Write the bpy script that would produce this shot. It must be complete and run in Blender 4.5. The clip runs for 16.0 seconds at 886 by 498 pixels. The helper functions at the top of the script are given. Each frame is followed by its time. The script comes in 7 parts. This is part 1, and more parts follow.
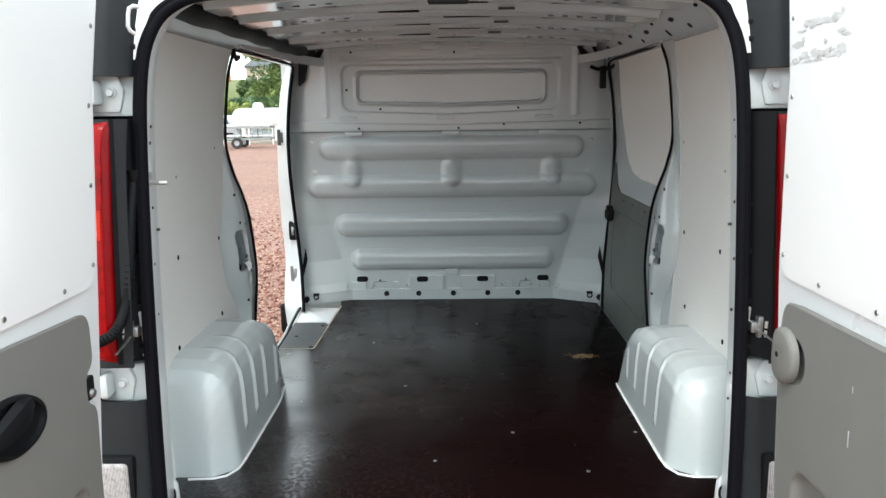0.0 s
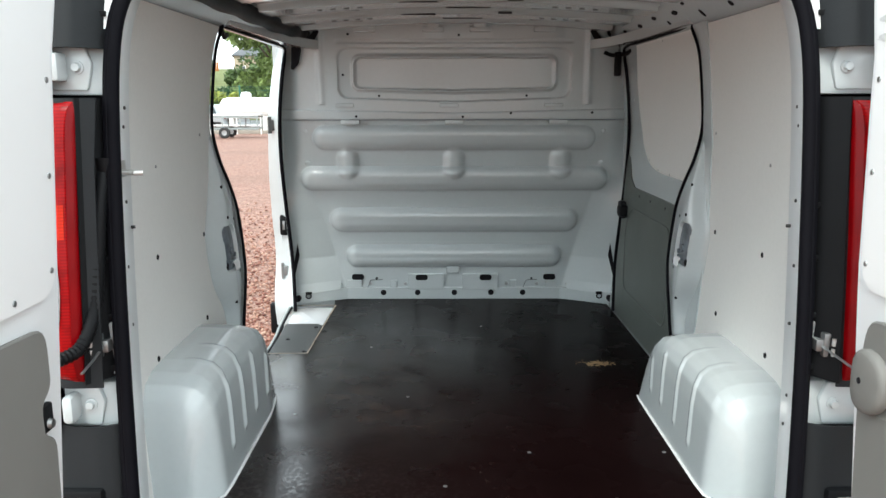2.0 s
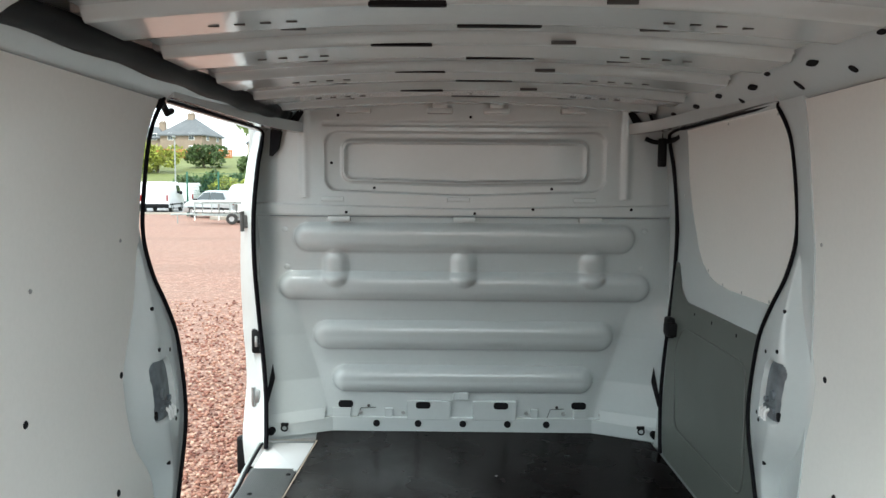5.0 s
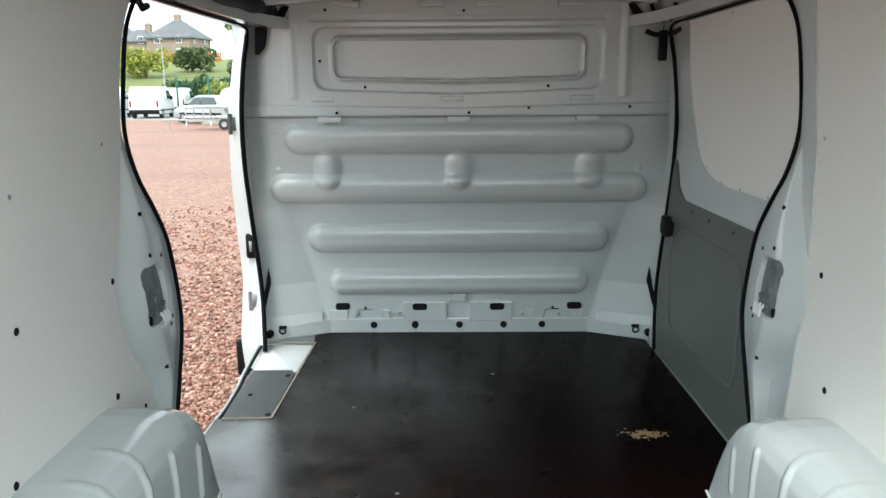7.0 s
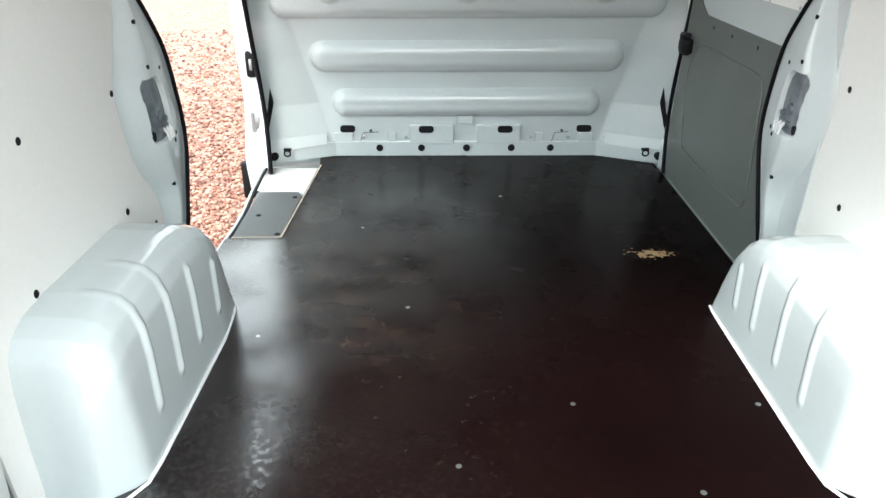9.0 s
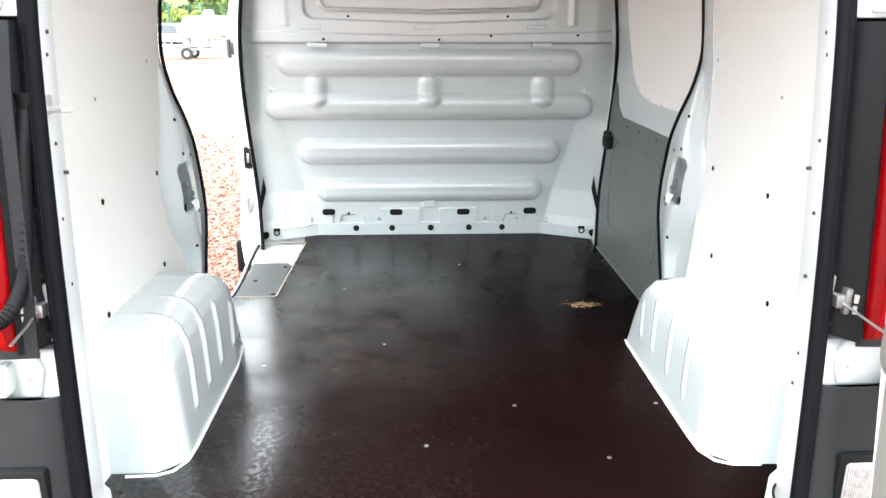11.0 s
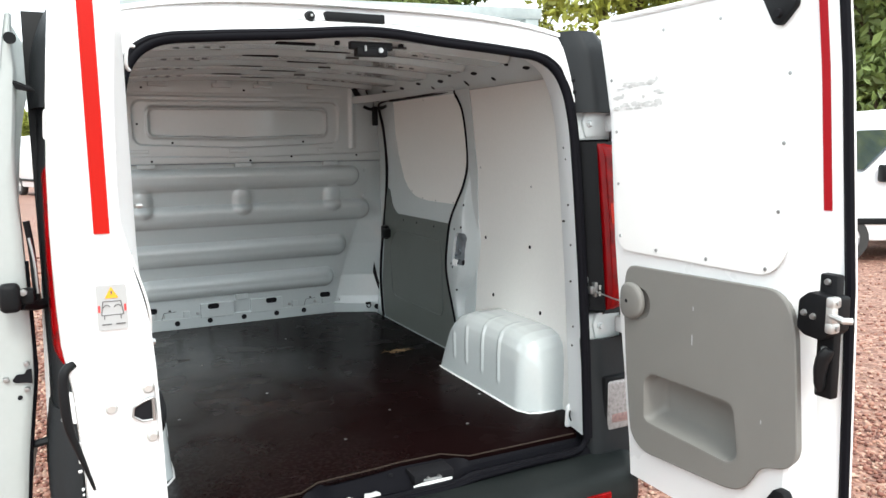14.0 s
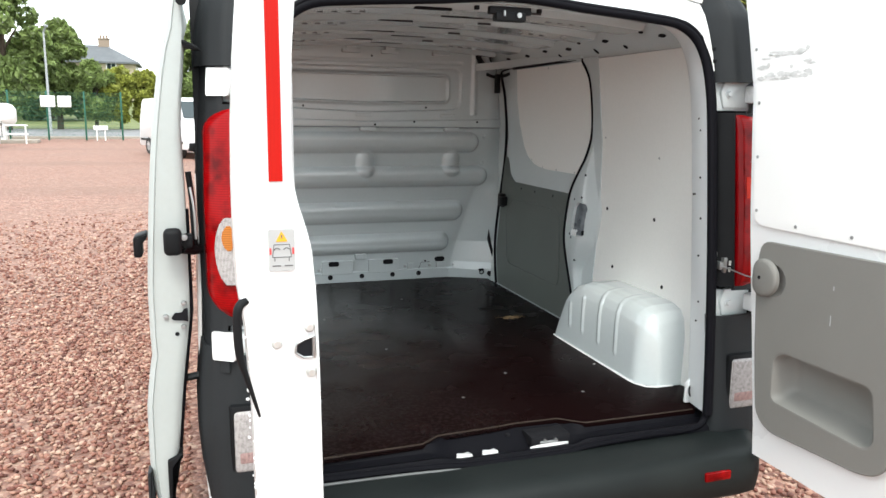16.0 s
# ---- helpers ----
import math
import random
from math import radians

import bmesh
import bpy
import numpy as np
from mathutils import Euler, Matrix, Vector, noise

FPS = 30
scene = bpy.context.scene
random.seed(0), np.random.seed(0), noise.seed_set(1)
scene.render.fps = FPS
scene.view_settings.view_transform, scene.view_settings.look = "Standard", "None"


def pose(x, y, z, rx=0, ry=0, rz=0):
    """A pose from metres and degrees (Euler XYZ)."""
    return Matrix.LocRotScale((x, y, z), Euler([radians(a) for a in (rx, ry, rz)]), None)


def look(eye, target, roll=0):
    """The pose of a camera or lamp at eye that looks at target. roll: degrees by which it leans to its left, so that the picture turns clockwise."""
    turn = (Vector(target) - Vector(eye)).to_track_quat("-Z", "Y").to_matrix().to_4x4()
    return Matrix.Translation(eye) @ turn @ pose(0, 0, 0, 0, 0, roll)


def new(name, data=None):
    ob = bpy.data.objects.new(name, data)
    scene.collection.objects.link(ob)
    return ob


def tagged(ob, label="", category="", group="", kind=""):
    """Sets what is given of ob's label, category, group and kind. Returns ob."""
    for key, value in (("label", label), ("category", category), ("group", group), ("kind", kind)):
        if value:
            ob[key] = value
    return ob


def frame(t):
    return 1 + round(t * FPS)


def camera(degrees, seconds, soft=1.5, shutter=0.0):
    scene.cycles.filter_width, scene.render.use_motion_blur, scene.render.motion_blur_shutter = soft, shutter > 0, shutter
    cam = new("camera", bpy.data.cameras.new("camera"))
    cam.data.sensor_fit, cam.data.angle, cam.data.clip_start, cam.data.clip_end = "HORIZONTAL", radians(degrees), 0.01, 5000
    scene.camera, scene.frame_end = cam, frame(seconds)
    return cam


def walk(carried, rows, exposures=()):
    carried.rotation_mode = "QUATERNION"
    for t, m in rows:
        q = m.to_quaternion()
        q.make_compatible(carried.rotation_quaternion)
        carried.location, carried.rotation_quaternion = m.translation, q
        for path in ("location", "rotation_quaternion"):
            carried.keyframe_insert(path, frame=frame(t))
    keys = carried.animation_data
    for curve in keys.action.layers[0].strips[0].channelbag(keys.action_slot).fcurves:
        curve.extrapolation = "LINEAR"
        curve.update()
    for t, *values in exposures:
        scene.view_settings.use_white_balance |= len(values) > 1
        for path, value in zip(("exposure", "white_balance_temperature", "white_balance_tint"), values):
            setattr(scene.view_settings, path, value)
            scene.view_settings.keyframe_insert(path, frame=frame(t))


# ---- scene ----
cam = camera(61.1, 16.0)
PATH = [
    (0, (-0.014, -1.695, 1.59), (-0.02, 0.272, 1.228), -0.7),
    (0.5, (-0.028, -1.698, 1.594), (-0.043, 0.274, 1.263), -0.6),
    (1, (-0.047, -1.697, 1.602), (-0.036, 0.286, 1.336), -0.2),
    (1.5, (-0.079, -1.646, 1.599), (-0.038, 0.328, 1.279), -0.6),
    (2, (-0.082, -1.451, 1.57), (-0.056, 0.512, 1.187), -0.1),
    (2.5, (-0.049, -1.176, 1.584), (-0.086, 0.745, 1.031), -0.2),
    (3, (-0.077, -0.978, 1.571), (-0.074, 0.926, 0.959), 0.2),
    (3.5, (-0.111, -0.851, 1.599), (-0.047, 1.093, 1.131), -0.4),
    (4, (-0.097, -0.795, 1.613), (-0.068, 1.177, 1.281), 0.1),
    (4.2, (-0.091, -0.786, 1.614), (-0.078, 1.198, 1.365), 0.2),
    (6.3, (-0.051, -0.781, 1.553), (-0.054, 1.215, 1.426), 0.6),
    (6.5, (-0.051, -0.769, 1.563), (-0.052, 1.222, 1.368), 0.8),
    (7, (-0.06, -0.747, 1.582), (-0.048, 1.211, 1.172), -0.4),
    (7.5, (-0.051, -0.729, 1.57), (-0.065, 1.183, 0.983), -1.0),
    (8, (-0.054, -0.699, 1.545), (-0.062, 1.147, 0.776), -0.7),
    (8.2, (-0.063, -0.694, 1.533), (-0.065, 1.122, 0.697), -0.7),
    (10.3, (-0.091, -1.016, 1.553), (-0.083, 0.836, 0.797), 0.2),
    (10.5, (-0.077, -1.098, 1.565), (-0.08, 0.773, 0.857), -0.2),
    (11, (-0.098, -1.256, 1.578), (0.001, 0.656, 0.999), 0.1),
    (11.5, (-0.244, -1.406, 1.591), (0.201, 0.506, 1.206), -0.4),
    (12, (-0.351, -1.538, 1.59), (0.298, 0.324, 1.258), -0.1),
    (12.5, (-0.447, -1.741, 1.594), (0.263, 0.111, 1.34), 0.4),
    (13, (-0.557, -1.895, 1.601), (0.131, -0.036, 1.333), 0.3),
    (13.5, (-0.712, -1.957, 1.602), (0.084, -0.139, 1.35), 0.5),
    (14, (-0.889, -1.998, 1.577), (0.01, -0.233, 1.301), -0.7),
    (14.5, (-0.959, -2.041, 1.578), (-0.076, -0.273, 1.274), 0.3),
    (15, (-0.956, -2.053, 1.58), (-0.132, -0.258, 1.265), 0.3),
    (15.5, (-0.958, -2.042, 1.578), (-0.181, -0.228, 1.251), 0.1),
    (15.7, (-0.985, -2.022, 1.582), (-0.232, -0.199, 1.247), -0.1),
    (16, (-0.983, -2.002, 1.558), (-0.335, -0.143, 1.208), 0.8),
]
walk(cam, [(t, look(eye, target, roll)) for t, eye, target, roll in PATH],
     exposures=[(0, 1.06, 6270, 3), (2, 1.08, 6270, 3), (3.5, 1.22, 6300, 5), (4.2, 1.15, 6300, 2), (6.3, 1.25, 6220, 0), (7, 1.2, 6220, 0), (8.2, 1.5, 6250, -1), (10.3, 2.52, 6400, 7), (10.6, 2.48, 6400, 7), (11, 2.42, 6400, 7), (11.6, 1.95, 6400, 6), (12.3, 1.65, 6350, 6), (13, 1.32, 6350, 5), (14, 1.12, 6380, 5), (16, 1.08, 6400, 5)])

# ---------------------------------------------------------------- light
world = bpy.data.worlds.new("overcast_sky")
scene.world = world
world.use_nodes = True
wn, wl = world.node_tree.nodes, world.node_tree.links
sky = wn.new("ShaderNodeTexSky")
sky.sky_type, sky.sun_disc = "NISHITA", False
sky.sun_elevation, sky.sun_rotation = radians(54), radians(195)
sky.air_density, sky.dust_density, sky.ozone_density = 1.0, 4.0, 1.0
cloud = wn.new("ShaderNodeMix")
cloud.data_type = "RGBA"
cloud.inputs["Factor"].default_value = 0.80
cloud.inputs["B"].default_value = (10.5, 10.9, 11.3, 1)
wl.new(sky.outputs["Color"], cloud.inputs["A"])
wl.new(cloud.outputs["Result"], wn["Background"].inputs["Color"])
wn["Background"].inputs["Strength"].default_value = 0.13

sun = new("sun", bpy.data.lights.new("sun", "SUN"))
sun.data.energy, sun.data.angle, sun.data.color = 1.1, radians(16), (1.0, 0.96, 0.9)
sun.matrix_world = look((0, 0, 30), (4.6, 16.8, 6.0))


# ---------------------------------------------------------------- materials
def material(name, color, rough=0.5, metal=0.0, grain=0.0, grain_size=40.0, stain=0.0, stain_size=3.0, bump=0.0,
             bump_size=120.0, coat=0.0, specular=0.5, transmission=0.0, random_tint=0.0, dark=None):
    """A surface with grain and stains in its colour, and fine relief, at real-world size."""
    m = bpy.data.materials.new(name)
    m.use_nodes = True
    n, l = m.node_tree.nodes, m.node_tree.links
    b = n["Principled BSDF"]
    b.inputs["Roughness"].default_value, b.inputs["Metallic"].default_value = rough, metal
    b.inputs["Coat Weight"].default_value, b.inputs["Specular IOR Level"].default_value = coat, specular
    b.inputs["Coat Roughness"].default_value = 0.08
    b.inputs["Transmission Weight"].default_value = transmission
    where = n.new("ShaderNodeTexCoord").outputs["Object"]
    out = n.new("ShaderNodeRGB").outputs[0]
    out.default_value = (*color, 1)

    def noisy(scale, detail=4.0):
        t = n.new("ShaderNodeTexNoise")
        t.inputs["Scale"].default_value, t.inputs["Detail"].default_value = scale, detail
        l.new(where, t.inputs["Vector"])
        return t.outputs["Fac"]

    def mixed(a, fac, other, amount):
        ramp = n.new("ShaderNodeMapRange")
        ramp.inputs["From Min"].default_value, ramp.inputs["From Max"].default_value = 0.35, 0.75
        ramp.inputs["To Max"].default_value = amount
        l.new(fac, ramp.inputs["Value"])
        mx = n.new("ShaderNodeMix")
        mx.data_type = "RGBA"
        l.new(ramp.outputs["Result"], mx.inputs["Factor"])
        l.new(a, mx.inputs["A"])
        mx.inputs["B"].default_value = (*other, 1)
        return mx.outputs["Result"]

    other = dark or tuple(c * 0.45 for c in color)
    if grain:
        out = mixed(out, noisy(grain_size, 3.0), other, grain)
    if stain:
        f = noisy(stain_size, 6.0)
        out = mixed(out, f, other, stain)
        r = n.new("ShaderNodeMapRange")
        r.inputs["To Min"].default_value, r.inputs["To Max"].default_value = rough * 0.8, min(1.0, rough * 1.25)
        l.new(f, r.inputs["Value"])
        l.new(r.outputs["Result"], b.inputs["Roughness"])
    if random_tint:
        info, mx = n.new("ShaderNodeObjectInfo"), n.new("ShaderNodeHueSaturation")
        r = n.new("ShaderNodeMapRange")
        r.inputs["To Min"].default_value, r.inputs["To Max"].default_value = 1 - random_tint, 1 + random_tint
        l.new(info.outputs["Random"], r.inputs["Value"])
        l.new(r.outputs["Result"], mx.inputs["Value"])
        l.new(out, mx.inputs["Color"])
        out = mx.outputs["Color"]
    l.new(out, b.inputs["Base Color"])
    if bump:
        bp = n.new("ShaderNodeBump")
        bp.inputs["Strength"].default_value, bp.inputs["Distance"].default_value = min(1.0, bump), 0.002
        l.new(noisy(bump_size, 3.0), bp.inputs["Height"])
        l.new(bp.outputs["Normal"], b.inputs["Normal"])
    return m


WHITE = material("white_body_paint", (0.80, 0.81, 0.81), 0.28, stain=0.06, stain_size=2.0, coat=0.5, bump=0.02, bump_size=30)
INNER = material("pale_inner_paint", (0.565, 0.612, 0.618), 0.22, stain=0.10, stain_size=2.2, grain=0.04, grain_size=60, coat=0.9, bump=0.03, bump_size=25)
BOARD = material("white_lining_board", (0.82, 0.815, 0.785), 0.5, stain=0.08, stain_size=1.6, grain=0.05, grain_size=90, bump=0.08, bump_size=200)
DOORBOARD = material("white_door_board", (0.82, 0.82, 0.81), 0.35, stain=0.05, stain_size=2.5, bump=0.04, bump_size=150)
TRIM = material("grey_moulded_plastic", (0.20, 0.196, 0.182), 0.55, grain=0.12, grain_size=500, stain=0.08, stain_size=5, bump=0.3, bump_size=900)
TRIMDARK = material("dark_grey_door_lining", (0.105, 0.118, 0.108), 0.42, grain=0.12, grain_size=300, stain=0.15, stain_size=3, bump=0.2, bump_size=600)
BLACK = material("black_plastic", (0.0055, 0.006, 0.0068), 0.5, stain=0.2, stain_size=6, grain=0.1, grain_size=300, bump=0.15, bump_size=500, dark=(0.017, 0.018, 0.020), specular=0.15)
CLAD = material("charcoal_cladding", (0.0135, 0.0155, 0.017), 0.55, stain=0.3, stain_size=5, grain=0.15, grain_size=350, bump=0.3, bump_size=500, dark=(0.027, 0.030, 0.033), specular=0.22)
BUMPER = material("weathered_bumper_plastic", (0.009, 0.0115, 0.0118), 0.5, stain=0.5, stain_size=4, grain=0.2, grain_size=300, bump=0.3, bump_size=420, dark=(0.020, 0.024, 0.023), specular=0.16)
RUBBER = material("black_rubber", (0.005, 0.005, 0.007), 0.55, stain=0.2, stain_size=12, bump=0.1, bump_size=300, dark=(0.010, 0.010, 0.012), specular=0.06)
# slate tone includes the shade inside the latch pocket
POCKET = material("shade_toned_slate", (0.165, 0.192, 0.215), 0.35, stain=0.8, stain_size=28, dark=(0.035, 0.04, 0.05))
# greyer tone carries the shade on the white sliding door edge
EDGEGREY = material("shade_toned_pale_edge", (0.42, 0.455, 0.445), 0.35, stain=0.12, stain_size=4, grain=0.05, grain_size=60)
FRAME = material("white_frame_paint", (0.73, 0.75, 0.755), 0.3, stain=0.08, stain_size=3, coat=0.3)
DARK = material("dark_hollow", (0.012, 0.012, 0.014), 0.8, specular=0.1)
GAPDARK = material("shadowed_metal", (0.05, 0.05, 0.05), 0.6)
ZINC = material("zinc_plated_steel", (0.62, 0.62, 0.60), 0.45, 0.7, stain=0.3, stain_size=30)
STEEL = material("dull_steel", (0.45, 0.46, 0.46), 0.42, 1.0, stain=0.3, stain_size=20)
ALU = material("galvanised_rack", (0.36, 0.40, 0.395), 0.6, 0.25, stain=0.35, stain_size=14, grain=0.2, grain_size=60)
STRIPE = material("red_reflective_tape", (0.42, 0.007, 0.003), 0.45, specular=0.15, grain=0.08, grain_size=400, stain=0.1, stain_size=9)
STRIPE2 = material("crimson_tape", (0.27, 0.003, 0.008), 0.45, specular=0.15, grain=0.08, grain_size=400, stain=0.1, stain_size=9)
ORANGE = material("orange_print", (0.85, 0.36, 0.02), 0.5)
LABELGREY = material("pale_sticker", (0.40, 0.41, 0.41), 0.45, stain=0.1, stain_size=30)
PRINT = material("black_print", (0.11, 0.11, 0.11), 0.5)
REDPRINT = material("red_print", (0.7, 0.05, 0.05), 0.5)
SMUDGE = material("glue_residue", (0.46, 0.46, 0.45), 0.6, grain=0.6, grain_size=90, stain=0.9, stain_size=40, dark=(0.72, 0.72, 0.71))
LIPHIGHLIGHT = material("rubber_lip_highlight", (0.14, 0.145, 0.145), 0.5, stain=0.6, stain_size=9, dark=(0.03, 0.03, 0.03))
SAWN = material("pale_sawn_plywood", (0.52, 0.44, 0.35), 0.7, grain=0.4, grain_size=80, stain=0.3, stain_size=9, dark=(0.16, 0.10, 0.06))
MATBASE = material("dark_rubber_mat", (0.055, 0.057, 0.058), 0.6, stain=0.3, stain_size=12)
TREAD = material("ribbed_grey_step_mat", (0.17, 0.175, 0.175), 0.5, stain=0.3, stain_size=12, dark=(0.24, 0.24, 0.23))
STEPWHITE = material("white_step_paint", (0.80, 0.81, 0.82), 0.25, stain=0.06, stain_size=8, coat=0.4)
PLYEDGE = material("cut_plywood_edge", (0.030, 0.018, 0.011), 0.7, grain=0.5, grain_size=70, stain=0.4, stain_size=9, dark=(0.03, 0.02, 0.014))
TYRE = material("tyre_rubber", (0.025, 0.025, 0.025), 0.7, stain=0.3, stain_size=8, bump=0.2, bump_size=80, dark=(0.05, 0.048, 0.045))
RIM = material("wheel_trim", (0.42, 0.43, 0.44), 0.35, 0.6, stain=0.2, stain_size=9)
SILVER = material("silver_car_paint", (0.42, 0.45, 0.47), 0.3, 0.4, stain=0.08, stain_size=1, coat=0.6)
VANWHITE = material("parked_van_white", (0.8, 0.81, 0.82), 0.3, stain=0.06, stain_size=1, coat=0.4)
CARGLASS = material("dark_car_glass", (0.03, 0.045, 0.05), 0.06, specular=0.6, stain=0.1, stain_size=2)


def lamp_lens(name, color, rough=0.12, ribs=130.0, deep=0.88, mottle=0.0, axis="Z", cell=16.0):
    """A moulded lens: coloured, glossy, with fluted prisms and reflector cells behind the surface."""
    m = bpy.data.materials.new(name)
    m.use_nodes = True
    n, l = m.node_tree.nodes, m.node_tree.links
    b = n["Principled BSDF"]
    b.inputs["Roughness"].default_value = rough
    b.inputs["Coat Weight"].default_value, b.inputs["Coat Roughness"].default_value = 0.08, 0.05
    b.inputs["Specular IOR Level"].default_value = 0.12
    co = n.new("ShaderNodeTexCoord")
    wv = n.new("ShaderNodeTexWave")
    wv.inputs["Scale"].default_value, wv.inputs["Distortion"].default_value = ribs / 6.28, 0.3
    l.new(co.outputs["Object"], wv.inputs["Vector"])
    wv.bands_direction = axis
    mx = n.new("ShaderNodeMix")
    mx.data_type = "RGBA"
    mx.inputs["A"].default_value = (*color, 1)
    mx.inputs["B"].default_value = (*[min(1, c * deep) for c in color], 1)
    l.new(wv.outputs["Fac"], mx.inputs["Factor"])
    out = mx.outputs["Result"]
    if mottle:
        cells = n.new("ShaderNodeTexNoise")
        cells.inputs["Scale"].default_value, cells.inputs["Detail"].default_value = cell, 3.0
        l.new(co.outputs["Object"], cells.inputs["Vector"])
        r = n.new("ShaderNodeMapRange")
        r.inputs["From Min"].default_value, r.inputs["From Max"].default_value, r.inputs["To Max"].default_value = 0.46, 0.72, mottle
        l.new(cells.outputs["Fac"], r.inputs["Value"])
        dk = n.new("ShaderNodeMix")
        dk.data_type = "RGBA"
        l.new(r.outputs["Result"], dk.inputs["Factor"])
        l.new(out, dk.inputs["A"])
        dk.inputs["B"].default_value = (*[c * 0.3 for c in color], 1)
        out = dk.outputs["Result"]
    l.new(out, b.inputs["Base Color"])
    bp = n.new("ShaderNodeBump")
    bp.inputs["Strength"].default_value, bp.inputs["Distance"].default_value = 0.02, 0.002
    l.new(wv.outputs["Fac"], bp.inputs["Height"])
    l.new(bp.outputs["Normal"], b.inputs["Normal"])
    return m


REDLENS = lamp_lens("red_lamp_lens", (0.31, 0.0014, 0.003), 0.2, 300.0, 0.7, 1.0, cell=22.0)
REDRIM = lamp_lens("dark_red_lens_rim", (0.20, 0.001, 0.003), 0.25, 20.0)
AMBERGLOW = lamp_lens("amber_reflection_lens", (0.60, 0.022, 0.006), 0.2, 300.0, 0.7, 0.4)
AMBERLENS = lamp_lens("amber_lamp_lens", (0.50, 0.17, 0.03), 0.2, 330.0, 0.6, 0.5)
CLEARLENS = lamp_lens("clear_fluted_lens", (0.54, 0.51, 0.50), 0.12, 560.0, 0.4, 0.6, "X", 90.0)
ROSELENS = lamp_lens("rose_tinted_lens", (0.48, 0.32, 0.30), 0.15, 560.0, 0.4, 0.6, "X", 90.0)


def floor_material():
    """Dark film-faced plywood with a pressed mesh, scuffs, damp spots and one spot worn down to the wood."""
    m = bpy.data.materials.new("film_faced_plywood")
    m.use_nodes = True
    n, l = m.node_tree.nodes, m.node_tree.links
    b = n["Principled BSDF"]
    co = n.new("ShaderNodeTexCoord").outputs["Object"]

    def noise_at(scale, detail, vector=co):
        t = n.new("ShaderNodeTexNoise")
        t.inputs["Scale"].default_value, t.inputs["Detail"].default_value = scale, detail
        l.new(vector, t.inputs["Vector"])
        return t.outputs["Fac"]

    def ranged(v, a, c, d=0.0, e=1.0):
        r = n.new("ShaderNodeMapRange")
        for key, x in (("From Min", a), ("From Max", c), ("To Min", d), ("To Max", e)):
            r.inputs[key].default_value = x
        l.new(v, r.inputs["Value"])
        return r.outputs["Result"]

    def mix(f, a, c):
        x = n.new("ShaderNodeMix")
        x.data_type = "RGBA"
        l.new(f, x.inputs["Factor"])
        for key, v in (("A", a), ("B", c)):
            if isinstance(v, tuple):
                x.inputs[key].default_value = (*v, 1)
            else:
                l.new(v, x.inputs[key])
        return x.outputs["Result"]

    def math_node(op, a, c):
        x = n.new("ShaderNodeMath")
        x.operation = op
        for i, v in enumerate((a, c)):
            if isinstance(v, (int, float)):
                x.inputs[i].default_value = v
            else:
                l.new(v, x.inputs[i])
        return x.outputs[0]

    def spot(x, y, sx, sy):
        """1 at the middle of a spot on the floor, falling to 0 at its rim."""
        mp = n.new("ShaderNodeMapping")
        mp.vector_type = "TEXTURE"
        mp.inputs["Location"].default_value, mp.inputs["Scale"].default_value = (x, y, 0.55), (sx, sy, 1)
        l.new(co, mp.inputs["Vector"])
        ln = n.new("ShaderNodeVectorMath")
        ln.operation = "LENGTH"
        l.new(mp.outputs["Vector"], ln.inputs[0])
        return ranged(ln.outputs["Value"], 1.0, 0.0)

    col = mix(ranged(noise_at(2.5, 5), 0.35, 0.7), (0.0064, 0.0026, 0.0027), (0.0048, 0.0020, 0.0021))
    scuff = math_node("MULTIPLY", ranged(noise_at(14, 8), 0.52, 0.66), spot(-0.38, 1.25, 0.45, 0.75))
    col = mix(math_node("MULTIPLY", scuff, 0.8), col, (0.05, 0.028, 0.018))
    fine = math_node("MULTIPLY", ranged(noise_at(55, 6), 0.60, 0.70), spot(-0.30, 1.05, 0.6, 1.1))
    col = mix(math_node("MULTIPLY", fine, 0.5), col, (0.05, 0.034, 0.026))
    flakes = math_node("ADD", math_node("MULTIPLY", noise_at(75, 5), 1.7), math_node("MULTIPLY", spot(0.540, 1.395, 0.125, 0.065), 0.5))
    flakes = math_node("ADD", flakes, math_node("MULTIPLY", spot(0.575, 1.388, 0.075, 0.05), 0.3))
    worn = math_node("MULTIPLY", ranged(flakes, 1.25, 1.29), ranged(spot(0.540, 1.398, 0.13, 0.075), 0.0, 0.1))
    col = mix(worn, col, (0.42, 0.29, 0.16))
    l.new(col, b.inputs["Base Color"])
    # damp spots and the worn spot in the gloss
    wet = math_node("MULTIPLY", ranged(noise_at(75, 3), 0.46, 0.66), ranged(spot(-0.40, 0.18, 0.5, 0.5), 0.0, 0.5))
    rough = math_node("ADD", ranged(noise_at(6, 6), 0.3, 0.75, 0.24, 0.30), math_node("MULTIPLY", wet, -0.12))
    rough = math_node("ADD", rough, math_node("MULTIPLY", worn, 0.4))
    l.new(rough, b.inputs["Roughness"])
    # sheen of daylight from the side door, put into the gloss by place
    door_sheen = math_node("MULTIPLY", ranged(math_node("MULTIPLY", spot(-0.55, 0.85, 0.88, 1.7), spot(-0.55, 0.85, 0.88, 1.7)), 0.0, 0.55), ranged(noise_at(5, 5), 0.30, 0.58, 0.25, 1.0))
    gloss = math_node("ADD", math_node("MULTIPLY", door_sheen, 0.68), math_node("MULTIPLY", wet, 0.6))
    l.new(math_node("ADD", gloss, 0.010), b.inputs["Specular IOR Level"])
    h = math_node("MULTIPLY", noise_at(60, 3), 0.25)
    bp = n.new("ShaderNodeBump")
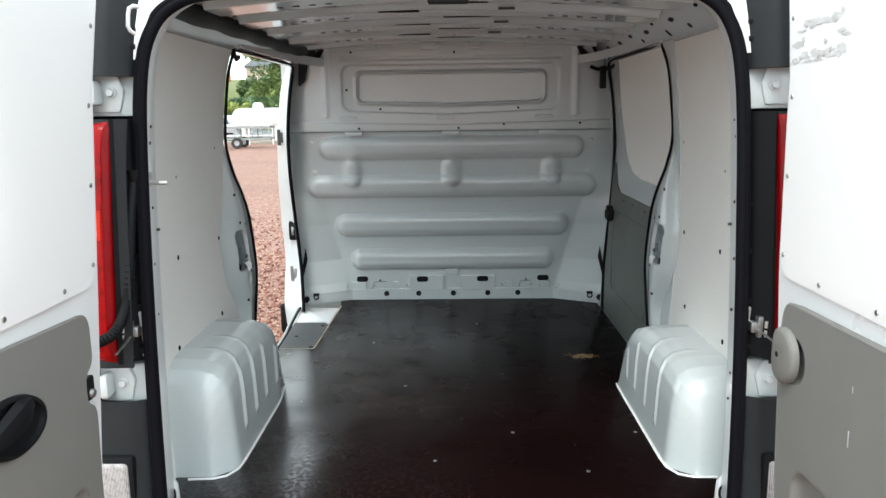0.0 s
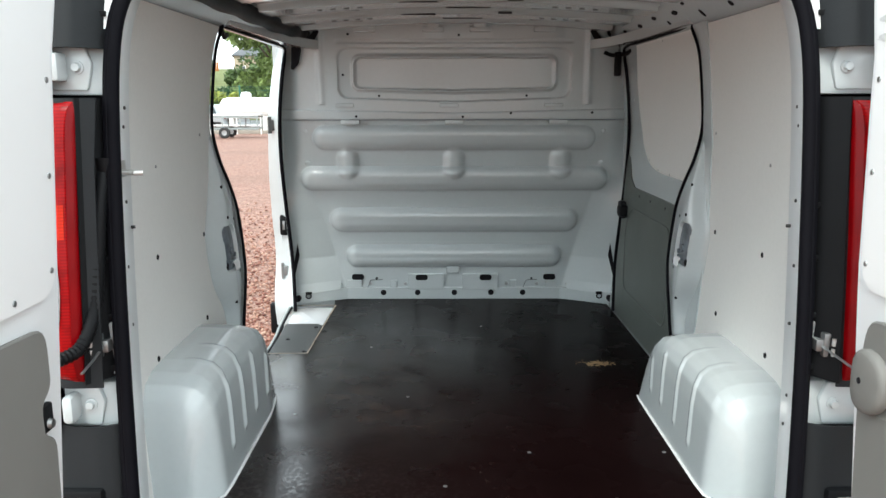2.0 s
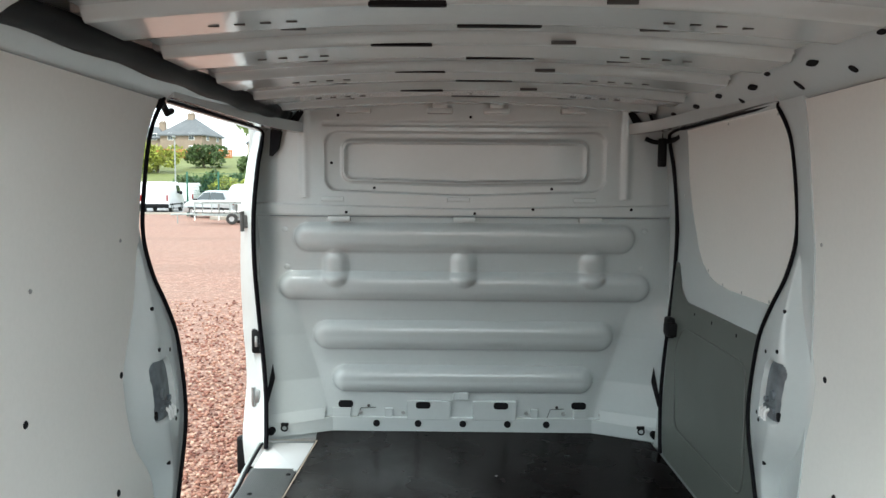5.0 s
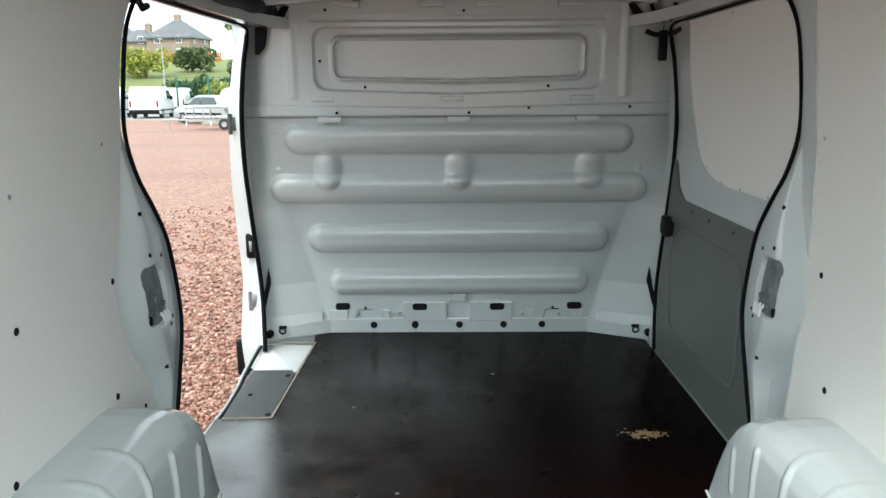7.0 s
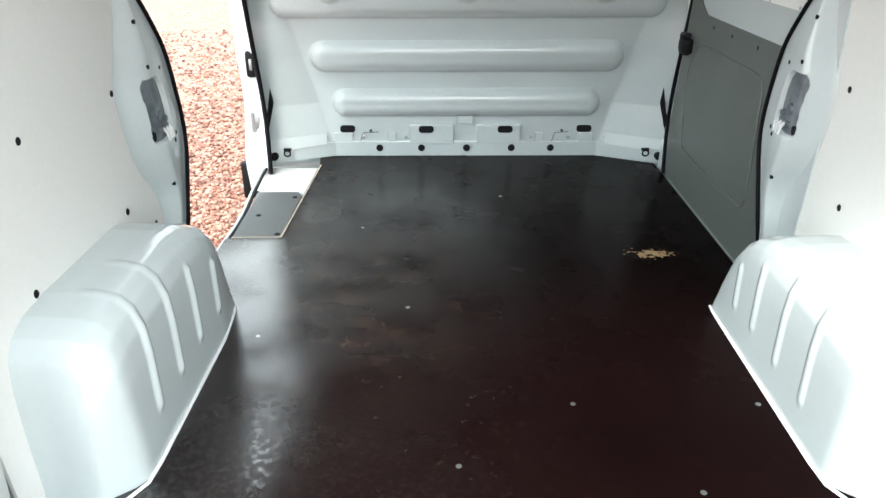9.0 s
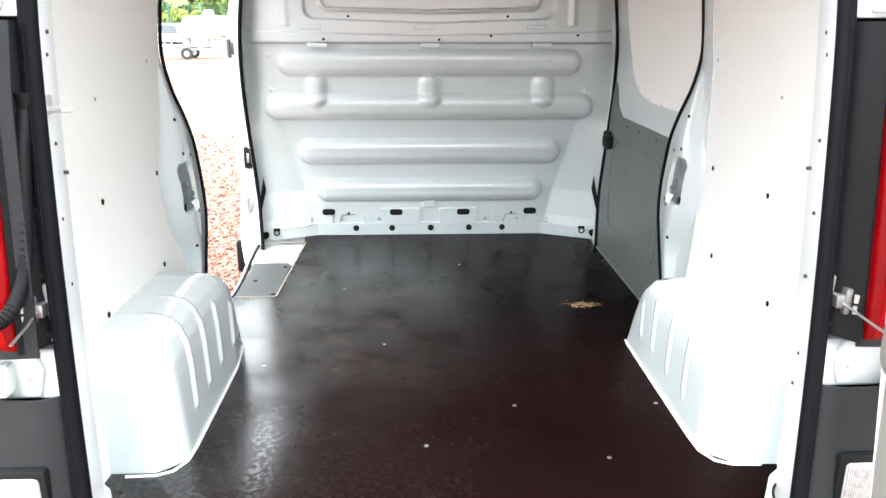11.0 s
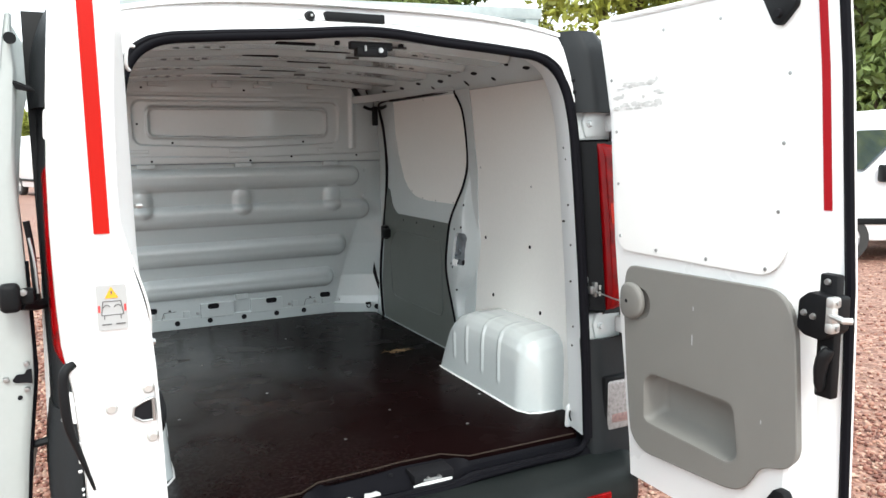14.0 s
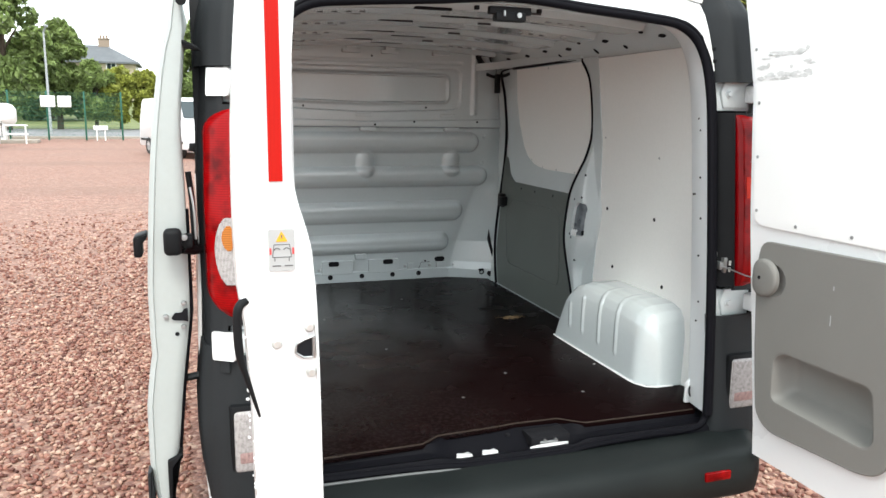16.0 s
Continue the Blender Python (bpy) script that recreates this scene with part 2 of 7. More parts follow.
    bp.inputs["Strength"].default_value, bp.inputs["Distance"].default_value = 0.22, 0.003
    l.new(h, bp.inputs["Height"])
    l.new(bp.outputs["Normal"], b.inputs["Normal"])
    return m


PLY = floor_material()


def gravel_material(name, island=False):
    """Red-brown crushed stone: one tint for each chip; the far sheet has cells of the same size."""
    m = bpy.data.materials.new(name)
    m.use_nodes = True
    n, l = m.node_tree.nodes, m.node_tree.links
    b = n["Principled BSDF"]
    b.inputs["Roughness"].default_value = 0.75
    ramp = n.new("ShaderNodeValToRGB")
    cr = ramp.color_ramp
    cr.elements[0].position, cr.elements[0].color = 0.0, (0.10, 0.040, 0.030, 1)
    cr.elements[1].position, cr.elements[1].color = 1.0, (0.49, 0.34, 0.26, 1)
    for p, c in ((0.25, (0.19, 0.072, 0.052, 1)), (0.5, (0.29, 0.135, 0.095, 1)), (0.75, (0.36, 0.205, 0.148, 1))):
        e = cr.elements.new(p)
        e.color = c
    co = n.new("ShaderNodeTexCoord").outputs["Object"]
    if island:
        l.new(n.new("ShaderNodeNewGeometry").outputs["Random Per Island"], ramp.inputs["Fac"])
        l.new(ramp.outputs["Color"], b.inputs["Base Color"])
        return m
    v = n.new("ShaderNodeTexVoronoi")
    v.inputs["Scale"].default_value = 42.0
    l.new(co, v.inputs["Vector"])
    hue = n.new("ShaderNodeSeparateColor")
    l.new(v.outputs["Color"], hue.inputs["Color"])
    l.new(hue.outputs[0], ramp.inputs["Fac"])
    big = n.new("ShaderNodeTexNoise")
    big.inputs["Scale"].default_value, big.inputs["Detail"].default_value = 0.35, 6.0
    l.new(co, big.inputs["Vector"])
    track = n.new("ShaderNodeMapRange")
    track.inputs["From Min"].default_value, track.inputs["From Max"].default_value = 0.45, 0.7
    track.inputs["To Min"].default_value, track.inputs["To Max"].default_value = 0.18, 0.62
    l.new(big.outputs["Fac"], track.inputs["Value"])
    mx = n.new("ShaderNodeMix")
    mx.data_type = "RGBA"
    l.new(track.outputs["Result"], mx.inputs["Factor"])
    l.new(ramp.outputs["Color"], mx.inputs["A"])
    mx.inputs["B"].default_value = (0.25, 0.152, 0.114, 1)
    clod = n.new("ShaderNodeTexNoise")
    clod.inputs["Scale"].default_value, clod.inputs["Detail"].default_value = 7.0, 8.0
    l.new(co, clod.inputs["Vector"])
    deep = n.new("ShaderNodeMapRange")
    deep.inputs["From Min"].default_value, deep.inputs["From Max"].default_value, deep.inputs["To Max"].default_value = 0.44, 0.66, 0.6
    l.new(clod.outputs["Fac"], deep.inputs["Value"])
    dk = n.new("ShaderNodeMix")
    dk.data_type = "RGBA"
    l.new(deep.outputs["Result"], dk.inputs["Factor"])
    l.new(mx.outputs["Result"], dk.inputs["A"])
    dk.inputs["B"].default_value = (0.14, 0.07, 0.05, 1)
    rut = n.new("ShaderNodeTexWave")
    rut.wave_type = "RINGS"
    rut.inputs["Scale"].default_value, rut.inputs["Distortion"].default_value, rut.inputs["Detail"].default_value = 0.035, 2.5, 3.0
    l.new(co, rut.inputs["Vector"])
    worn = n.new("ShaderNodeMapRange")
    worn.inputs["From Min"].default_value, worn.inputs["From Max"].default_value, worn.inputs["To Max"].default_value = 0.86, 0.98, 0.35
    l.new(rut.outputs["Fac"], worn.inputs["Value"])
    tr = n.new("ShaderNodeMix")
    tr.data_type = "RGBA"
    l.new(worn.outputs["Result"], tr.inputs["Factor"])
    l.new(dk.outputs["Result"], tr.inputs["A"])
    tr.inputs["B"].default_value = (0.17, 0.095, 0.07, 1)
    l.new(tr.outputs["Result"], b.inputs["Base Color"])
    bp = n.new("ShaderNodeBump")
    bp.inputs["Strength"].default_value, bp.inputs["Distance"].default_value = 0.9, 0.012
    bp.invert = True
    l.new(v.outputs["Distance"], bp.inputs["Height"])
    l.new(bp.outputs["Normal"], b.inputs["Normal"])
    return m


GRAVEL = gravel_material("red_gravel")
CHIPS = gravel_material("red_stone_chips", True)
GRASS = material("grass", (0.15, 0.175, 0.05), 0.9, grain=0.5, grain_size=6, stain=0.4, stain_size=0.4)
ASPHALT = material("asphalt", (0.23, 0.23, 0.235), 0.8, grain=0.3, grain_size=30, stain=0.2, stain_size=0.5)
CONCRETE = material("concrete", (0.38, 0.34, 0.29), 0.85, grain=0.3, grain_size=12, stain=0.3, stain_size=1.5)
HARL = material("harled_wall", (0.30, 0.235, 0.18), 0.9, grain=0.3, grain_size=9, stain=0.25, stain_size=0.8)
HARL2 = material("cream_harled_wall", (0.42, 0.36, 0.26), 0.9, grain=0.3, grain_size=9, stain=0.25, stain_size=0.8)
SLATE = material("slate_roof", (0.13, 0.14, 0.15), 0.7, grain=0.4, grain_size=6, stain=0.3, stain_size=0.7)
FENCEGREEN = material("green_fence_paint", (0.012, 0.10, 0.062), 0.5, stain=0.1, stain_size=3)
FENCEWOOD = material("orange_stained_fence", (0.42, 0.155, 0.045), 0.8, grain=0.4, grain_size=5, stain=0.2, stain_size=1)
BARK = material("bark", (0.09, 0.065, 0.045), 0.9, grain=0.5, grain_size=20, bump=0.6, bump_size=30)
POST = material("galvanised_post", (0.42, 0.44, 0.44), 0.5, 0.4, stain=0.2, stain_size=5)
TANK = material("white_tank_paint", (0.8, 0.8, 0.79), 0.4, stain=0.1, stain_size=2)
PAPER = material("notice_white", (0.78, 0.79, 0.78), 0.6, grain=0.1, grain_size=30)


def leaf_material(name, color):
    m = bpy.data.materials.new(name)
    m.use_nodes = True
    n, l = m.node_tree.nodes, m.node_tree.links
    b = n["Principled BSDF"]
    b.inputs["Roughness"].default_value = 0.55
    b.inputs["Subsurface Weight"].default_value = 0.0
    hs = n.new("ShaderNodeHueSaturation")
    hs.inputs["Color"].default_value = (*color, 1)
    r = n.new("ShaderNodeMapRange")
    r.inputs["To Min"].default_value, r.inputs["To Max"].default_value = 0.55, 1.7
    l.new(n.new("ShaderNodeNewGeometry").outputs["Random Per Island"], r.inputs["Value"])
    l.new(r.outputs["Result"], hs.inputs["Value"])
    l.new(hs.outputs["Color"], b.inputs["Base Color"])
    tr = n.new("ShaderNodeBsdfTranslucent")
    l.new(hs.outputs["Color"], tr.inputs["Color"])
    ms = n.new("ShaderNodeMixShader")
    ms.inputs[0].default_value = 0.3
    l.new(b.outputs[0], ms.inputs[1])
    l.new(tr.outputs[0], ms.inputs[2])
    l.new(ms.outputs[0], n["Material Output"].inputs["Surface"])
    return m


LEAF = leaf_material("leaves_mid_green", (0.17, 0.225, 0.07))
LEAFYELLOW = leaf_material("leaves_yellow_green", (0.27, 0.29, 0.055))
LEAFDARK = leaf_material("leaves_dark_green", (0.075, 0.115, 0.04))


# ---------------------------------------------------------------- builders
def smooth_step(a, b, x):
    t = np.clip((np.asarray(x, float) - a) / (b - a), 0, 1)
    return t * t * (3 - 2 * t)


def table(x, rows):
    """Linear look-up in rows of (key, value), keys rising."""
    return float(np.interp(x, [r[0] for r in rows], [r[1] for r in rows]))


def soft_rows(rows, reach=0.04):
    """A dense look-up of rows with its corners rounded over a reach; read it with np.interp(x, *it)."""
    xs = np.linspace(rows[0][0], rows[-1][0], 240)
    ks, vs = [r[0] for r in rows], [r[1] for r in rows]
    return xs, sum(np.interp(xs + reach * k / 4, ks, vs) for k in range(-4, 5)) / 9


def curve_points(points, each=6, closed=False):
    """A smooth line through points (Catmull-Rom)."""
    p = [Vector(q) for q in points]
    n = len(p)
    out = []
    for i in range(n if closed else n - 1):
        a, b, c, d = (p[(i + k) % n] if closed else p[min(max(i + k, 0), n - 1)] for k in (-1, 0, 1, 2))
        for j in range(each):
            t = j / each
            out.append(0.5 * (2 * b + (c - a) * t + (2 * a - 5 * b + 4 * c - d) * t * t + (3 * b - a - 3 * c + d) * t ** 3))
    if not closed:
        out.append(p[-1])
    return out


def rounded(points, r, seg=4):
    """A polygon with its corners rounded; r is one radius or one for each corner."""
    n, out = len(points), []
    for i, q in enumerate(points):
        b, a, c = Vector(q), Vector(points[i - 1]), Vector(points[(i + 1) % n])
        rad = r[i] if isinstance(r, (list, tuple)) else r
        u, v = (a - b), (c - b)
        rad = min(rad, u.length * 0.49, v.length * 0.49)
        s, e = b + u.normalized() * rad, b + v.normalized() * rad
        if rad < 1e-5:
            out.append(tuple(b))
            continue
        for k in range(seg + 1):
            t = k / seg
            out.append(tuple((1 - t) ** 2 * s + 2 * t * (1 - t) * b + t * t * e))
    return out


def rect(x0, x1, y0, y1, r=0.0, seg=4):
    p = [(x0, y0), (x1, y0), (x1, y1), (x0, y1)]
    return rounded(p, r, seg) if r else p


PLANES = {"xy": lambda a, b, c: (a, b, c), "xz": lambda a, b, c: (a, c, b), "yz": lambda a, b, c: (c, a, b)}


def box(bm, x0, x1, y0, y1, z0, z1, bevel=0.0, seg=2):
    made = bmesh.ops.create_cube(bm, size=1.0)["verts"]
    for v in made:
        v.co = ((x0 + x1) / 2 + v.co.x * (x1 - x0), (y0 + y1) / 2 + v.co.y * (y1 - y0), (z0 + z1) / 2 + v.co.z * (z1 - z0))
    if bevel:
        edges = list({e for v in made for e in v.link_edges})
        bmesh.ops.bevel(bm, geom=edges, offset=bevel, segments=seg, profile=0.5, affect="EDGES")
    return bm


def plate(bm, outline, lo, hi, plane="xz", holes=(), bevel=0.0, warp=None):
    """A flat piece cut to an outline, with openings through it. warp moves each point afterwards."""
    put = PLANES[plane]
    loops, fill_edges = [], []
    for ring in (outline, *holes):
        a = [bm.verts.new(put(p[0], p[1], lo)) for p in ring]
        b = [bm.verts.new(put(p[0], p[1], hi)) for p in ring]
        loops.append((a, b))
        n = len(ring)
        for i in range(n):
            bm.faces.new((a[i], a[(i + 1) % n], b[(i + 1) % n], b[i]))
    verts = [v for a, b in loops for v in (*a, *b)]
    caps = []
    if not holes:
        for ring in loops[0]:
            caps.append(bm.faces.new(ring))
    else:
        for k in (0, 1):
            edges = [bm.edges.get((l_[k][i], l_[k][(i + 1) % len(l_[k])])) for l_ in loops for i in range(len(l_[k]))]
            got = bmesh.ops.triangle_fill(bm, use_beauty=True, use_dissolve=False, edges=edges)
            caps += [g for g in got["geom"] if isinstance(g, bmesh.types.BMFace)]
    faces = list({f for v in verts for f in v.link_faces})
    bmesh.ops.recalc_face_normals(bm, faces=faces)
    if bevel and not holes:
        edges = list({e for f in caps for e in f.edges})
        res = bmesh.ops.bevel(bm, geom=edges, offset=bevel, segments=2, profile=0.5, affect="EDGES")
        verts = list({v for f in res["faces"] for v in f.verts} | {v for v in verts if v.is_valid})
    if warp:
        for v in verts:
            v.co = warp(v.co)
    return bm


def tube(bm, path, radius, n=8, closed=False, flat=1.0, caps=True):
    """A round (or flattened) bar along a path; radius may be a list."""
    pts = [Vector(p) for p in path]
    m = len(pts)
    rings, up = [], None
    for i, p in enumerate(pts):
        a, b = (pts[i - 1], pts[(i + 1) % m]) if closed else (pts[max(i - 1, 0)], pts[min(i + 1, m - 1)])
        d = (b - a).normalized()
        if up is None:
            up = Vector((0, 0, 1)) if abs(d.z) < 0.9 else Vector((0, 1, 0))
        side = d.cross(up).normalized()
        up = side.cross(d).normalized()
        r = radius[i] if isinstance(radius, (list, tuple)) else radius
        rings.append([bm.verts.new(p + side * (r * math.cos(2 * math.pi * k / n)) + up * (r * flat * math.sin(2 * math.pi * k / n))) for k in range(n)])
    for i in range(m if closed else m - 1):
        a, b = rings[i], rings[(i + 1) % m]
        for k in range(n):
            bm.faces.new((a[k], b[k], b[(k + 1) % n], a[(k + 1) % n]))
    if not closed and caps:
        bm.faces.new(rings[0])
        bm.faces.new(rings[-1][::-1])
    return bm


def sheet(bm, f, nu, nv, thick=0.0):
    """A curved sheet: f(u, v) gives the place for u, v from 0 to 1."""
    g = [[bm.verts.new(f(i / nu, j / nv)) for j in range(nv + 1)] for i in range(nu + 1)]
    faces = [bm.faces.new((g[i][j], g[i + 1][j], g[i + 1][j + 1], g[i][j + 1])) for i in range(nu) for j in range(nv)]
    if thick:
        bmesh.ops.recalc_face_normals(bm, faces=faces)
        bmesh.ops.solidify(bm, geom=faces, thickness=thick)
    return bm


def lathe(bm, profile, centre, axis="z", n=24):
    """A turned body: profile rows of (radius, height along the axis)."""
    def at(r, h, a):
        c, s = r * math.cos(a), r * math.sin(a)
        q = {"z": (c, s, h), "x": (h, c, s), "y": (c, h, s)}[axis]
        return Vector(centre) + Vector(q)
    rings = []
    for r, h in profile:
        rings.append([bm.verts.new(at(r, h, 2 * math.pi * k / n)) for k in range(n)] if r > 1e-6 else [bm.verts.new(at(0, h, 0))])
    for a, b in zip(rings, rings[1:]):
        for k in range(n):
            q = [a[k % len(a)], a[(k + 1) % n % len(a)], b[(k + 1) % n % len(b)], b[k % len(b)]]
            q = list(dict.fromkeys(q))
            if len(q) > 2:
                bm.faces.new(q)
    return bm


def part(name, bm, mat, parent=None, label="", smooth=40, weld=True):
    """One mesh object out of a bmesh, under a thing or a part (or on its own)."""
    if weld:
        bmesh.ops.recalc_face_normals(bm, faces=bm.faces[:])
    me = bpy.data.meshes.new(name)
    bm.to_mesh(me)
    bm.free()
    me.materials.append(mat)
    if smooth:
        me.shade_smooth()
        me.set_sharp_from_angle(angle=radians(smooth))
    ob = new(name, me)
    ob.parent = parent
    if label:
        tagged(ob, label)
    return ob


def thing(name, place, label, category, group="", kind=""):
    ob = new(name)
    ob.matrix_basis = place
    ob.empty_display_size = 0.2
    return tagged(ob, label, category, group, kind)


B = bmesh.new


# ---------------------------------------------------------------- the van
van = thing("panel_van", pose(-0.008, 0, 0, 0, 0, -0.78), "white panel van, rear and side doors open, on red gravel", "van")
FLOOR = 0.55

SIDE = [(0.50, 0.80), (0.9, 0.832), (1.15, 0.846), (1.45, 0.842), (1.8, 0.805), (1.92, 0.775)]
OUTER = [(0.30, 0.93), (0.5, 0.95), (0.9, 0.955), (1.2, 0.945), (1.6, 0.91), (1.85, 0.865), (1.95, 0.82)]


def side_x(z):
    return table(z, SIDE)


def outer_x(z):
    return table(z, OUTER)


def rear_y(z):
    """The sloping plane of the rear opening."""
    return table(z, [(0.5, 0.015), (0.94, 0.06), (1.64, 0.135), (1.9, 0.185), (2.0, 0.23)])


# bulkhead: pressed panel with four long beads, three short ones and a blind window
def stadium(x, z, x0, x1, zc, r):
    return math.hypot(max(x0 + r - x, x - x1 + r, 0), z - zc) - r


def blind_window(x, z, hw, z0, z1, r, dip):
    """Signed distance from a rounded frame whose lower edge dips to the middle."""
    z0 = z0 - dip * (1 - abs(x) / hw)
    qx, qz = abs(x) - hw + r, abs(z - (z0 + z1) / 2) - (z1 - z0) / 2 + r
    return math.hypot(max(qx, 0), max(qz, 0)) + min(max(qx, qz), 0) - r


def bulkhead_y(x, z):
    ax = abs(x)
    y = table(z, [(0.5, 2.415), (0.78, 2.412), (0.98, 2.372), (1.2, 2.30), (1.4, 2.245), (1.482, 2.222), (1.492, 2.207), (1.55, 2.20), (1.93, 2.185), (2.0, 2.185)])
    low = 1 - float(smooth_step(0.95, 1.45, z))
    edge = table(z, [(0.5, 0.545), (1.12, 0.70)])
    y -= low * 0.42 * max(0.0, ax - edge)
    y += (1 - low) * 0.025 * float(smooth_step(0.5, 0.86, ax)) + (1 - low) * 0.035 * float(smooth_step(0.74, 0.86, ax))
    for zc, r, hw in ((1.400, 0.058, 0.69), (1.196, 0.060, 0.765), (0.978, 0.063, 0.635), (0.781, 0.058, 0.56)):
        y -= 0.046 * (1 - max(0.0, 1 + (stadium(x, z, -hw, hw, zc, r) - 0.004) / r) ** 2.9) * (1 if stadium(x, z, -hw, hw, zc, r) < 0.004 else 0)
    for xc in (-0.525, 0.0, 0.525):
        d = math.hypot(x - xc, max(0, z - 1.30, 1.25 - z)) - 0.052
        if d < 0.003:
            y -= 0.030 * (1 - max(0.0, 1 + (d - 0.003) / 0.05) ** 2.2)
    d = blind_window(x, z, 0.555, 1.59, 1.825, 0.05, 0.02)
    y += 0.014 * (1 - float(smooth_step(-0.007, 0.0, d)))
    d = blind_window(x, z, 0.48, 1.632, 1.785, 0.035, 0.012)
    y -= 0.012 * (1 - float(smooth_step(-0.002, 0.014, d)))
    y += 0.016 * (1 - float(smooth_step(-0.012, -0.004, d)))
    # low chevron fold under the blind window
    y -= 0.010 * (1 - float(smooth_step(1.535 - 0.018 * (1 - min(ax, 0.8) / 0.8), 1.541 - 0.018 * (1 - min(ax, 0.8) / 0.8), z))) * float(smooth_step(1.486, 1.492, z))
    if 0.615 < ax < 0.66 and z > 1.56:
        y -= 0.012 * (1 - abs(ax - 0.637) / 0.0225)
    if 1.845 < z < 1.862 and ax < 0.56:
        y += 0.006
    return y


bm = B()
sheet(bm, lambda u, v: Vector(((u - 0.5) * 1.74, bulkhead_y((u - 0.5) * 1.74, 0.53 + v * 1.42), 0.53 + v * 1.42)), 250, 330)
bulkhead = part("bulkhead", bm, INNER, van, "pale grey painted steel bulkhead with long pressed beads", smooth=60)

for xc in (-0.505, -0.168, 0.168, 0.505):
    bm = B()
    yb = bulkhead_y(xc, 0.667)
    plate(bm, rounded([(xc - 0.032, 0.652), (xc + 0.032, 0.652), (xc + 0.032, 0.682), (xc - 0.032, 0.682)], 0.015), (2.396 if abs(xc) < 0.3 else yb - 0.006), yb + 0.01, "xz")
    part("vent_slot", bm, DARK, bulkhead, "dark open slot")
for xc in (-0.145, 0.14):
    bm = B()
    plate(bm, rounded([(xc - 0.094, 0.601), (xc + 0.094, 0.601), (xc + 0.094, 0.685), (xc - 0.094, 0.685)], 0.006), 2.399, 2.43, "xz", bevel=0.003)
    part("backing_plate", bm, INNER, bulkhead, smooth=12)
bm = B()
plate(bm, rect(-0.038, 0.031, 0.690, 0.725, 0.006), 2.392, 2.43, "xz", bevel=0.005)
part("clip_plate", bm, INNER, bulkhead, smooth=12)
for x0, x1 in ((-0.565, -0.483), (-0.335, -0.299), (0.296, 0.33), (0.483, 0.543)):
    bm = B()
    plate(bm, rect(x0, x1, 0.603, 0.651, 0.004), 2.404, 2.43, "xz", bevel=0.003)
    part("small_plate", bm, INNER, bulkhead, smooth=12)
for x0, x1 in ((-0.455, -0.373), (0.366, 0.44)):
    bm = B()
    tube(bm, [(x0, 2.409, 0.603), (x0 + 0.016, 2.409, 0.650), (x1, 2.409, 0.653)], 0.0016, 5)
    lathe(bm, [(0, -0.004), (0.006, -0.003), (0.007, 0.006)], ((x0 + x1) / 2 + 0.008, 2.410, 0.659), "y", 8)
    part("plate_gap", bm, GAPDARK, bulkhead, "dark gap beside a lapped plate")
for s in (-1, 1):
    bm = B()
    sheet(bm, lambda u, v, s=s: Vector((s * (0.595 + 0.235 * u), bulkhead_y(0.595 + 0.235 * u, 0.63) - 0.004 - 0.012 * v, 0.652 - 0.006 * u - (0.046 + 0.006 * u) * v)), 8, 3, 0.008)
    part("corner_strip", bm, INNER, bulkhead)
for xc in (-0.37, -0.19, 0.004, 0.197, 0.365):
    bm = B()
    lathe(bm, [(0, -0.003), (0.015, -0.003), (0.015, 0.01)], (xc, 2.402, 0.585), "y", 16)
    part("drain_hole", bm, DARK, bulkhead, "dark drain hole")
# lap joint of the upper panel, and the seam round the blind window
bm = B()
tube(bm, [(x, bulkhead_y(x, 1.494) - 0.001, 1.4885) for x in np.linspace(-0.78, 0.78, 60)], 0.0013, 5)
part("lap_joint", bm, POCKET, bulkhead, "dark lap joint between the bulkhead panels")
bm = B()
ring = rounded([(-0.487, 1.628), (0.0, 1.616), (0.487, 1.628), (0.487, 1.790), (-0.487, 1.790)], 0.035, 5)
ring = [p_ for a, b in zip(ring, ring[1:] + ring[:1]) for p_ in [(a[0] + (b[0] - a[0]) * k / 8, a[1] + (b[1] - a[1]) * k / 8) for k in range(8)]]
tube(bm, [(x, bulkhead_y(x, z) - 0.0003, z) for x, z in ring], 0.0016, 5, True)
part("window_seam", bm, STEEL, bulkhead, "thin seam round the blind window")
for xc in (-0.255, -0.44, 0.28, 0.44, -0.60, 0.60):
    bm = B()
    lathe(bm, [(0, -0.009), (0.008, -0.008), (0.010, 0.002)], (xc, bulkhead_y(xc, 0.63), 0.63), "y", 10)
    part("rivet", bm, STEEL, bulkhead)
for xc in (-0.5, 0.0, 0.5):
    bm = B()
    box(bm, xc - 0.045, xc + 0.045, bulkhead_y(xc, 1.50) - 0.006, bulkhead_y(xc, 1.47) + 0.02, 1.468, 1.489, 0.004)
    part("tab", bm, INNER, bulkhead)
    bm = B()
    box(bm, xc - 0.09 + 0.02, xc + 0.02, bulkhead_y(xc, 1.555) - 0.005, bulkhead_y(xc, 1.555) + 0.02, 1.548, 1.566, 0.004)
    part("tab", bm, INNER, bulkhead)
for xc, zc in ((-0.36, 1.602), (0.345, 1.602), (0.04, 1.503), (-0.47, 1.505), (0.27, 1.52), (0.66, 1.522), (-0.53, 1.70), (0.02, 1.88), (-0.50, 1.885)):
    bm = B()
    lathe(bm, [(0, -0.004), (0.006, -0.004), (0.006, 0.01)], (xc, bulkhead_y(xc, zc), zc), "y", 10)
    part("screw_hole", bm, DARK, bulkhead)
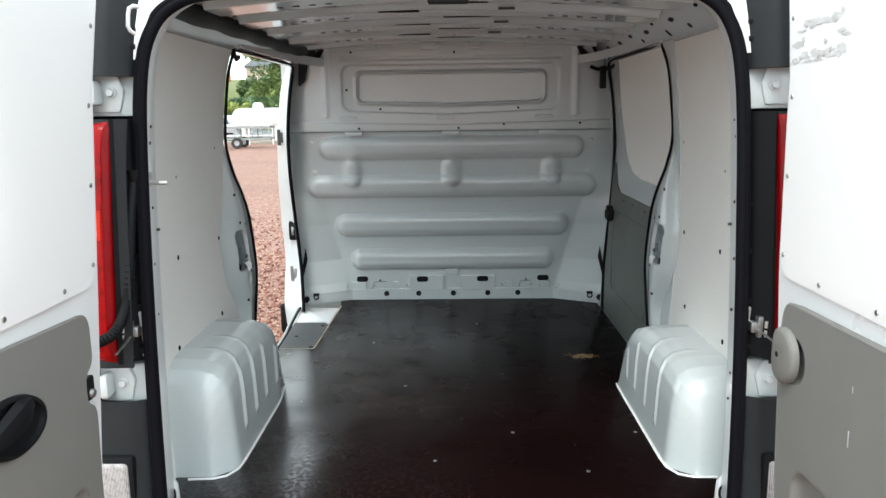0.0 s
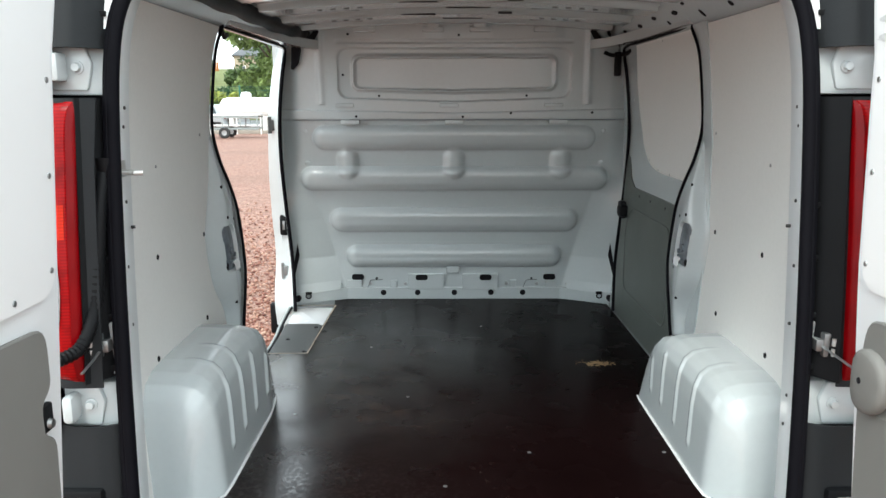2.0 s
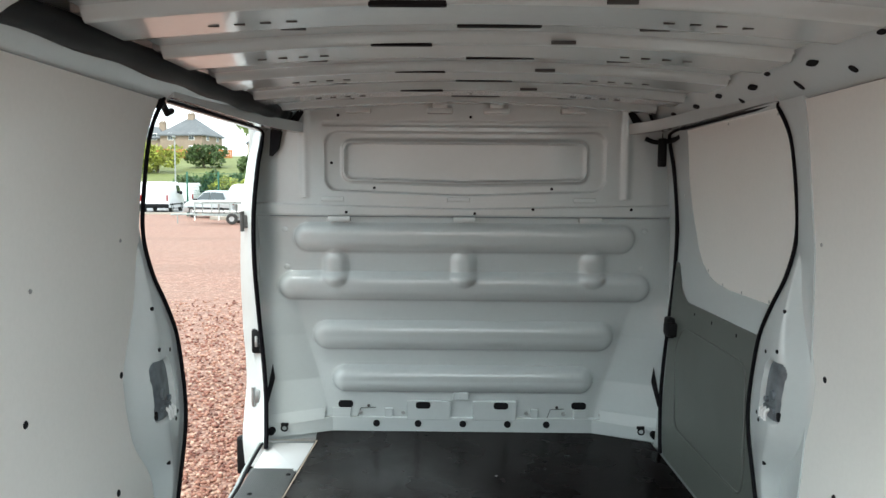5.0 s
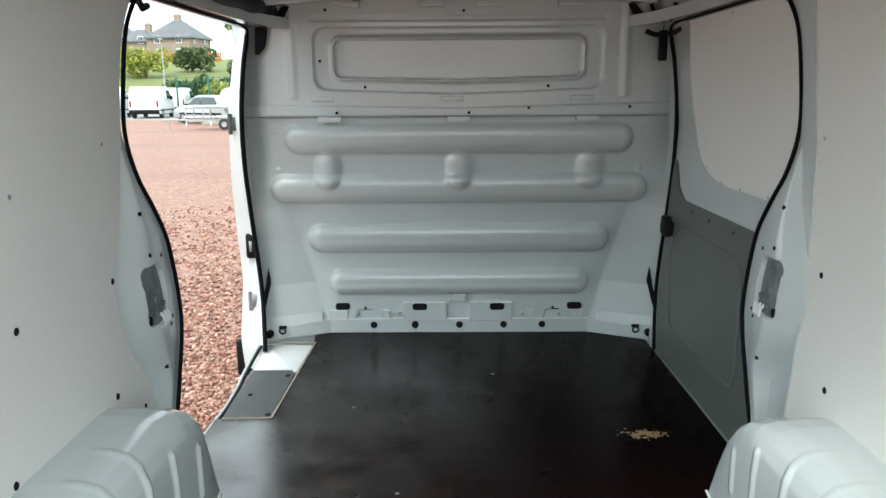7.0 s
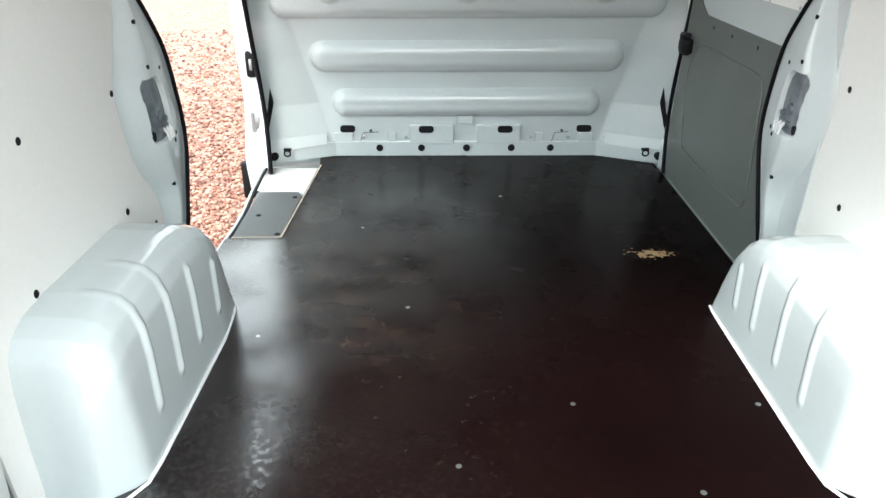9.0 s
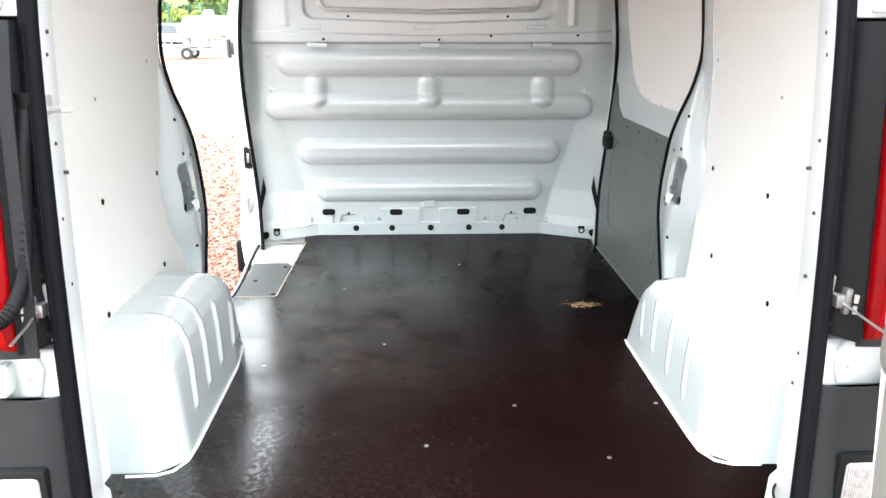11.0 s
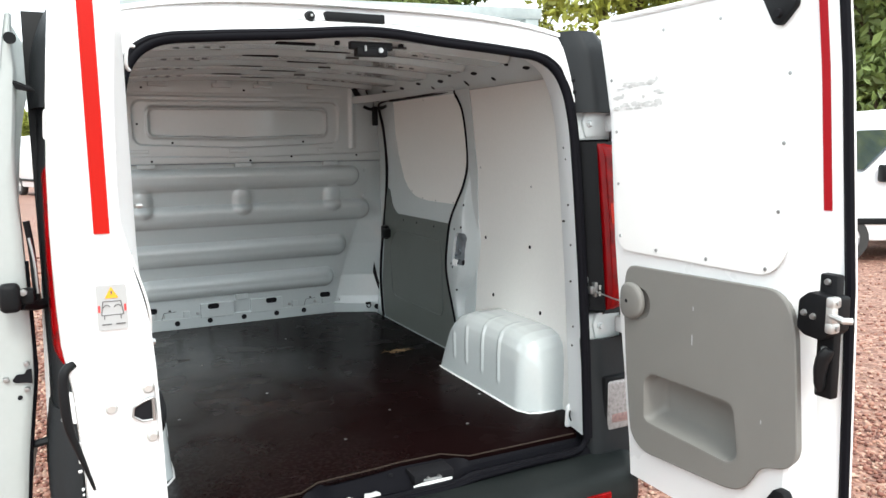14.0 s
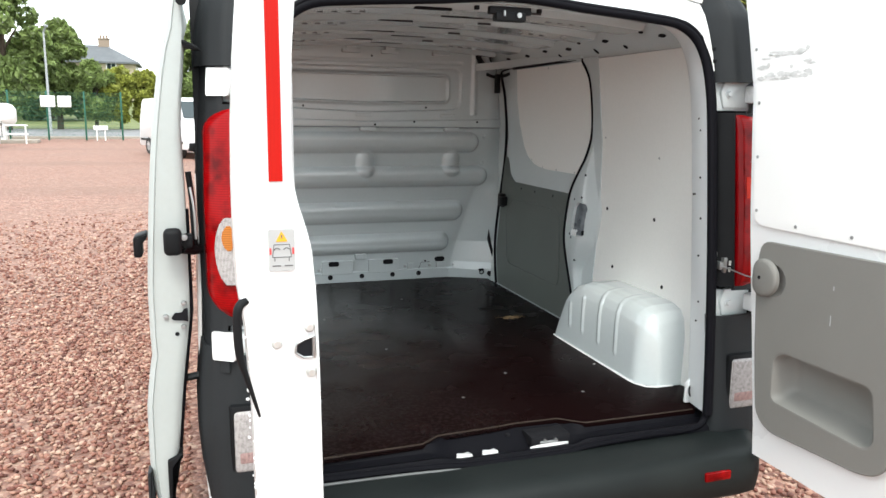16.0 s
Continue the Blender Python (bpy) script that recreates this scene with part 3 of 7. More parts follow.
for xc, zc in ((-0.728, 1.435), (-0.728, 1.278), (0.728, 1.435), (0.728, 1.278)):
    bm = B()
    lathe(bm, [(0, -0.005), (0.008, -0.004), (0.014, 0.0), (0.016, 0.012)], (xc, bulkhead_y(xc, zc), zc), "y", 14)
    part("dimple", bm, INNER, bulkhead)
# upper brackets where the bulkhead meets the roof
for xc in (-0.42, -0.1, 0.12, 0.42):
    bm = B()
    box(bm, xc - 0.05, xc + 0.05, bulkhead_y(xc, 1.91) - 0.030, bulkhead_y(xc, 1.91) + 0.01, 1.892, 1.915, 0.005)
    box(bm, xc - 0.028, xc + 0.028, bulkhead_y(xc, 1.91) - 0.030, bulkhead_y(xc, 1.91), 1.91, 1.945, 0.004)
    part("roof_bracket", bm, INNER, bulkhead)
# kick plate that follows the floor
bm = B()
edge_line = [(-0.86, 2.270), (-0.56, 2.402), (0.56, 2.402), (0.86, 2.270)]
plate(bm, [*edge_line, *[(x, y + 0.02) for x, y in reversed(edge_line)]], 0.548, 0.612, "xy", bevel=0.003)
part("kick_flange", bm, INNER, bulkhead, smooth=12)
for s in (-1, 1):
    bm = B()
    lathe(bm, [(0, -0.012), (0.016, -0.012), (0.016, 0.01)], (s * 0.80, 2.288, 0.582), "y", 14)
    part("drain_hole", bm, DARK, bulkhead)
    bm = B()
    tube(bm, [(s * 0.748 + 0.013 * math.cos(a), 2.296, 0.592 + 0.012 * math.sin(a)) for a in np.linspace(0, 6.283, 16)[:-1]], 0.0035, 6, True)
    box(bm, s * 0.748 - 0.016, s * 0.748 + 0.016, 2.300, 2.312, 0.600, 0.612, 0.002)
    part("lashing_ring", bm, BLACK, bulkhead, "small black lashing ring")
    bm = B()
    gap_x, gap_w = [(0.645, 0.838), (0.70, 0.825), (0.80, 0.803), (0.86, 0.80)], [(0.645, 0.0005), (0.70, 0.008), (0.80, 0.010), (0.86, 0.0005)]

    def gap_point(u, v, s=s):
        z = 0.645 + 0.215 * v
        x = table(z, gap_x) + (2 * u - 1) * table(z, gap_w)
        return Vector((s * x, bulkhead_y(x, z) - 0.004, z))
    sheet(bm, gap_point, 3, 14, 0.003)
    part("corner_gap", bm, DARK, bulkhead, "dark gap beside the pillar")
    bm = B()
    slot = [(0.785, 1.725), (0.758, 1.745), (0.742, 1.842), (0.782, 1.842)] if s > 0 else [(0.770, 1.721), (0.738, 1.750), (0.722, 1.823), (0.764, 1.829)]
    plate(bm, rounded([(s * x, z) for x, z in slot], 0.008), 2.22 if s > 0 else 2.175, 2.30, "xz")
    part("pillar_slot", bm, DARK, bulkhead, "dark slot in the pillar")
    bm = B()
    plate(bm, rounded([(s * 0.66, 1.855), (s * 0.74, 1.86), (s * 0.72, 1.905), (s * 0.63, 1.90)], 0.01), 2.18, 2.27, "xz")
    part("corner_opening", bm, DARK, bulkhead, "dark corner opening under the roof")
    bm = B()
    tube(bm, [(s * 0.775, 2.24, 1.835), (s * 0.70, 2.17, 1.872), (s * 0.645, 2.10, 1.925)], [0.016, 0.02, 0.03], 8, flat=0.5)
    part("corner_strut", bm, INNER, bulkhead)

# plywood floor with the step cut-out at the left-hand door
bm = B()
plate(bm, [(-0.72, 0.072), (-0.305, 0.086), (-0.24, 0.132), (-0.05, 0.142), (0.036, 0.152), (0.19, 0.150), (0.235, 0.114), (0.268, 0.090), (0.70, 0.088), (0.80, 0.26), (0.80, 1.05), (0.788, 1.15), (0.788, 2.29), (0.56, 2.405), (-0.56, 2.405), (-0.625, 2.375),
           (-0.612, 2.27), (-0.626, 1.515), (-0.80, 1.515), (-0.80, 0.26)], 0.531, FLOOR, "xy", bevel=0.002)
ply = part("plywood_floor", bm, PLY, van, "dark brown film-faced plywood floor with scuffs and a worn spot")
bm = B()
front_edge = [(-0.70, 0.0715), (-0.305, 0.0845), (-0.24, 0.1305), (-0.05, 0.1405), (0.036, 0.1505), (0.19, 0.1485), (0.235, 0.1125), (0.268, 0.0885), (0.69, 0.0865)]
plate(bm, [*front_edge, *[(x, y + 0.0035) for x, y in reversed(front_edge)]], 0.5472, 0.5508, "xy")
part("plywood_edge", bm, PLYEDGE, ply, "raw worn plywood edge")
bm = B()
plate(bm, [(-0.622, 1.521), (-0.608, 2.268), (-0.602, 2.268), (-0.616, 1.515), (-0.78, 1.512), (-0.78, 1.518)], 0.552, 0.5525, "xy")
plate(bm, [(-0.80, 2.262), (-0.61, 2.262), (-0.61, 2.268), (-0.80, 2.268)], 0.552, 0.5525, "xy")
part("cut_edge", bm, SAWN, ply, "pale sawn edge round the step opening")
for x, y in ((-0.36, 1.60), (-0.55, 0.9), (0.20, 0.62), (-0.18, 1.05), (0.40, 0.35), (-0.05, 0.42), (0.60, 0.62), (0.12, 1.9)):
    bm = B()
    lathe(bm, [(0, 0.0012), (0.006, 0.0008), (0.007, -0.002)], (x, y, FLOOR), "z", 10)
    part("floor_screw", bm, STEEL, ply)

# step well at the side door
bm = B()
STEP_EDGE = [(-0.790, 1.50), (-0.787, 1.637), (-0.796, 1.811), (-0.808, 1.961), (-0.815, 2.30)]
plate(bm, [*STEP_EDGE, (-0.60, 2.30), (-0.60, 1.50)], 0.49, 0.527, "xy", bevel=0.004)
step = part("side_step", bm, STEPWHITE, van, "white painted step at the sliding door")
bm = B()
plate(bm, rounded([(-0.790, 1.945), (-0.622, 1.945), (-0.616, 2.262), (-0.812, 2.262)], 0.01), 0.525, 0.542, "xy", bevel=0.003)
part("step_plate", bm, STEPWHITE, step, "bright white step plate")
bm = B()
plate(bm, rounded([(-0.784, 1.522), (-0.626, 1.522), (-0.622, 1.93), (-0.650, 1.968), (-0.802, 1.968), (-0.792, 1.811), (-0.783, 1.637)], 0.012), 0.525, 0.5435, "xy", bevel=0.002)
part("tread_mat", bm, MATBASE, step, "grey ribbed rubber step mat")
for i in range(23):
    x = -0.782 + i * 0.0069
    bm = B()
    shift = -0.010 * float(smooth_step(0.75, 0.0, i / 22))
    plate(bm, [(x, 1.525), (x + 0.0042, 1.525), (x + 0.0042 + shift, 1.962 - 0.02 * (i > 20)), (x + shift, 1.962 - 0.02 * (i > 20))], 0.5415, 0.5465, "xy", bevel=0.001)
    part("mat_rib", bm, TREAD, step)
for x, y in ((-0.74, 1.72), (-0.64, 1.555), (-0.645, 1.90)):
    bm = B()
    lathe(bm, [(0, 0.006), (0.009, 0.005), (0.010, -0.003)], (x, y, 0.543), "z", 10)
    part("screw", bm, DARK, step)
bm = B()
tube(bm, curve_points([(-0.805, 2.28, 0.58), (-0.818, 2.15, 0.552), (-0.813, 1.96, 0.540), (-0.801, 1.811, 0.538), (-0.793, 1.637, 0.538), (-0.796, 1.50, 0.538), (-0.80, 1.35, 0.54), (-0.80, 1.20, 0.545)], 5), 0.006, 6)
part("step_seal", bm, RUBBER, step)
bm = B()
tube(bm, curve_points([(-0.820, 2.28, 0.58), (-0.832, 2.15, 0.548), (-0.826, 1.96, 0.534), (-0.813, 1.811, 0.532), (-0.805, 1.637, 0.532), (-0.808, 1.50, 0.532), (-0.812, 1.35, 0.532)], 5), 0.008, 6)
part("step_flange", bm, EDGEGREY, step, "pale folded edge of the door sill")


# wheel arches: rounded boxes with pressed ribs
def arch_profile(u, top, front):
    """Across: from the floor up the inner face, over the shoulder to the wall."""
    pts = [(0.630, 0.0), (0.637, 0.30), (0.645, 0.62), (0.653, 0.78), (0.668, 0.895), (0.692, 0.96), (0.73, 0.99), (0.79, 1.0), (0.865, 1.0)]
    k = [0, 0.22, 0.44, 0.56, 0.66, 0.74, 0.82, 0.9, 1.0]
    crisp = [0.630, 0.633, 0.636, 0.638, 0.641, 0.650, 0.68, 0.76, 0.865]
    w = float(np.interp(u, k, [p[0] for p in pts])) * (1 - front) + float(np.interp(u, k, crisp)) * front
    return w, FLOOR + (top - FLOOR) * float(np.interp(u, k, [p[1] for p in pts]))


def arch_point(s, u, v):
    w, z = arch_profile(u, 0.853 if s > 0 else 0.882, 0.9 * float(smooth_step(0.55, 0.92, v)))
    y = 0.305 + (0.750 if s > 0 else 0.775) * v
    # rear face rises steeply, the front rolls down like the tyre
    rise = table(y - (0.0 if s > 0 else 0.012), [(0.29, 0.0), (0.312, 0.0), (0.318, 0.35), (0.328, 0.66), (0.343, 0.83), (0.37, 0.93), (0.42, 0.98), (0.50, 1.0), (0.80, 1.0), (0.85, 0.985), (0.90, 0.925), (0.935, 0.835),
                                                 (0.968, 0.70), (0.995, 0.54), (1.02, 0.36), (1.04, 0.18), (1.052, 0.0), (1.1, 0.0)])
    zz = FLOOR - 0.002 + (z - FLOOR) * rise
    # the plan is rounded at the back corner
    w += 0.070 * (1 - float(smooth_step(0.0, 0.15, v))) ** 2
    w += (0.0 if s > 0 else 0.016) * float(smooth_step(0.75, 1.0, v))
    rib = 0.0
    ribs = ((0.49, 0.645, 0.93), (0.618, 0.645, 0.93), (0.75, 0.645, 0.80), (0.89, 0.64, 0.75)) if s < 0 else ((0.53, 0.63, 0.87), (0.665, 0.635, 0.84), (0.80, 0.64, 0.78), (0.91, 0.64, 0.73))
    for yc, z0, z1 in ribs:
        d = math.hypot(y - yc - 0.12 * (zz - 0.65), max(0, z0 - zz, zz - z1))
        if d < 0.017 and w < 0.755:
            rib = max(rib, (0.007 if s < 0 else 0.0042) * (1 - float(smooth_step(0.002, 0.017, d))) * (1 - 0.55 * float(smooth_step(0.79, 0.84, zz))))
    return Vector((s * (w - rib), y, zz + rib * 0.5))


for s in (-1, 1):
    bm = B()
    sheet(bm, lambda u, v, s=s: arch_point(s, u, v), 60, 190)
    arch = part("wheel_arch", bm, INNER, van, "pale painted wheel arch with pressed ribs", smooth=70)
    bm = B()
    line = [(0.76, 0.305), (0.69, 0.308), (0.655, 0.325), (0.632, 0.37), (0.628, 0.43), (0.628, 0.88), (0.629 if s > 0 else 0.640, 1.02), (0.632 if s > 0 else 0.648, 1.055)]
    tube(bm, [(s * x, y, FLOOR + 0.002) for x, y in line], 0.004, 6)
    part("sealant_bead", bm, WHITE, arch, "white sealant bead along the floor")

# sides: lining boards, bulged pillars, seals
SEAL_REAR = [(1.19, 1.815), (1.135, 1.735), (1.122, 1.611), (1.136, 1.485), (1.155, 1.381), (1.20, 1.296), (1.255, 1.207), (1.277, 1.104), (1.283, 1.003), (1.267, 0.923), (1.221, 0.823), (1.18, 0.735), (1.16, 0.60)]
SEAL_FRONT = [(2.16, 0.55), (2.19, 0.62), (2.235, 0.76), (2.245, 0.90), (2.225, 1.06), (2.17, 1.30), (2.14, 1.5), (2.135, 1.68), (2.16, 1.78), (2.10, 1.822)]


side_shift = 0.0
PILLAR_WIDTH = soft_rows([(0.6, 0.035), (0.72, 0.045), (0.81, 0.07), (0.86, 0.105), (0.9, 0.16), (0.945, 0.225), (1.02, 0.258), (1.10, 0.262), (1.16, 0.248), (1.21, 0.205), (1.26, 0.15), (1.32, 0.09), (1.40, 0.04), (1.48, 0.014), (1.83, 0.008)])
PILLAR_DEPTH = soft_rows([(0.6, 0.02), (0.8, 0.04), (0.95, 0.056), (1.1, 0.058), (1.22, 0.048), (1.33, 0.028), (1.43, 0.008), (1.50, -0.012), (1.83, -0.012)])
REAR_LINE = soft_rows(sorted((z_, y_) for y_, z_ in SEAL_REAR), 0.03)


def seal_rear_y(z):
    return float(np.interp(z, *REAR_LINE)) - side_shift


def seal_x(z):
    return side_x(z) - 0.035


def bulge(y, z):
    """How far the pillar stands in from the board."""
    ye = seal_rear_y(z)
    width = float(np.interp(z, *PILLAR_WIDTH))
    t = (y - (ye - width)) / max(width, 1e-3)
    depth = float(np.interp(z, *PILLAR_DEPTH))
    return depth * float(smooth_step(0.0, 0.45, t)) - 0.5 * max(0.0, depth - 0.035) * float(smooth_step(0.5, 1.0, t))


def opening_x(y, z):
    return side_x(z) - bulge(y, z)


POCKET_BACK = {1: 0.124, -1: 0.128}


def pocket_edge(y, z):
    """Signed distance from the rim of the latch pocket, a rounded upright opening with a lowered rear corner."""
    z0, z1 = 1.000 + 0.10 * max(0.0, y), 1.156 - 0.45 * max(0.0, abs(y) - 0.030)
    qy, qz = abs(y) - 0.052 + 0.02, abs(z - (z0 + z1) / 2) - (z1 - z0) / 2 + 0.02
    return math.hypot(max(qy, 0), max(qz, 0)) + min(max(qy, qz), 0) - 0.02


for s in (-1, 1):
    # lining board
    side_shift = 0.042 if s < 0 else 0.0
    bm = B()

    def board_point(u, v, s=s):
        z = 0.55 + v * 1.27
        return Vector((s * (side_x(z) + 0.002 + 0.05 * float(smooth_step(1.72, 1.82, z)) * 0), 0.26 + u * (min(seal_rear_y(max(z, 0.62)) - 0.01, 1.20) - 0.26), z))
    sheet(bm, board_point, 12, 24, 0.006)
    lining = part("side_lining", bm, BOARD, van, "off-white lining board screwed to the load bay side")
    for y, z in (((0.613, 1.148), (0.985, 1.150), (0.511, 0.888), (0.893, 0.898), (0.60, 1.40), (1.02, 1.47)) if s > 0 else ((0.574, 1.153), (0.979, 1.146), (0.49, 0.888), (0.915, 0.881), (0.60, 1.40), (0.98, 1.47))):
        bm = B()
        big = z < 1.2
        r = 0.0105 if big else 0.006
        lathe(bm, [(0, -0.004 * s), (r * 0.7, -0.003 * s), (r, 0.002 * s)], (s * (side_x(z) - 0.003), y, z), "x", 12)
        part("plastic_plug", bm, DARK if big else STEEL, lining, "black plug" if big else "")
    # bulged door pillar with the latch pocket
    bm = B()

    def pillar_point(u, v, s=s):
        z = 0.58 + v * 1.25
        ye = seal_rear_y(z)
        w = float(np.interp(z, *PILLAR_WIDTH)) + 0.006
        y = ye - w + u * (w + 0.004)
        x = opening_x(y, z) - 0.004 * u
        x += 0.022 * (1 - float(smooth_step(-0.005, 0.001, pocket_edge(y - ye + POCKET_BACK[s], z))))
        return Vector((s * (x - 0.002), y, z))
    sheet(bm, pillar_point, 96, 240)
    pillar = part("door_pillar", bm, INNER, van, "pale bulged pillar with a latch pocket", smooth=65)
    ym = seal_rear_y(1.08) - POCKET_BACK[s]
    bm = B()
    sheet(bm, lambda u, v, s=s: Vector((s * (opening_x(ym - 0.052 + 0.104 * u, 1.0 + 0.156 * v) + 0.010), ym - 0.052 + 0.104 * u, 1.0 + 0.156 * v)), 12, 12, 0.002)
    part("pocket_back", bm, POCKET, pillar, "slate grey latch recess with its shade in the colour")
    xm = opening_x(ym, 1.06)
    bm = B()
    xl = opening_x(ym - 0.04, 1.02)
    box(bm, min(s * (xl + 0.002), s * (xl + 0.012)), max(s * (xl + 0.002), s * (xl + 0.012)), ym - 0.046, ym - 0.016, 1.004, 1.030, 0.005)
    part("latch", bm, DARK, pillar, "dark steel latch in its pocket")
    bm = B()
    lathe(bm, [(0, -0.008 * s), (0.013, -0.007 * s), (0.016, 0.006 * s)], (s * (xm + 0.010), ym - 0.004, 1.066), "x", 14)
    lathe(bm, [(0, -0.010 * s), (0.008, -0.009 * s), (0.009, 0.01 * s)], (s * (xm + 0.010), ym + 0.030, 1.048), "x", 10)
    box(bm, min(s * (xm + 0.003), s * (xm + 0.010)), max(s * (xm + 0.003), s * (xm + 0.010)), ym - 0.02, ym + 0.045, 1.020, 1.034, 0.003)
    part("latch_boss", bm, POCKET, pillar)
    for k in range(3):
        bm = B()
        yk = ym + 0.002 + 0.019 * k
        xk = opening_x(yk, 1.0)
        tube(bm, [(s * (xk + 0.012), yk + 0.006, 1.030), (s * (xk - 0.003), yk + 0.003, 1.018), (s * (xk - 0.008), yk - 0.004, 0.998)], [0.004, 0.005, 0.003], 6)
        part("latch_finger", bm, WHITE, pillar)
    for y, z in ((ym - 0.02, 1.185), (ym + 0.055, 1.17), (ym + 0.07, 1.00), (ym + 0.05, 0.985), (ym + 0.01, 0.88), (ym - 0.06, 0.80), (ym - 0.02, 1.29)):
        bm = B()
        lathe(bm, [(0, -0.003 * s), (0.0055, -0.003 * s), (0.0055, 0.006 * s)], (s * (opening_x(y, z) - 0.003), y, z), "x", 10)
        part("screw_hole", bm, DARK, pillar)
    # rubber seal round the side opening
    bm = B()
    loop = [(s * min(opening_x(y - side_shift - 0.01, z) - 0.010, side_x(z) - 0.010), y - side_shift, z) for y, z in SEAL_REAR[:-1]]
    loop = [*reversed(loop), (s * 0.80, 1.22, 1.83), (s * 0.80, 1.65, 1.832), *[(s * (side_x(z) - 0.012), y, z) for y, z in reversed(SEAL_FRONT)]]
    loop = [(s * 0.795, 1.165 - side_shift, 0.60), *loop]
    line = curve_points(loop, 5)
    tube(bm, line, [0.0056 + 0.0036 * float(smooth_step(1.9, 2.12, q.y)) * float(smooth_step(1.83, 1.76, q.z)) for q in line], 8)
    part("door_seal", bm, RUBBER, van, "black rubber seal round the side door opening")
    # outer skin above and behind the opening
    bm = B()

    def skin(u, v, s=s):
        z = 0.36 + v * 1.57
        return Vector((s * outer_x(z), 0.16 + u * (seal_rear_y(min(max(z, 0.6), 1.8)) + 0.02 - 0.16), z))
    sheet(bm, skin, 16, 20, 0.01)
    part("body_side", bm, WHITE, van, "white painted body side")
    # jamb between outer skin and pillar
    bm = B()

    def jamb(u, v, s=s):
        z = 0.58 + v * 1.25
        y = seal_rear_y(z) + 0.004
        a, b = opening_x(y - 0.004, z) - 0.006, outer_x(z)
        return Vector((s * (a + (b - a) * u), y + 0.016 * u, z))
    sheet(bm, jamb, 4, 40)
    part("door_jamb", bm, WHITE, van)
    # cant rail over the opening, with the sliding track
    bm = B()
    reach = 1.0 if s > 0 else 0.46
    sheet(bm, lambda u, v, s=s: Vector((s * (0.81 - 0.115 * (reach * u) ** 0.8), 0.25 + v * 2.0, 1.818 + 0.125 * (reach * u) ** 1.2)), 8, 30)
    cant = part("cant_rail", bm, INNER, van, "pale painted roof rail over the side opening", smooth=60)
    for i, (y, u, w, h) in enumerate(((0.5, 0.45, 0.05, 0.018), (0.62, 0.62, 0.03, 0.012), (0.78, 0.3, 0.022, 0.02), (0.9, 0.55, 0.055, 0.018), (1.02, 0.3, 0.018, 0.03), (1.12, 0.62, 0.03, 0.012),
                                     (1.24, 0.5, 0.06, 0.02), (1.36, 0.3, 0.02, 0.03), (1.48, 0.55, 0.05, 0.018), (1.6, 0.3, 0.018, 0.02), (1.7, 0.5, 0.055, 0.02), (1.82, 0.32, 0.018, 0.03), (1.95, 0.5, 0.05, 0.018))):
        if s < 0:
            continue
        bm = B()
        c = Vector((s * (0.81 - 0.115 * u ** 0.8 - 0.0015), y, 1.818 + 0.125 * u ** 1.2 - 0.0015))
        d = Vector((s * -0.115, 0, 0.125)).normalized()
        pinch = 0.55 if w > 0.045 else 0.0
        ring = [c + Vector((0, 1, 0)) * (w / 2 * math.cos(a) + 0.2 * h * math.sin(a)) + d * (h / 2 * math.sin(a) * (1 - pinch * math.cos(a) ** 2 + 0.25 * pinch * math.cos(a))) for a in np.linspace(0, 6.283, 13)[:-1]]
        back = [p + Vector((s * 0.01, 0, 0.01)) for p in ring]
        va, vb = [bm.verts.new(p) for p in ring], [bm.verts.new(p) for p in back]
        bm.faces.new(va)
        for k in range(12):
            bm.faces.new((va[k], va[(k + 1) % 12], vb[(k + 1) % 12], vb[k]))
        part("rail_hole", bm, DARK, cant)
    bm = B()
    path = [(s * 0.790, 1.17, 1.850), (s * 0.782, 1.5, 1.849), (s * 0.760, 1.85, 1.846), (s * 0.722, 2.05, 1.842), (s * 0.655, 2.19, 1.838)]
    pts = curve_points(path, 5)
    va = []
    for i, p in enumerate(pts):
        d = (pts[min(i + 1, len(pts) - 1)] - pts[max(i - 1, 0)]).normalized()
        n_ = d.cross(Vector((0, 0, 1)))
        va.append([bm.verts.new(p + n_ * a + Vector((0, 0, b))) for a, b in ((-0.02, -0.022), (0.02, -0.022), (0.02, 0.018), (-0.02, 0.018))])
    for a, b in zip(va, va[1:]):
        for k in range(4):
            bm.faces.new((a[k], b[k], b[(k + 1) % 4], a[(k + 1) % 4]))
    bm.faces.new(va[0][::-1])
    bm.faces.new(va[-1])
    track = part("slide_track", bm, INNER, van, "pale steel track above the side door", smooth=30)
    bm = B()
    tube(bm, [(s * 0.797, 1.2, 1.824), (s * 0.79, 1.6, 1.823), (s * 0.775, 1.95, 1.820)], 0.006, 6)
    part("track_groove", bm, RUBBER, track)
    bm = B()
    box(bm, min(s * 0.795, s * 0.822), max(s * 0.795, s * 0.822), 1.145, 1.175, 1.80 if s < 0 else 1.828, 1.868, 0.004)
    if s < 0:
        tube(bm, [(s * 0.80, 1.165, 1.815), (s * 0.80, 1.20, 1.79), (s * 0.80, 1.23, 1.80)], 0.009, 8)
    part("track_stop", bm, BLACK, track, "black roller stop")

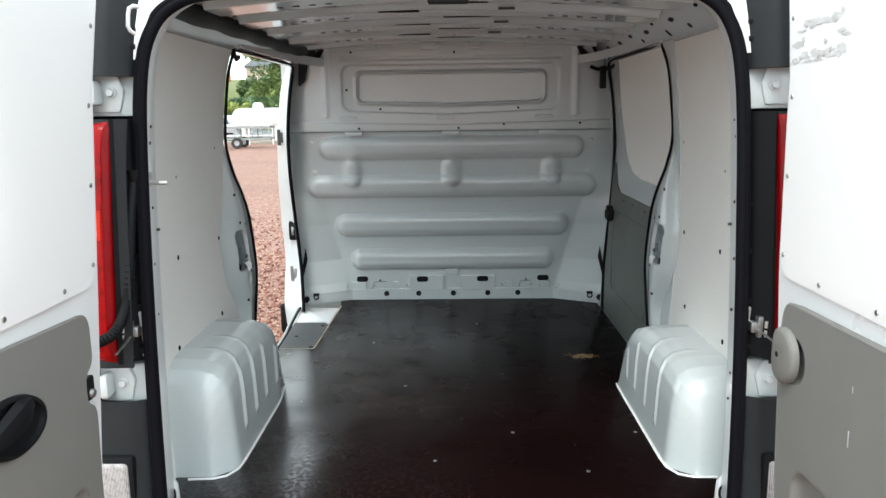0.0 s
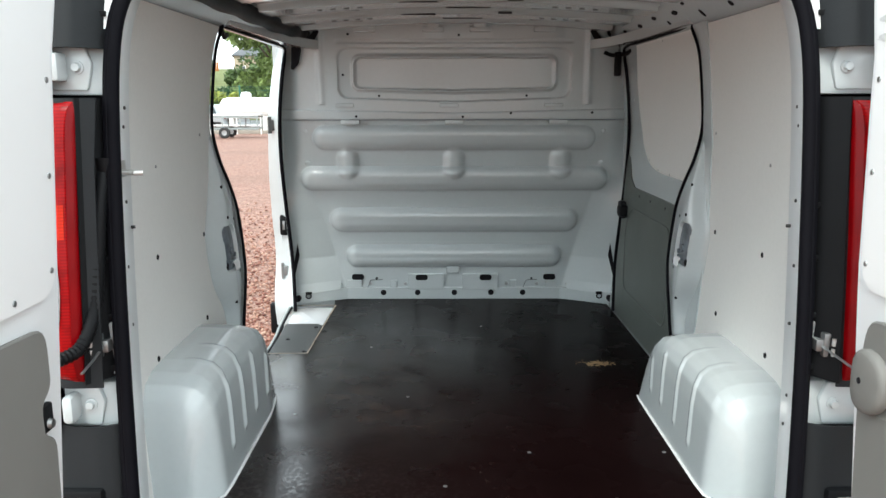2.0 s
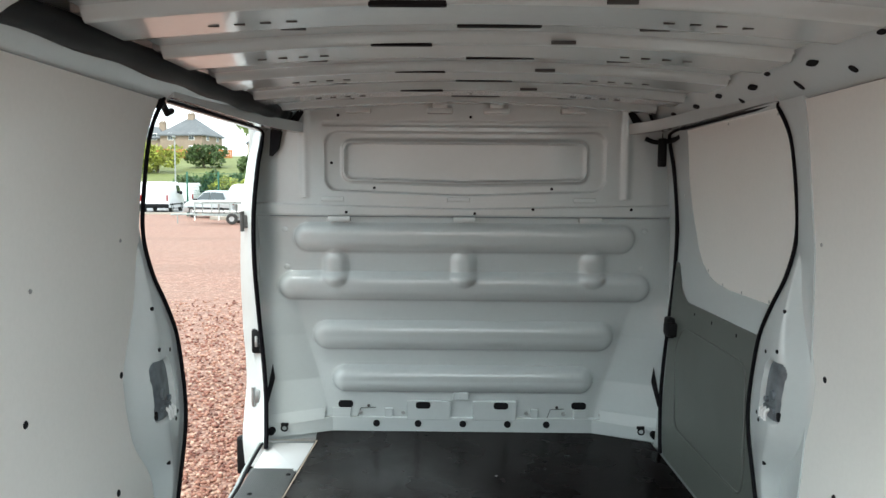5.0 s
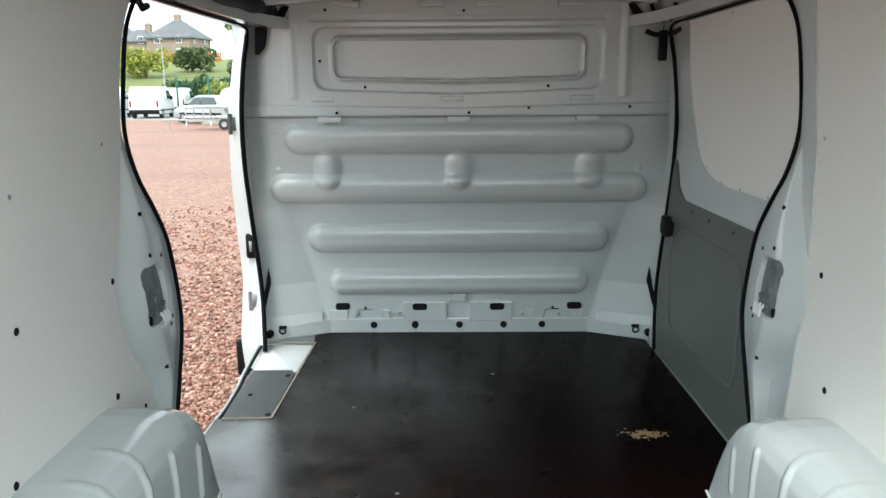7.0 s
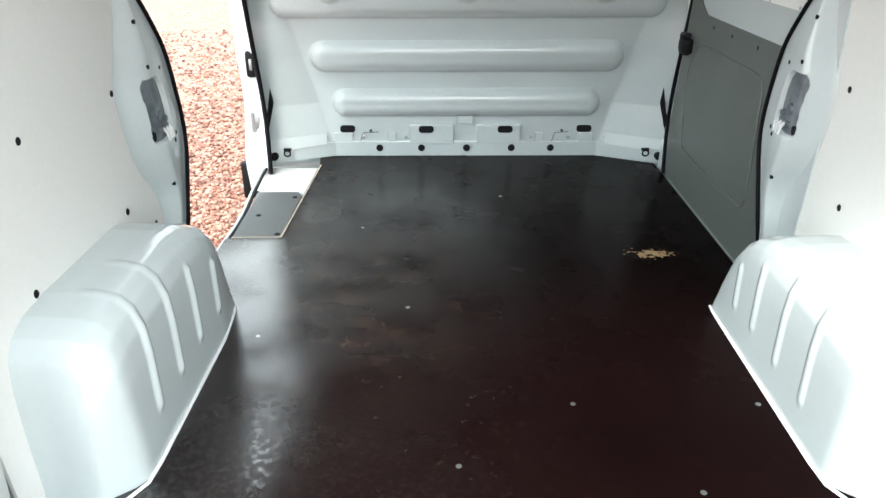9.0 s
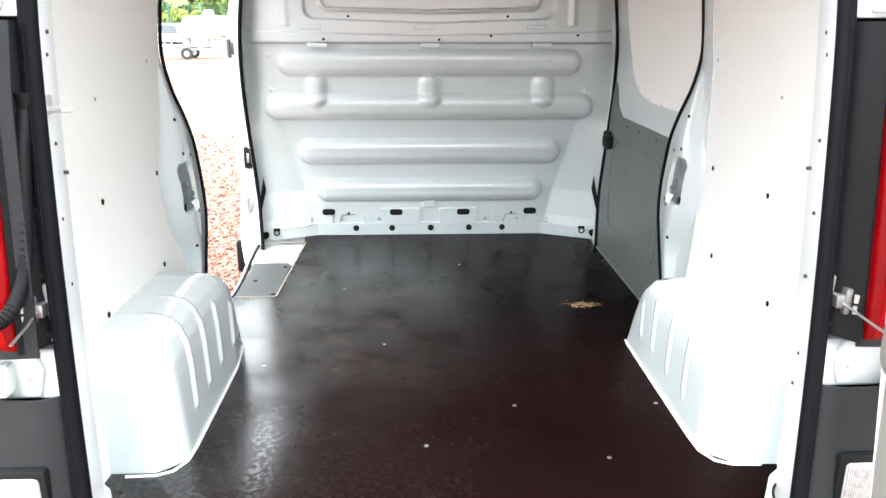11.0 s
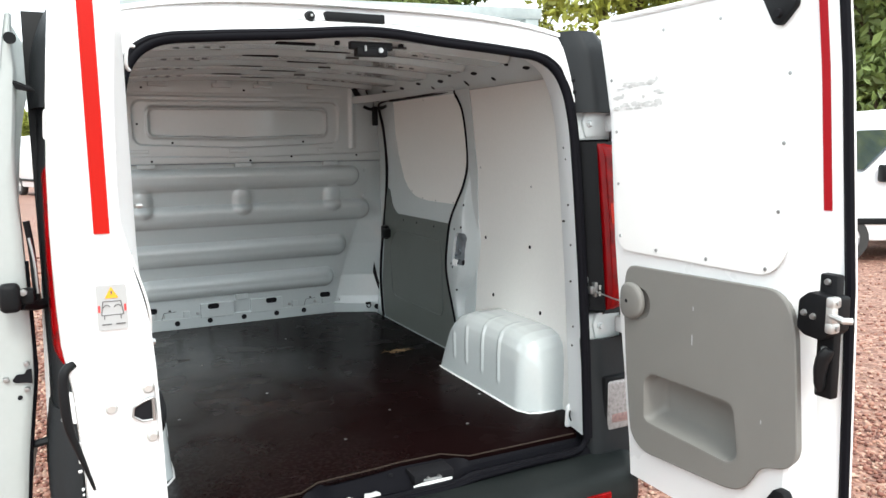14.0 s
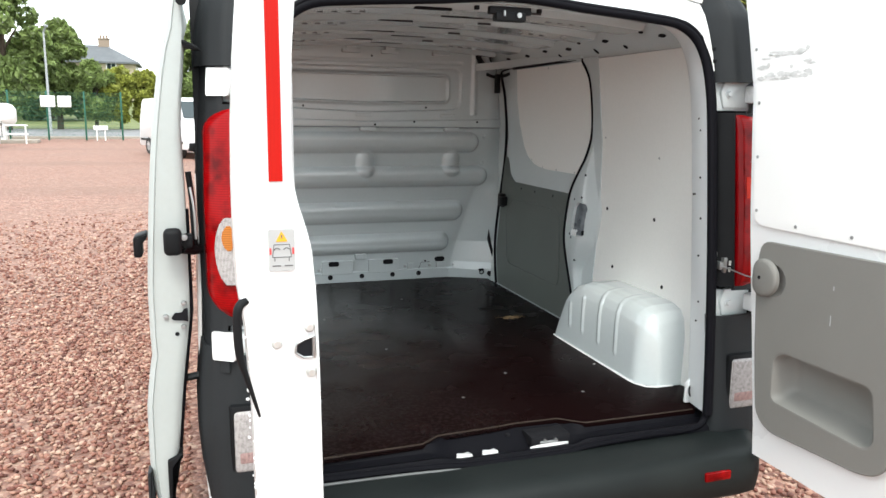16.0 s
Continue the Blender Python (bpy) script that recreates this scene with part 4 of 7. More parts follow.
for s in (-1, 1):
    bm = B()

    def corner_return(u, v, s=s):
        z = 0.54 + v * 1.33
        a = Vector((side_x(z) - 0.004, table(z, sorted((z_, y_) for y_, z_ in SEAL_FRONT[:9])) + 0.006, z))
        b = Vector((0.845, bulkhead_y(0.845, z), z))
        c = Vector((side_x(z) + 0.012, (a.y + b.y) / 2, z))
        q = a * (1 - u) ** 2 + c * (2 * u * (1 - u)) + b * (u * u)
        return Vector((s * q.x, q.y, q.z))
    sheet(bm, corner_return, 10, 40)
    part("corner_return", bm, INNER, bulkhead, smooth=60)

# right: closed sliding door seen from inside
bm = B()


def door_inner(u, v):
    z = 0.50 + v * 1.35
    return Vector((side_x(z) + 0.012, 1.05 + u * 1.22, z))


sheet(bm, door_inner, 20, 30, 0.02)
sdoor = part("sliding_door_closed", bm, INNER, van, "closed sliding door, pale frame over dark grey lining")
bm = B()


def right_board(u, v):
    z = 1.283 + v * 0.532
    front = table(z, [(1.283, 1.60), (1.288, 1.68), (1.298, 1.75), (1.315, 1.80), (1.345, 1.855), (1.389, 1.90), (1.45, 1.935), (1.527, 1.957), (1.651, 1.969), (1.82, 1.945)])
    rear = seal_rear_y(z) + 0.004
    return Vector((side_x(z) - 0.003, rear + u * (front - rear), z))


sheet(bm, right_board, 14, 60, 0.006)
part("window_board", bm, BOARD, sdoor, "off-white board over the door window")
bm = B()


def right_groove(v):
    p_ = right_board(1.0, v)
    return p_ + Vector((0.002, 0.003, 0))


tube(bm, [*[Vector((side_x(1.281) - 0.001, 1.10 + 0.48 * k / 6, 1.280)) for k in range(6)], *[right_groove(i / 40) for i in range(41)]], 0.0022, 5)
part("board_gap", bm, GAPDARK, sdoor, "dark joint round the window board")
bm = B()
tube(bm, [right_board(1.0, v) + Vector((0.010, 0.020 + 0.012 * (1 - v), -0.012 * (1 - v) ** 3)) for v in np.linspace(0.0, 1.0, 40)], 0.010, 8)
part("window_surround", bm, INNER, sdoor, "raised pale rim round the window board")
for y, z in ((1.30, 1.290), (1.50, 1.288), (1.66, 1.292), (1.80, 1.325), (1.2, 1.80), (1.55, 1.805), (2.05, 1.72), (2.04, 1.58)):
    bm = B()
    lathe(bm, [(0, -0.006), (0.006, -0.005), (0.008, 0.004)], (side_x(z) - 0.004, y, z), "x", 10)
    part("screw", bm, STEEL, sdoor)
bm = B()
trim_line = [(1.16, 0.555), (2.14, 0.555), (2.21, 0.75), (2.205, 1.0), (2.19, 1.28), (2.17, 1.325), (2.12, 1.32), (2.085, 1.22), (2.02, 1.182), (1.24, 1.182), (1.25, 1.10), (1.235, 0.95), (1.18, 0.80)]
plate(bm, rounded(trim_line, 0.02), 0.0, 0.012, "yz", warp=lambda p: Vector((p.x + side_x(p.z) - 0.012, p.y, p.z)))
dtrim = part("door_lining", bm, TRIMDARK, sdoor, "dark grey plastic lining with a pressed border")
bm = B()
line = rounded([(1.36, 0.70), (2.03, 0.70), (2.11, 0.98), (2.04, 1.085), (1.43, 1.085)], 0.06, 5)
tube(bm, [(side_x(z) - 0.012, y, z) for y, z in line], 0.005, 6, True)
part("lining_border", bm, TRIMDARK, dtrim)
for y in (1.30, 1.52, 1.74, 1.92):
    bm = B()
    box(bm, side_x(1.15) - 0.0145, side_x(1.15) - 0.008, y - 0.007, y + 0.007, 1.128, 1.158, 0.002)
    part("clip_hole", bm, DARK, dtrim)
bm = B()
lathe(bm, [(0, -0.006), (0.018, -0.005), (0.02, 0.004)], (side_x(1.24) + 0.006, 1.345, 1.222), "x", 14)
part("rubber_plug", bm, DARK, sdoor, "black rubber plug")
bm = B()
box(bm, 0.79, 0.835, 2.10, 2.175, 1.03, 1.085, 0.012)
box(bm, 0.80, 0.84, 2.13, 2.20, 1.02, 1.10, 0.01)
part("door_catch", bm, BLACK, sdoor, "black door catch")
bm = B()
tube(bm, curve_points([(0.70, 2.17, 1.80), (0.74, 2.16, 1.785), (0.79, 2.12, 1.79), (0.80, 2.05, 1.80)], 4), 0.010, 6)
box(bm, 0.745, 0.775, 2.13, 2.16, 1.69, 1.80, 0.006)
part("guide_arm", bm, BLACK, sdoor, "black guide arm at the door top")
bm = B()
sheet(bm, lambda u, v: Vector((outer_x(0.36 + v * 1.57), 1.05 + u * 1.35, 0.36 + v * 1.57)), 4, 20, 0.01)
part("outer_skin", bm, WHITE, sdoor)

# left: front pillar with hinge and striker, seen past the opening
bm = B()


def front_jamb(u, v):
    z = 0.45 + v * 1.40
    a, b = side_x(z) - 0.01, table(z, [(0.45, 0.90), (0.6, 0.912), (0.8, 0.908), (1.0, 0.919), (1.2, 0.915), (1.54, 0.893), (1.65, 0.872), (1.86, 0.846)])
    y = table(z, [(r[1], r[0]) for r in SEAL_FRONT[:9]])
    return Vector((-(a + (b - a) * u), y + 0.035 + 0.08 * u ** 1.3, z))


sheet(bm, front_jamb, 8, 40, 0.012)
fp = part("front_pillar", bm, INNER, van, "white door pillar at the side opening")


def fp_at(z, u):
    p = front_jamb(u, (z - 0.45) / 1.40)
    return p


for z, u, kind in ((1.465, 0.62, "hinge"), (0.735, 0.45, "hinge")):
    p = fp_at(z, u)
    bm = B()
    box(bm, p.x - 0.016, p.x + 0.012, p.y - 0.03, p.y + 0.01, z - 0.026, z + 0.026, 0.005)
    lathe(bm, [(0, -0.04), (0.009, -0.04), (0.009, 0.04), (0, 0.04)], (p.x - 0.014, p.y - 0.026, z), "z", 10)
    part("striker", bm, GAPDARK if z > 1 else STEEL, fp, "steel striker block")
p = fp_at(0.96, 0.30)
bm = B()
box(bm, p.x - 0.022, p.x + 0.022, p.y - 0.03, p.y + 0.01, 0.915, 1.02, 0.012)
blk = part("contact_block", bm, BLACK, fp, "black electric contact block")
bm = B()
box(bm, p.x - 0.006, p.x + 0.006, p.y - 0.033, p.y - 0.02, 0.945, 0.99, 0.003)
part("contact_strip", bm, STEEL, blk)
p = fp_at(1.064, 0.38)
bm = B()
lathe(bm, [(0, -0.008), (0.009, -0.006), (0.01, 0.01)], (p.x, p.y, 1.075), "y", 12)
part("rubber_plug", bm, DARK, fp)
bm = B()
tube(bm, [fp_at(z, 1.0) + Vector((-0.004, -0.004, 0)) for z in np.linspace(0.50, 1.82, 34)], 0.006, 6)
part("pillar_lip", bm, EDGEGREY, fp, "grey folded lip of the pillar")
bm = B()
tube(bm, [fp_at(z, 0.55) + Vector((0, -0.012, 0)) for z in np.linspace(0.50, 1.80, 34)], 0.0016, 5)
part("pillar_seam", bm, GAPDARK, fp)
bm = B()
box(bm, -0.945, -0.885, 2.27, 2.31, 0.40, 0.56, 0.012, 3)
part("mud_flap", bm, BLACK, fp, "black sill moulding at the pillar foot")

# roof: outer skin, ceiling with pressed bows
RIBS = [(0.30, 0.14), (0.66, 0.20), (1.03, 0.20), (1.42, 0.20), (1.80, 0.18), (2.10, 0.10)]


def ceiling_z(x, y):
    z = 1.948 - 0.035 * (x / 0.7) ** 2
    for yc, w in RIBS:
        z -= 0.024 * (1 - float(smooth_step(w / 2 - 0.016, w / 2 + 0.004, abs(y - yc))))
    return z


bm = B()
sheet(bm, lambda u, v: Vector(((u - 0.5) * 1.42, 0.2 + v * 2.02, ceiling_z((u - 0.5) * 1.42, 0.2 + v * 2.02))), 24, 300)
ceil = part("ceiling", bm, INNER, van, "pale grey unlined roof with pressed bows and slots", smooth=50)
rng = random.Random(5)
for yc, w in RIBS[1:-1]:
    for xc, hw, dy in ((-0.14, 0.07, -w / 2 + 0.02), (0.05, 0.085, w / 2 - 0.005), (-0.40, 0.025, w / 2), (0.34, 0.03, w / 2), (0.22, 0.028, -w / 2)):
        y = yc + dy
        x = xc + rng.uniform(-0.03, 0.03)
        bm = B()
        z = min(ceiling_z(x, y), ceiling_z(x, y - 0.012), ceiling_z(x, y + 0.012)) - 0.002
        hh = rng.choice((0.005, 0.008, 0.011)) if hw > 0.05 else 0.003
        plate(bm, rect(x - hw, x + hw, y - hh, y + hh, min(hh * 0.8, 0.006)), z, z + 0.008, "xy")
        part("bow_slot", bm, DARK if hw > 0.05 else GAPDARK, ceil)
    for s in (-1, 1):
        bm = B()
        box(bm, min(s * 0.60, s * 0.735), max(s * 0.60, s * 0.735), yc - w / 2 + 0.01, yc + w / 2 - 0.01, 1.882, 1.905, 0.006)
        for v_ in bm.verts:
            v_.co.z += 0.028 - 0.12 * max(0, abs(v_.co.x) - 0.60) ** 1.0 * 0.4
        part("bow_bracket", bm, INNER, ceil)
        for k in range(4):
            bm = B()
            xk = s * (0.36 + 0.05 * k)
            zz = ceiling_z(xk, yc + 0.018) - 0.0025
            plate(bm, rect(xk - 0.010, xk + 0.010, yc + 0.015, yc + 0.021), zz, zz + 0.006, "xy")
            part("bow_slot", bm, GAPDARK, ceil)
bm = B()


def roof_point(u, v):
    x = (u - 0.5) * 1.74
    return Vector((x, 0.215 + v * 2.3, 2.005 - 0.10 * abs(x / 0.87) ** 3.2))


sheet(bm, roof_point, 30, 6, 0.012)
part("roof_skin", bm, WHITE, van, "white painted roof")

# black sleeve along the upper left edge
bm = B()
pts = curve_points([(-0.746, 0.26, 1.872), (-0.746, 0.7, 1.880), (-0.746, 1.2, 1.883), (-0.740, 1.7, 1.884), (-0.720, 2.05, 1.887), (-0.692, 2.14, 1.889)], 8)
tube(bm, pts, [0.030 + 0.003 * math.sin(i * 1.1) for i in range(len(pts))], 12)
part("cable_sleeve", bm, CLAD, van, "black foam-wrapped cable sleeve under the roof edge")

# rear frame --------------------------------------------------------------
OPEN = [(-0.716, 0.56), (-0.726, 0.9), (-0.733, 1.25), (-0.731, 1.62), (-0.706, 1.78), (-0.63, 1.855), (-0.49, 1.876), (-0.25, 1.894), (0.0, 1.914),
        (0.24, 1.894), (0.47, 1.876), (0.60, 1.855), (0.672, 1.78), (0.697, 1.62), (0.703, 1.25), (0.700, 0.9), (0.690, 0.56)]
open_line = curve_points([(x, 0, z) for x, z in OPEN], 6)
for p in open_line:
    p.y = rear_y(p.z)

bm = B()
rings = []
for i, p in enumerate(open_line):
    q = Vector((p.x, 0, p.z - 1.3)).normalized()
    o = Vector((1 if p.x > 0 else -1, 0, 0)) if p.z < 1.6 else Vector((p.x, 0, (p.z - 1.45) * 1.1)).normalized()
    deep = 0.13
    wide = table(p.z, [(1.55, side_x(min(p.z, 1.55)) + 0.004 - abs(p.x)), (1.80, 0.06)])
    rings.append([bm.verts.new(p + o * a + Vector((0, b, 0))) for a, b in ((0.012, -0.004), (0.0, 0.0), (0.002, 0.02), (0.016, deep - 0.02), (0.04, deep + 0.02), (wide, deep + 0.05))])
for a, b in zip(rings, rings[1:]):
    for k in range(5):
        bm.faces.new((a[k], b[k], b[k + 1], a[k + 1]))
flange = part("rear_frame", bm, FRAME, van, "pale painted rear door frame", smooth=35)
for s in (-1, 1):
    for z in (0.70, 0.86, 0.93, 1.09, 1.22, 1.30, 1.36, 1.52, 1.56, 1.70):
        bm = B()
        lathe(bm, [(0, -0.003 * s), (0.0038, -0.003 * s), (0.0038, 0.006 * s)], (s * (0.7105 if s > 0 else 0.742), rear_y(z) + 0.075 + 0.02 * math.sin(z * 40), z), "x", 9)
        part("screw_hole", bm, GAPDARK, flange)
bm = B()
tube(bm, [p + Vector((0, -0.010, 0)) for p in open_line], 0.014, 10)
seal = part("rear_seal", bm, RUBBER, van, "black rubber seal round the rear opening")
bm = B()
tube(bm, [p + Vector((0, -0.012, 0.009 if p.z > 1.8 else 0.0)) + Vector((0.009 if p.x > 0 else -0.009, 0, 0)) * (1 if p.z < 1.86 else 0) for p in open_line], 0.0105, 8)
part("seal_lip", bm, RUBBER, seal)

# header above the opening
bm = B()


def header(u, v):
    x = (u - 0.5) * 1.62
    zo = table(abs(x) * (1 if x > 0 else 0.957), [(0, 1.925), (0.24, 1.905), (0.47, 1.888), (0.6, 1.868), (0.68, 1.80), (0.70, 1.72), (0.81, 1.70)])
    zt = 1.998 - 0.06 * abs(x / 0.81) ** 3
    z = zo + (zt - zo) * v
    return Vector((x, rear_y(z) - 0.006 + 0.03 * v * v, z))


sheet(bm, header, 60, 8, 0.01)
hdr = part("roof_header", bm, WHITE, van, "white painted header over the rear doors")
bm = B()
box(bm, -0.145, 0.045, 0.195, 0.245, 1.945, 1.972, 0.005)
part("stop_lamp", bm, BLACK, hdr, "dark high-level stop lamp")
bm = B()
lathe(bm, [(0, -0.03), (0.010, -0.028), (0.015, -0.015), (0.016, 0.02)], (-0.19, 0.215, 1.955), "y", 16)
nz = part("washer_nozzle", bm, BLACK, hdr, "black rubber washer nozzle")
bm = B()
lathe(bm, [(0, -0.033), (0.004, -0.032), (0.004, -0.02)], (-0.19, 0.215, 1.955), "y", 8)
part("nozzle_tip", bm, STEEL, nz)
bm = B()
box(bm, -0.065, 0.075, 0.21, 0.235, 1.868, 1.892, 0.004)
box(bm, -0.045, 0.055, 0.205, 0.24, 1.848, 1.875, 0.004)
lock = part("roof_catch", bm, BLACK, van, "black door catch under the header")
bm = B()
tube(bm, [(-0.02, 0.20, 1.862), (-0.02, 0.20, 1.878)], 0.004, 6)
part("catch_pin", bm, STEEL, lock)
bm = B()
tube(bm, [(0.03, 0.198, 1.866), (0.03, 0.215, 1.866)], 0.008, 8)
part("catch_bolt", bm, STEEL, lock)
for x in (-0.10, 0.11):
    bm = B()
    box(bm, x - 0.006, x + 0.006, 0.222, 0.24, 1.88, 1.892, 0.001)
    part("header_hole", bm, DARK, lock)

# striker on the left frame, lashing rings at the sill
bm = B()
tube(bm, [(-0.745, 0.145, 1.425), (-0.715, 0.145, 1.425), (-0.705, 0.135, 1.425), (-0.69, 0.14, 1.425)], 0.006, 8)
box(bm, -0.750, -0.735, 0.13, 0.165, 1.415, 1.45, 0.003)
part("door_striker", bm, ZINC, van, "zinc-plated door striker")
for s in (-1, 1):
    k_ = 0.028 if s < 0 else 0.0
    bm = B()
    gusset = [(0.694, 0.553), (0.735, 0.553), (0.735, 0.68), (0.728, 0.68), (0.716, 0.645), (0.698, 0.625)]
    plate(bm, rounded([(s * (x + k_), z) for x, z in gusset], 0.006), 0.138, 0.15, "xz", bevel=0.002)
    br = part("sill_bracket", bm, FRAME, van, "pale corner bracket with lashing ring")
    bm = B()
    tube(bm, [(s * (0.712 + k_) + 0.011 * math.cos(a), 0.128 + 0.005 * math.sin(a), 0.598 + 0.019 * math.sin(a)) for a in np.linspace(0, 6.283, 20)[:-1]], 0.003, 8, True)
    part("lashing_ring", bm, BLACK, br, "black lashing ring")

# sill: black plastic strip with catch recess and white brackets
bm = B()
xs = np.linspace(-0.72, 0.72, 73)


def sill_profile(x):
    """From the plywood down to the seal: a shelf, a shallow well in the middle stretch, then a rounded ridge."""
    well = float(smooth_step(-0.27, -0.19, x)) * float(smooth_step(0.25, 0.19, x))
    back = 0.10 + 0.06 * well
    return [(0.17, 0.541), (back, 0.5405), (back - 0.012, 0.530), (0.082 + 0.012 * well, 0.520 - 0.012 * well), (0.070, 0.515 - 0.030 * well), (0.054, 0.512 - 0.030 * well),
            (0.044, 0.520 - 0.014 * well), (0.030, 0.522 - 0.014 * well), (0.018, 0.512 - 0.012 * well), (0.012, 0.49)]


rows = [[bm.verts.new((x, y, z)) for y, z in sill_profile(x)] for x in xs]
for a, b in zip(rows, rows[1:]):
    for k in range(9):
        bm.faces.new((a[k], b[k], b[k + 1], a[k + 1]))
sill = part("sill_strip", bm, RUBBER, van, "black plastic sill strip", smooth=35)
bm = B()
tube(bm, curve_points([(-0.70, 0.010, 0.516), (-0.45, 0.010, 0.512), (-0.28, 0.006, 0.508), (-0.18, 0.004, 0.500), (0.0, 0.004, 0.498), (0.16, 0.004, 0.500), (0.25, 0.008, 0.508), (0.45, 0.012, 0.514), (0.66, 0.012, 0.522), (0.70, 0.03, 0.60)], 6), 0.011, 8)
part("sill_seal", bm, RUBBER, sill)
# pale tone stands for the highlight along the seal lip
bm = B()
tube(bm, curve_points([(-0.72, -0.004, 0.506), (-0.45, -0.004, 0.503), (-0.28, -0.008, 0.500), (-0.18, -0.010, 0.494), (-0.05, -0.010, 0.494)], 6), 0.0045, 6)
part("seal_edge", bm, LIPHIGHLIGHT, sill, "pale lip below the sill seal, highlight in its colour")
for x in (-0.62, -0.45, -0.30, 0.0, 0.30, 0.42, 0.6):
    bm = B()
    lathe(bm, [(0, 0.004), (0.007, 0.003), (0.009, -0.004)], (x, 0.092 if abs(x) > 0.25 else 0.125, 0.5245 if abs(x) > 0.25 else 0.526), "z", 10)
    part("sill_screw", bm, DARK, sill)
bm = B()
box(bm, 0.055, 0.195, 0.058, 0.135, 0.500, 0.534, 0.004)
rec = part("catch_recess", bm, DARK, sill, "dark recess with the lower door catch")
bm = B()
box(bm, 0.085, 0.150, 0.055, 0.062, 0.512, 0.520, 0.002)
for x in (0.10, 0.138):
    lathe(bm, [(0, -0.012), (0.005, -0.011), (0.005, 0.0)], (x, 0.062, 0.523), "y", 8)
part("catch_bar", bm, STEEL, rec)
for x0, x1, y0, y1 in ((-0.205, -0.150, 0.050, 0.074), (-0.118, -0.062, 0.052, 0.074)):
    bm = B()
    plate(bm, rounded([(x0, y0), (x1, y0), (x1 - 0.008, y1), ((x0 + x1) / 2, y1 - 0.006), (x0 + 0.008, y1)], 0.004), 0.478, 0.511, "xy", bevel=0.004)
    part("sill_bracket_plate", bm, WHITE, sill, "white painted bracket showing through")
bm = B()
crescent = [(0.045, 0.046), (0.10, 0.041), (0.16, 0.043), (0.185, 0.052)]
plate(bm, [*crescent, (0.150, 0.056), (0.09, 0.055)], 0.478, 0.512, "xy", bevel=0.002)
part("sill_bracket_plate", bm, WHITE, sill, "white painted lip below the door catch")

# bumper
bm = B()
rows = []
for i, u in enumerate(np.linspace(-1, 1, 61)):
    au = abs(u)
    x = u * 0.86
    bend = 0.16 * float(smooth_step(0.84, 1.0, au)) ** 1.5
    inner = 0.03 - 0.012 * (1 - au)
    prof = [(inner, 0.497), (-0.04, 0.502), (-0.12, 0.503), (-0.165, 0.496), (-0.188, 0.474), (-0.192, 0.42), (-0.182, 0.37), (-0.13, 0.33), (0.0, 0.30)]
    rows.append([bm.verts.new((x, y + (bend if k > 0 else bend * 0.6), z)) for k, (y, z) in enumerate(prof)])
for a, b in zip(rows, rows[1:]):
    for k in range(len(a) - 1):
        bm.faces.new((a[k], b[k], b[k + 1], a[k + 1]))
bm.faces.new(rows[0])
bm.faces.new(rows[-1])
bumper = part("rear_bumper", bm, BUMPER, van, "weathered charcoal plastic rear bumper with step", smooth=50)
for s in (-1, 1):
    bm = B()
    box(bm, min(s * 0.54, s * 0.635), max(s * 0.54, s * 0.635), -0.197, -0.18, 0.432, 0.462, 0.004)
    part("red_reflector", bm, REDLENS, bumper, "red reflector")


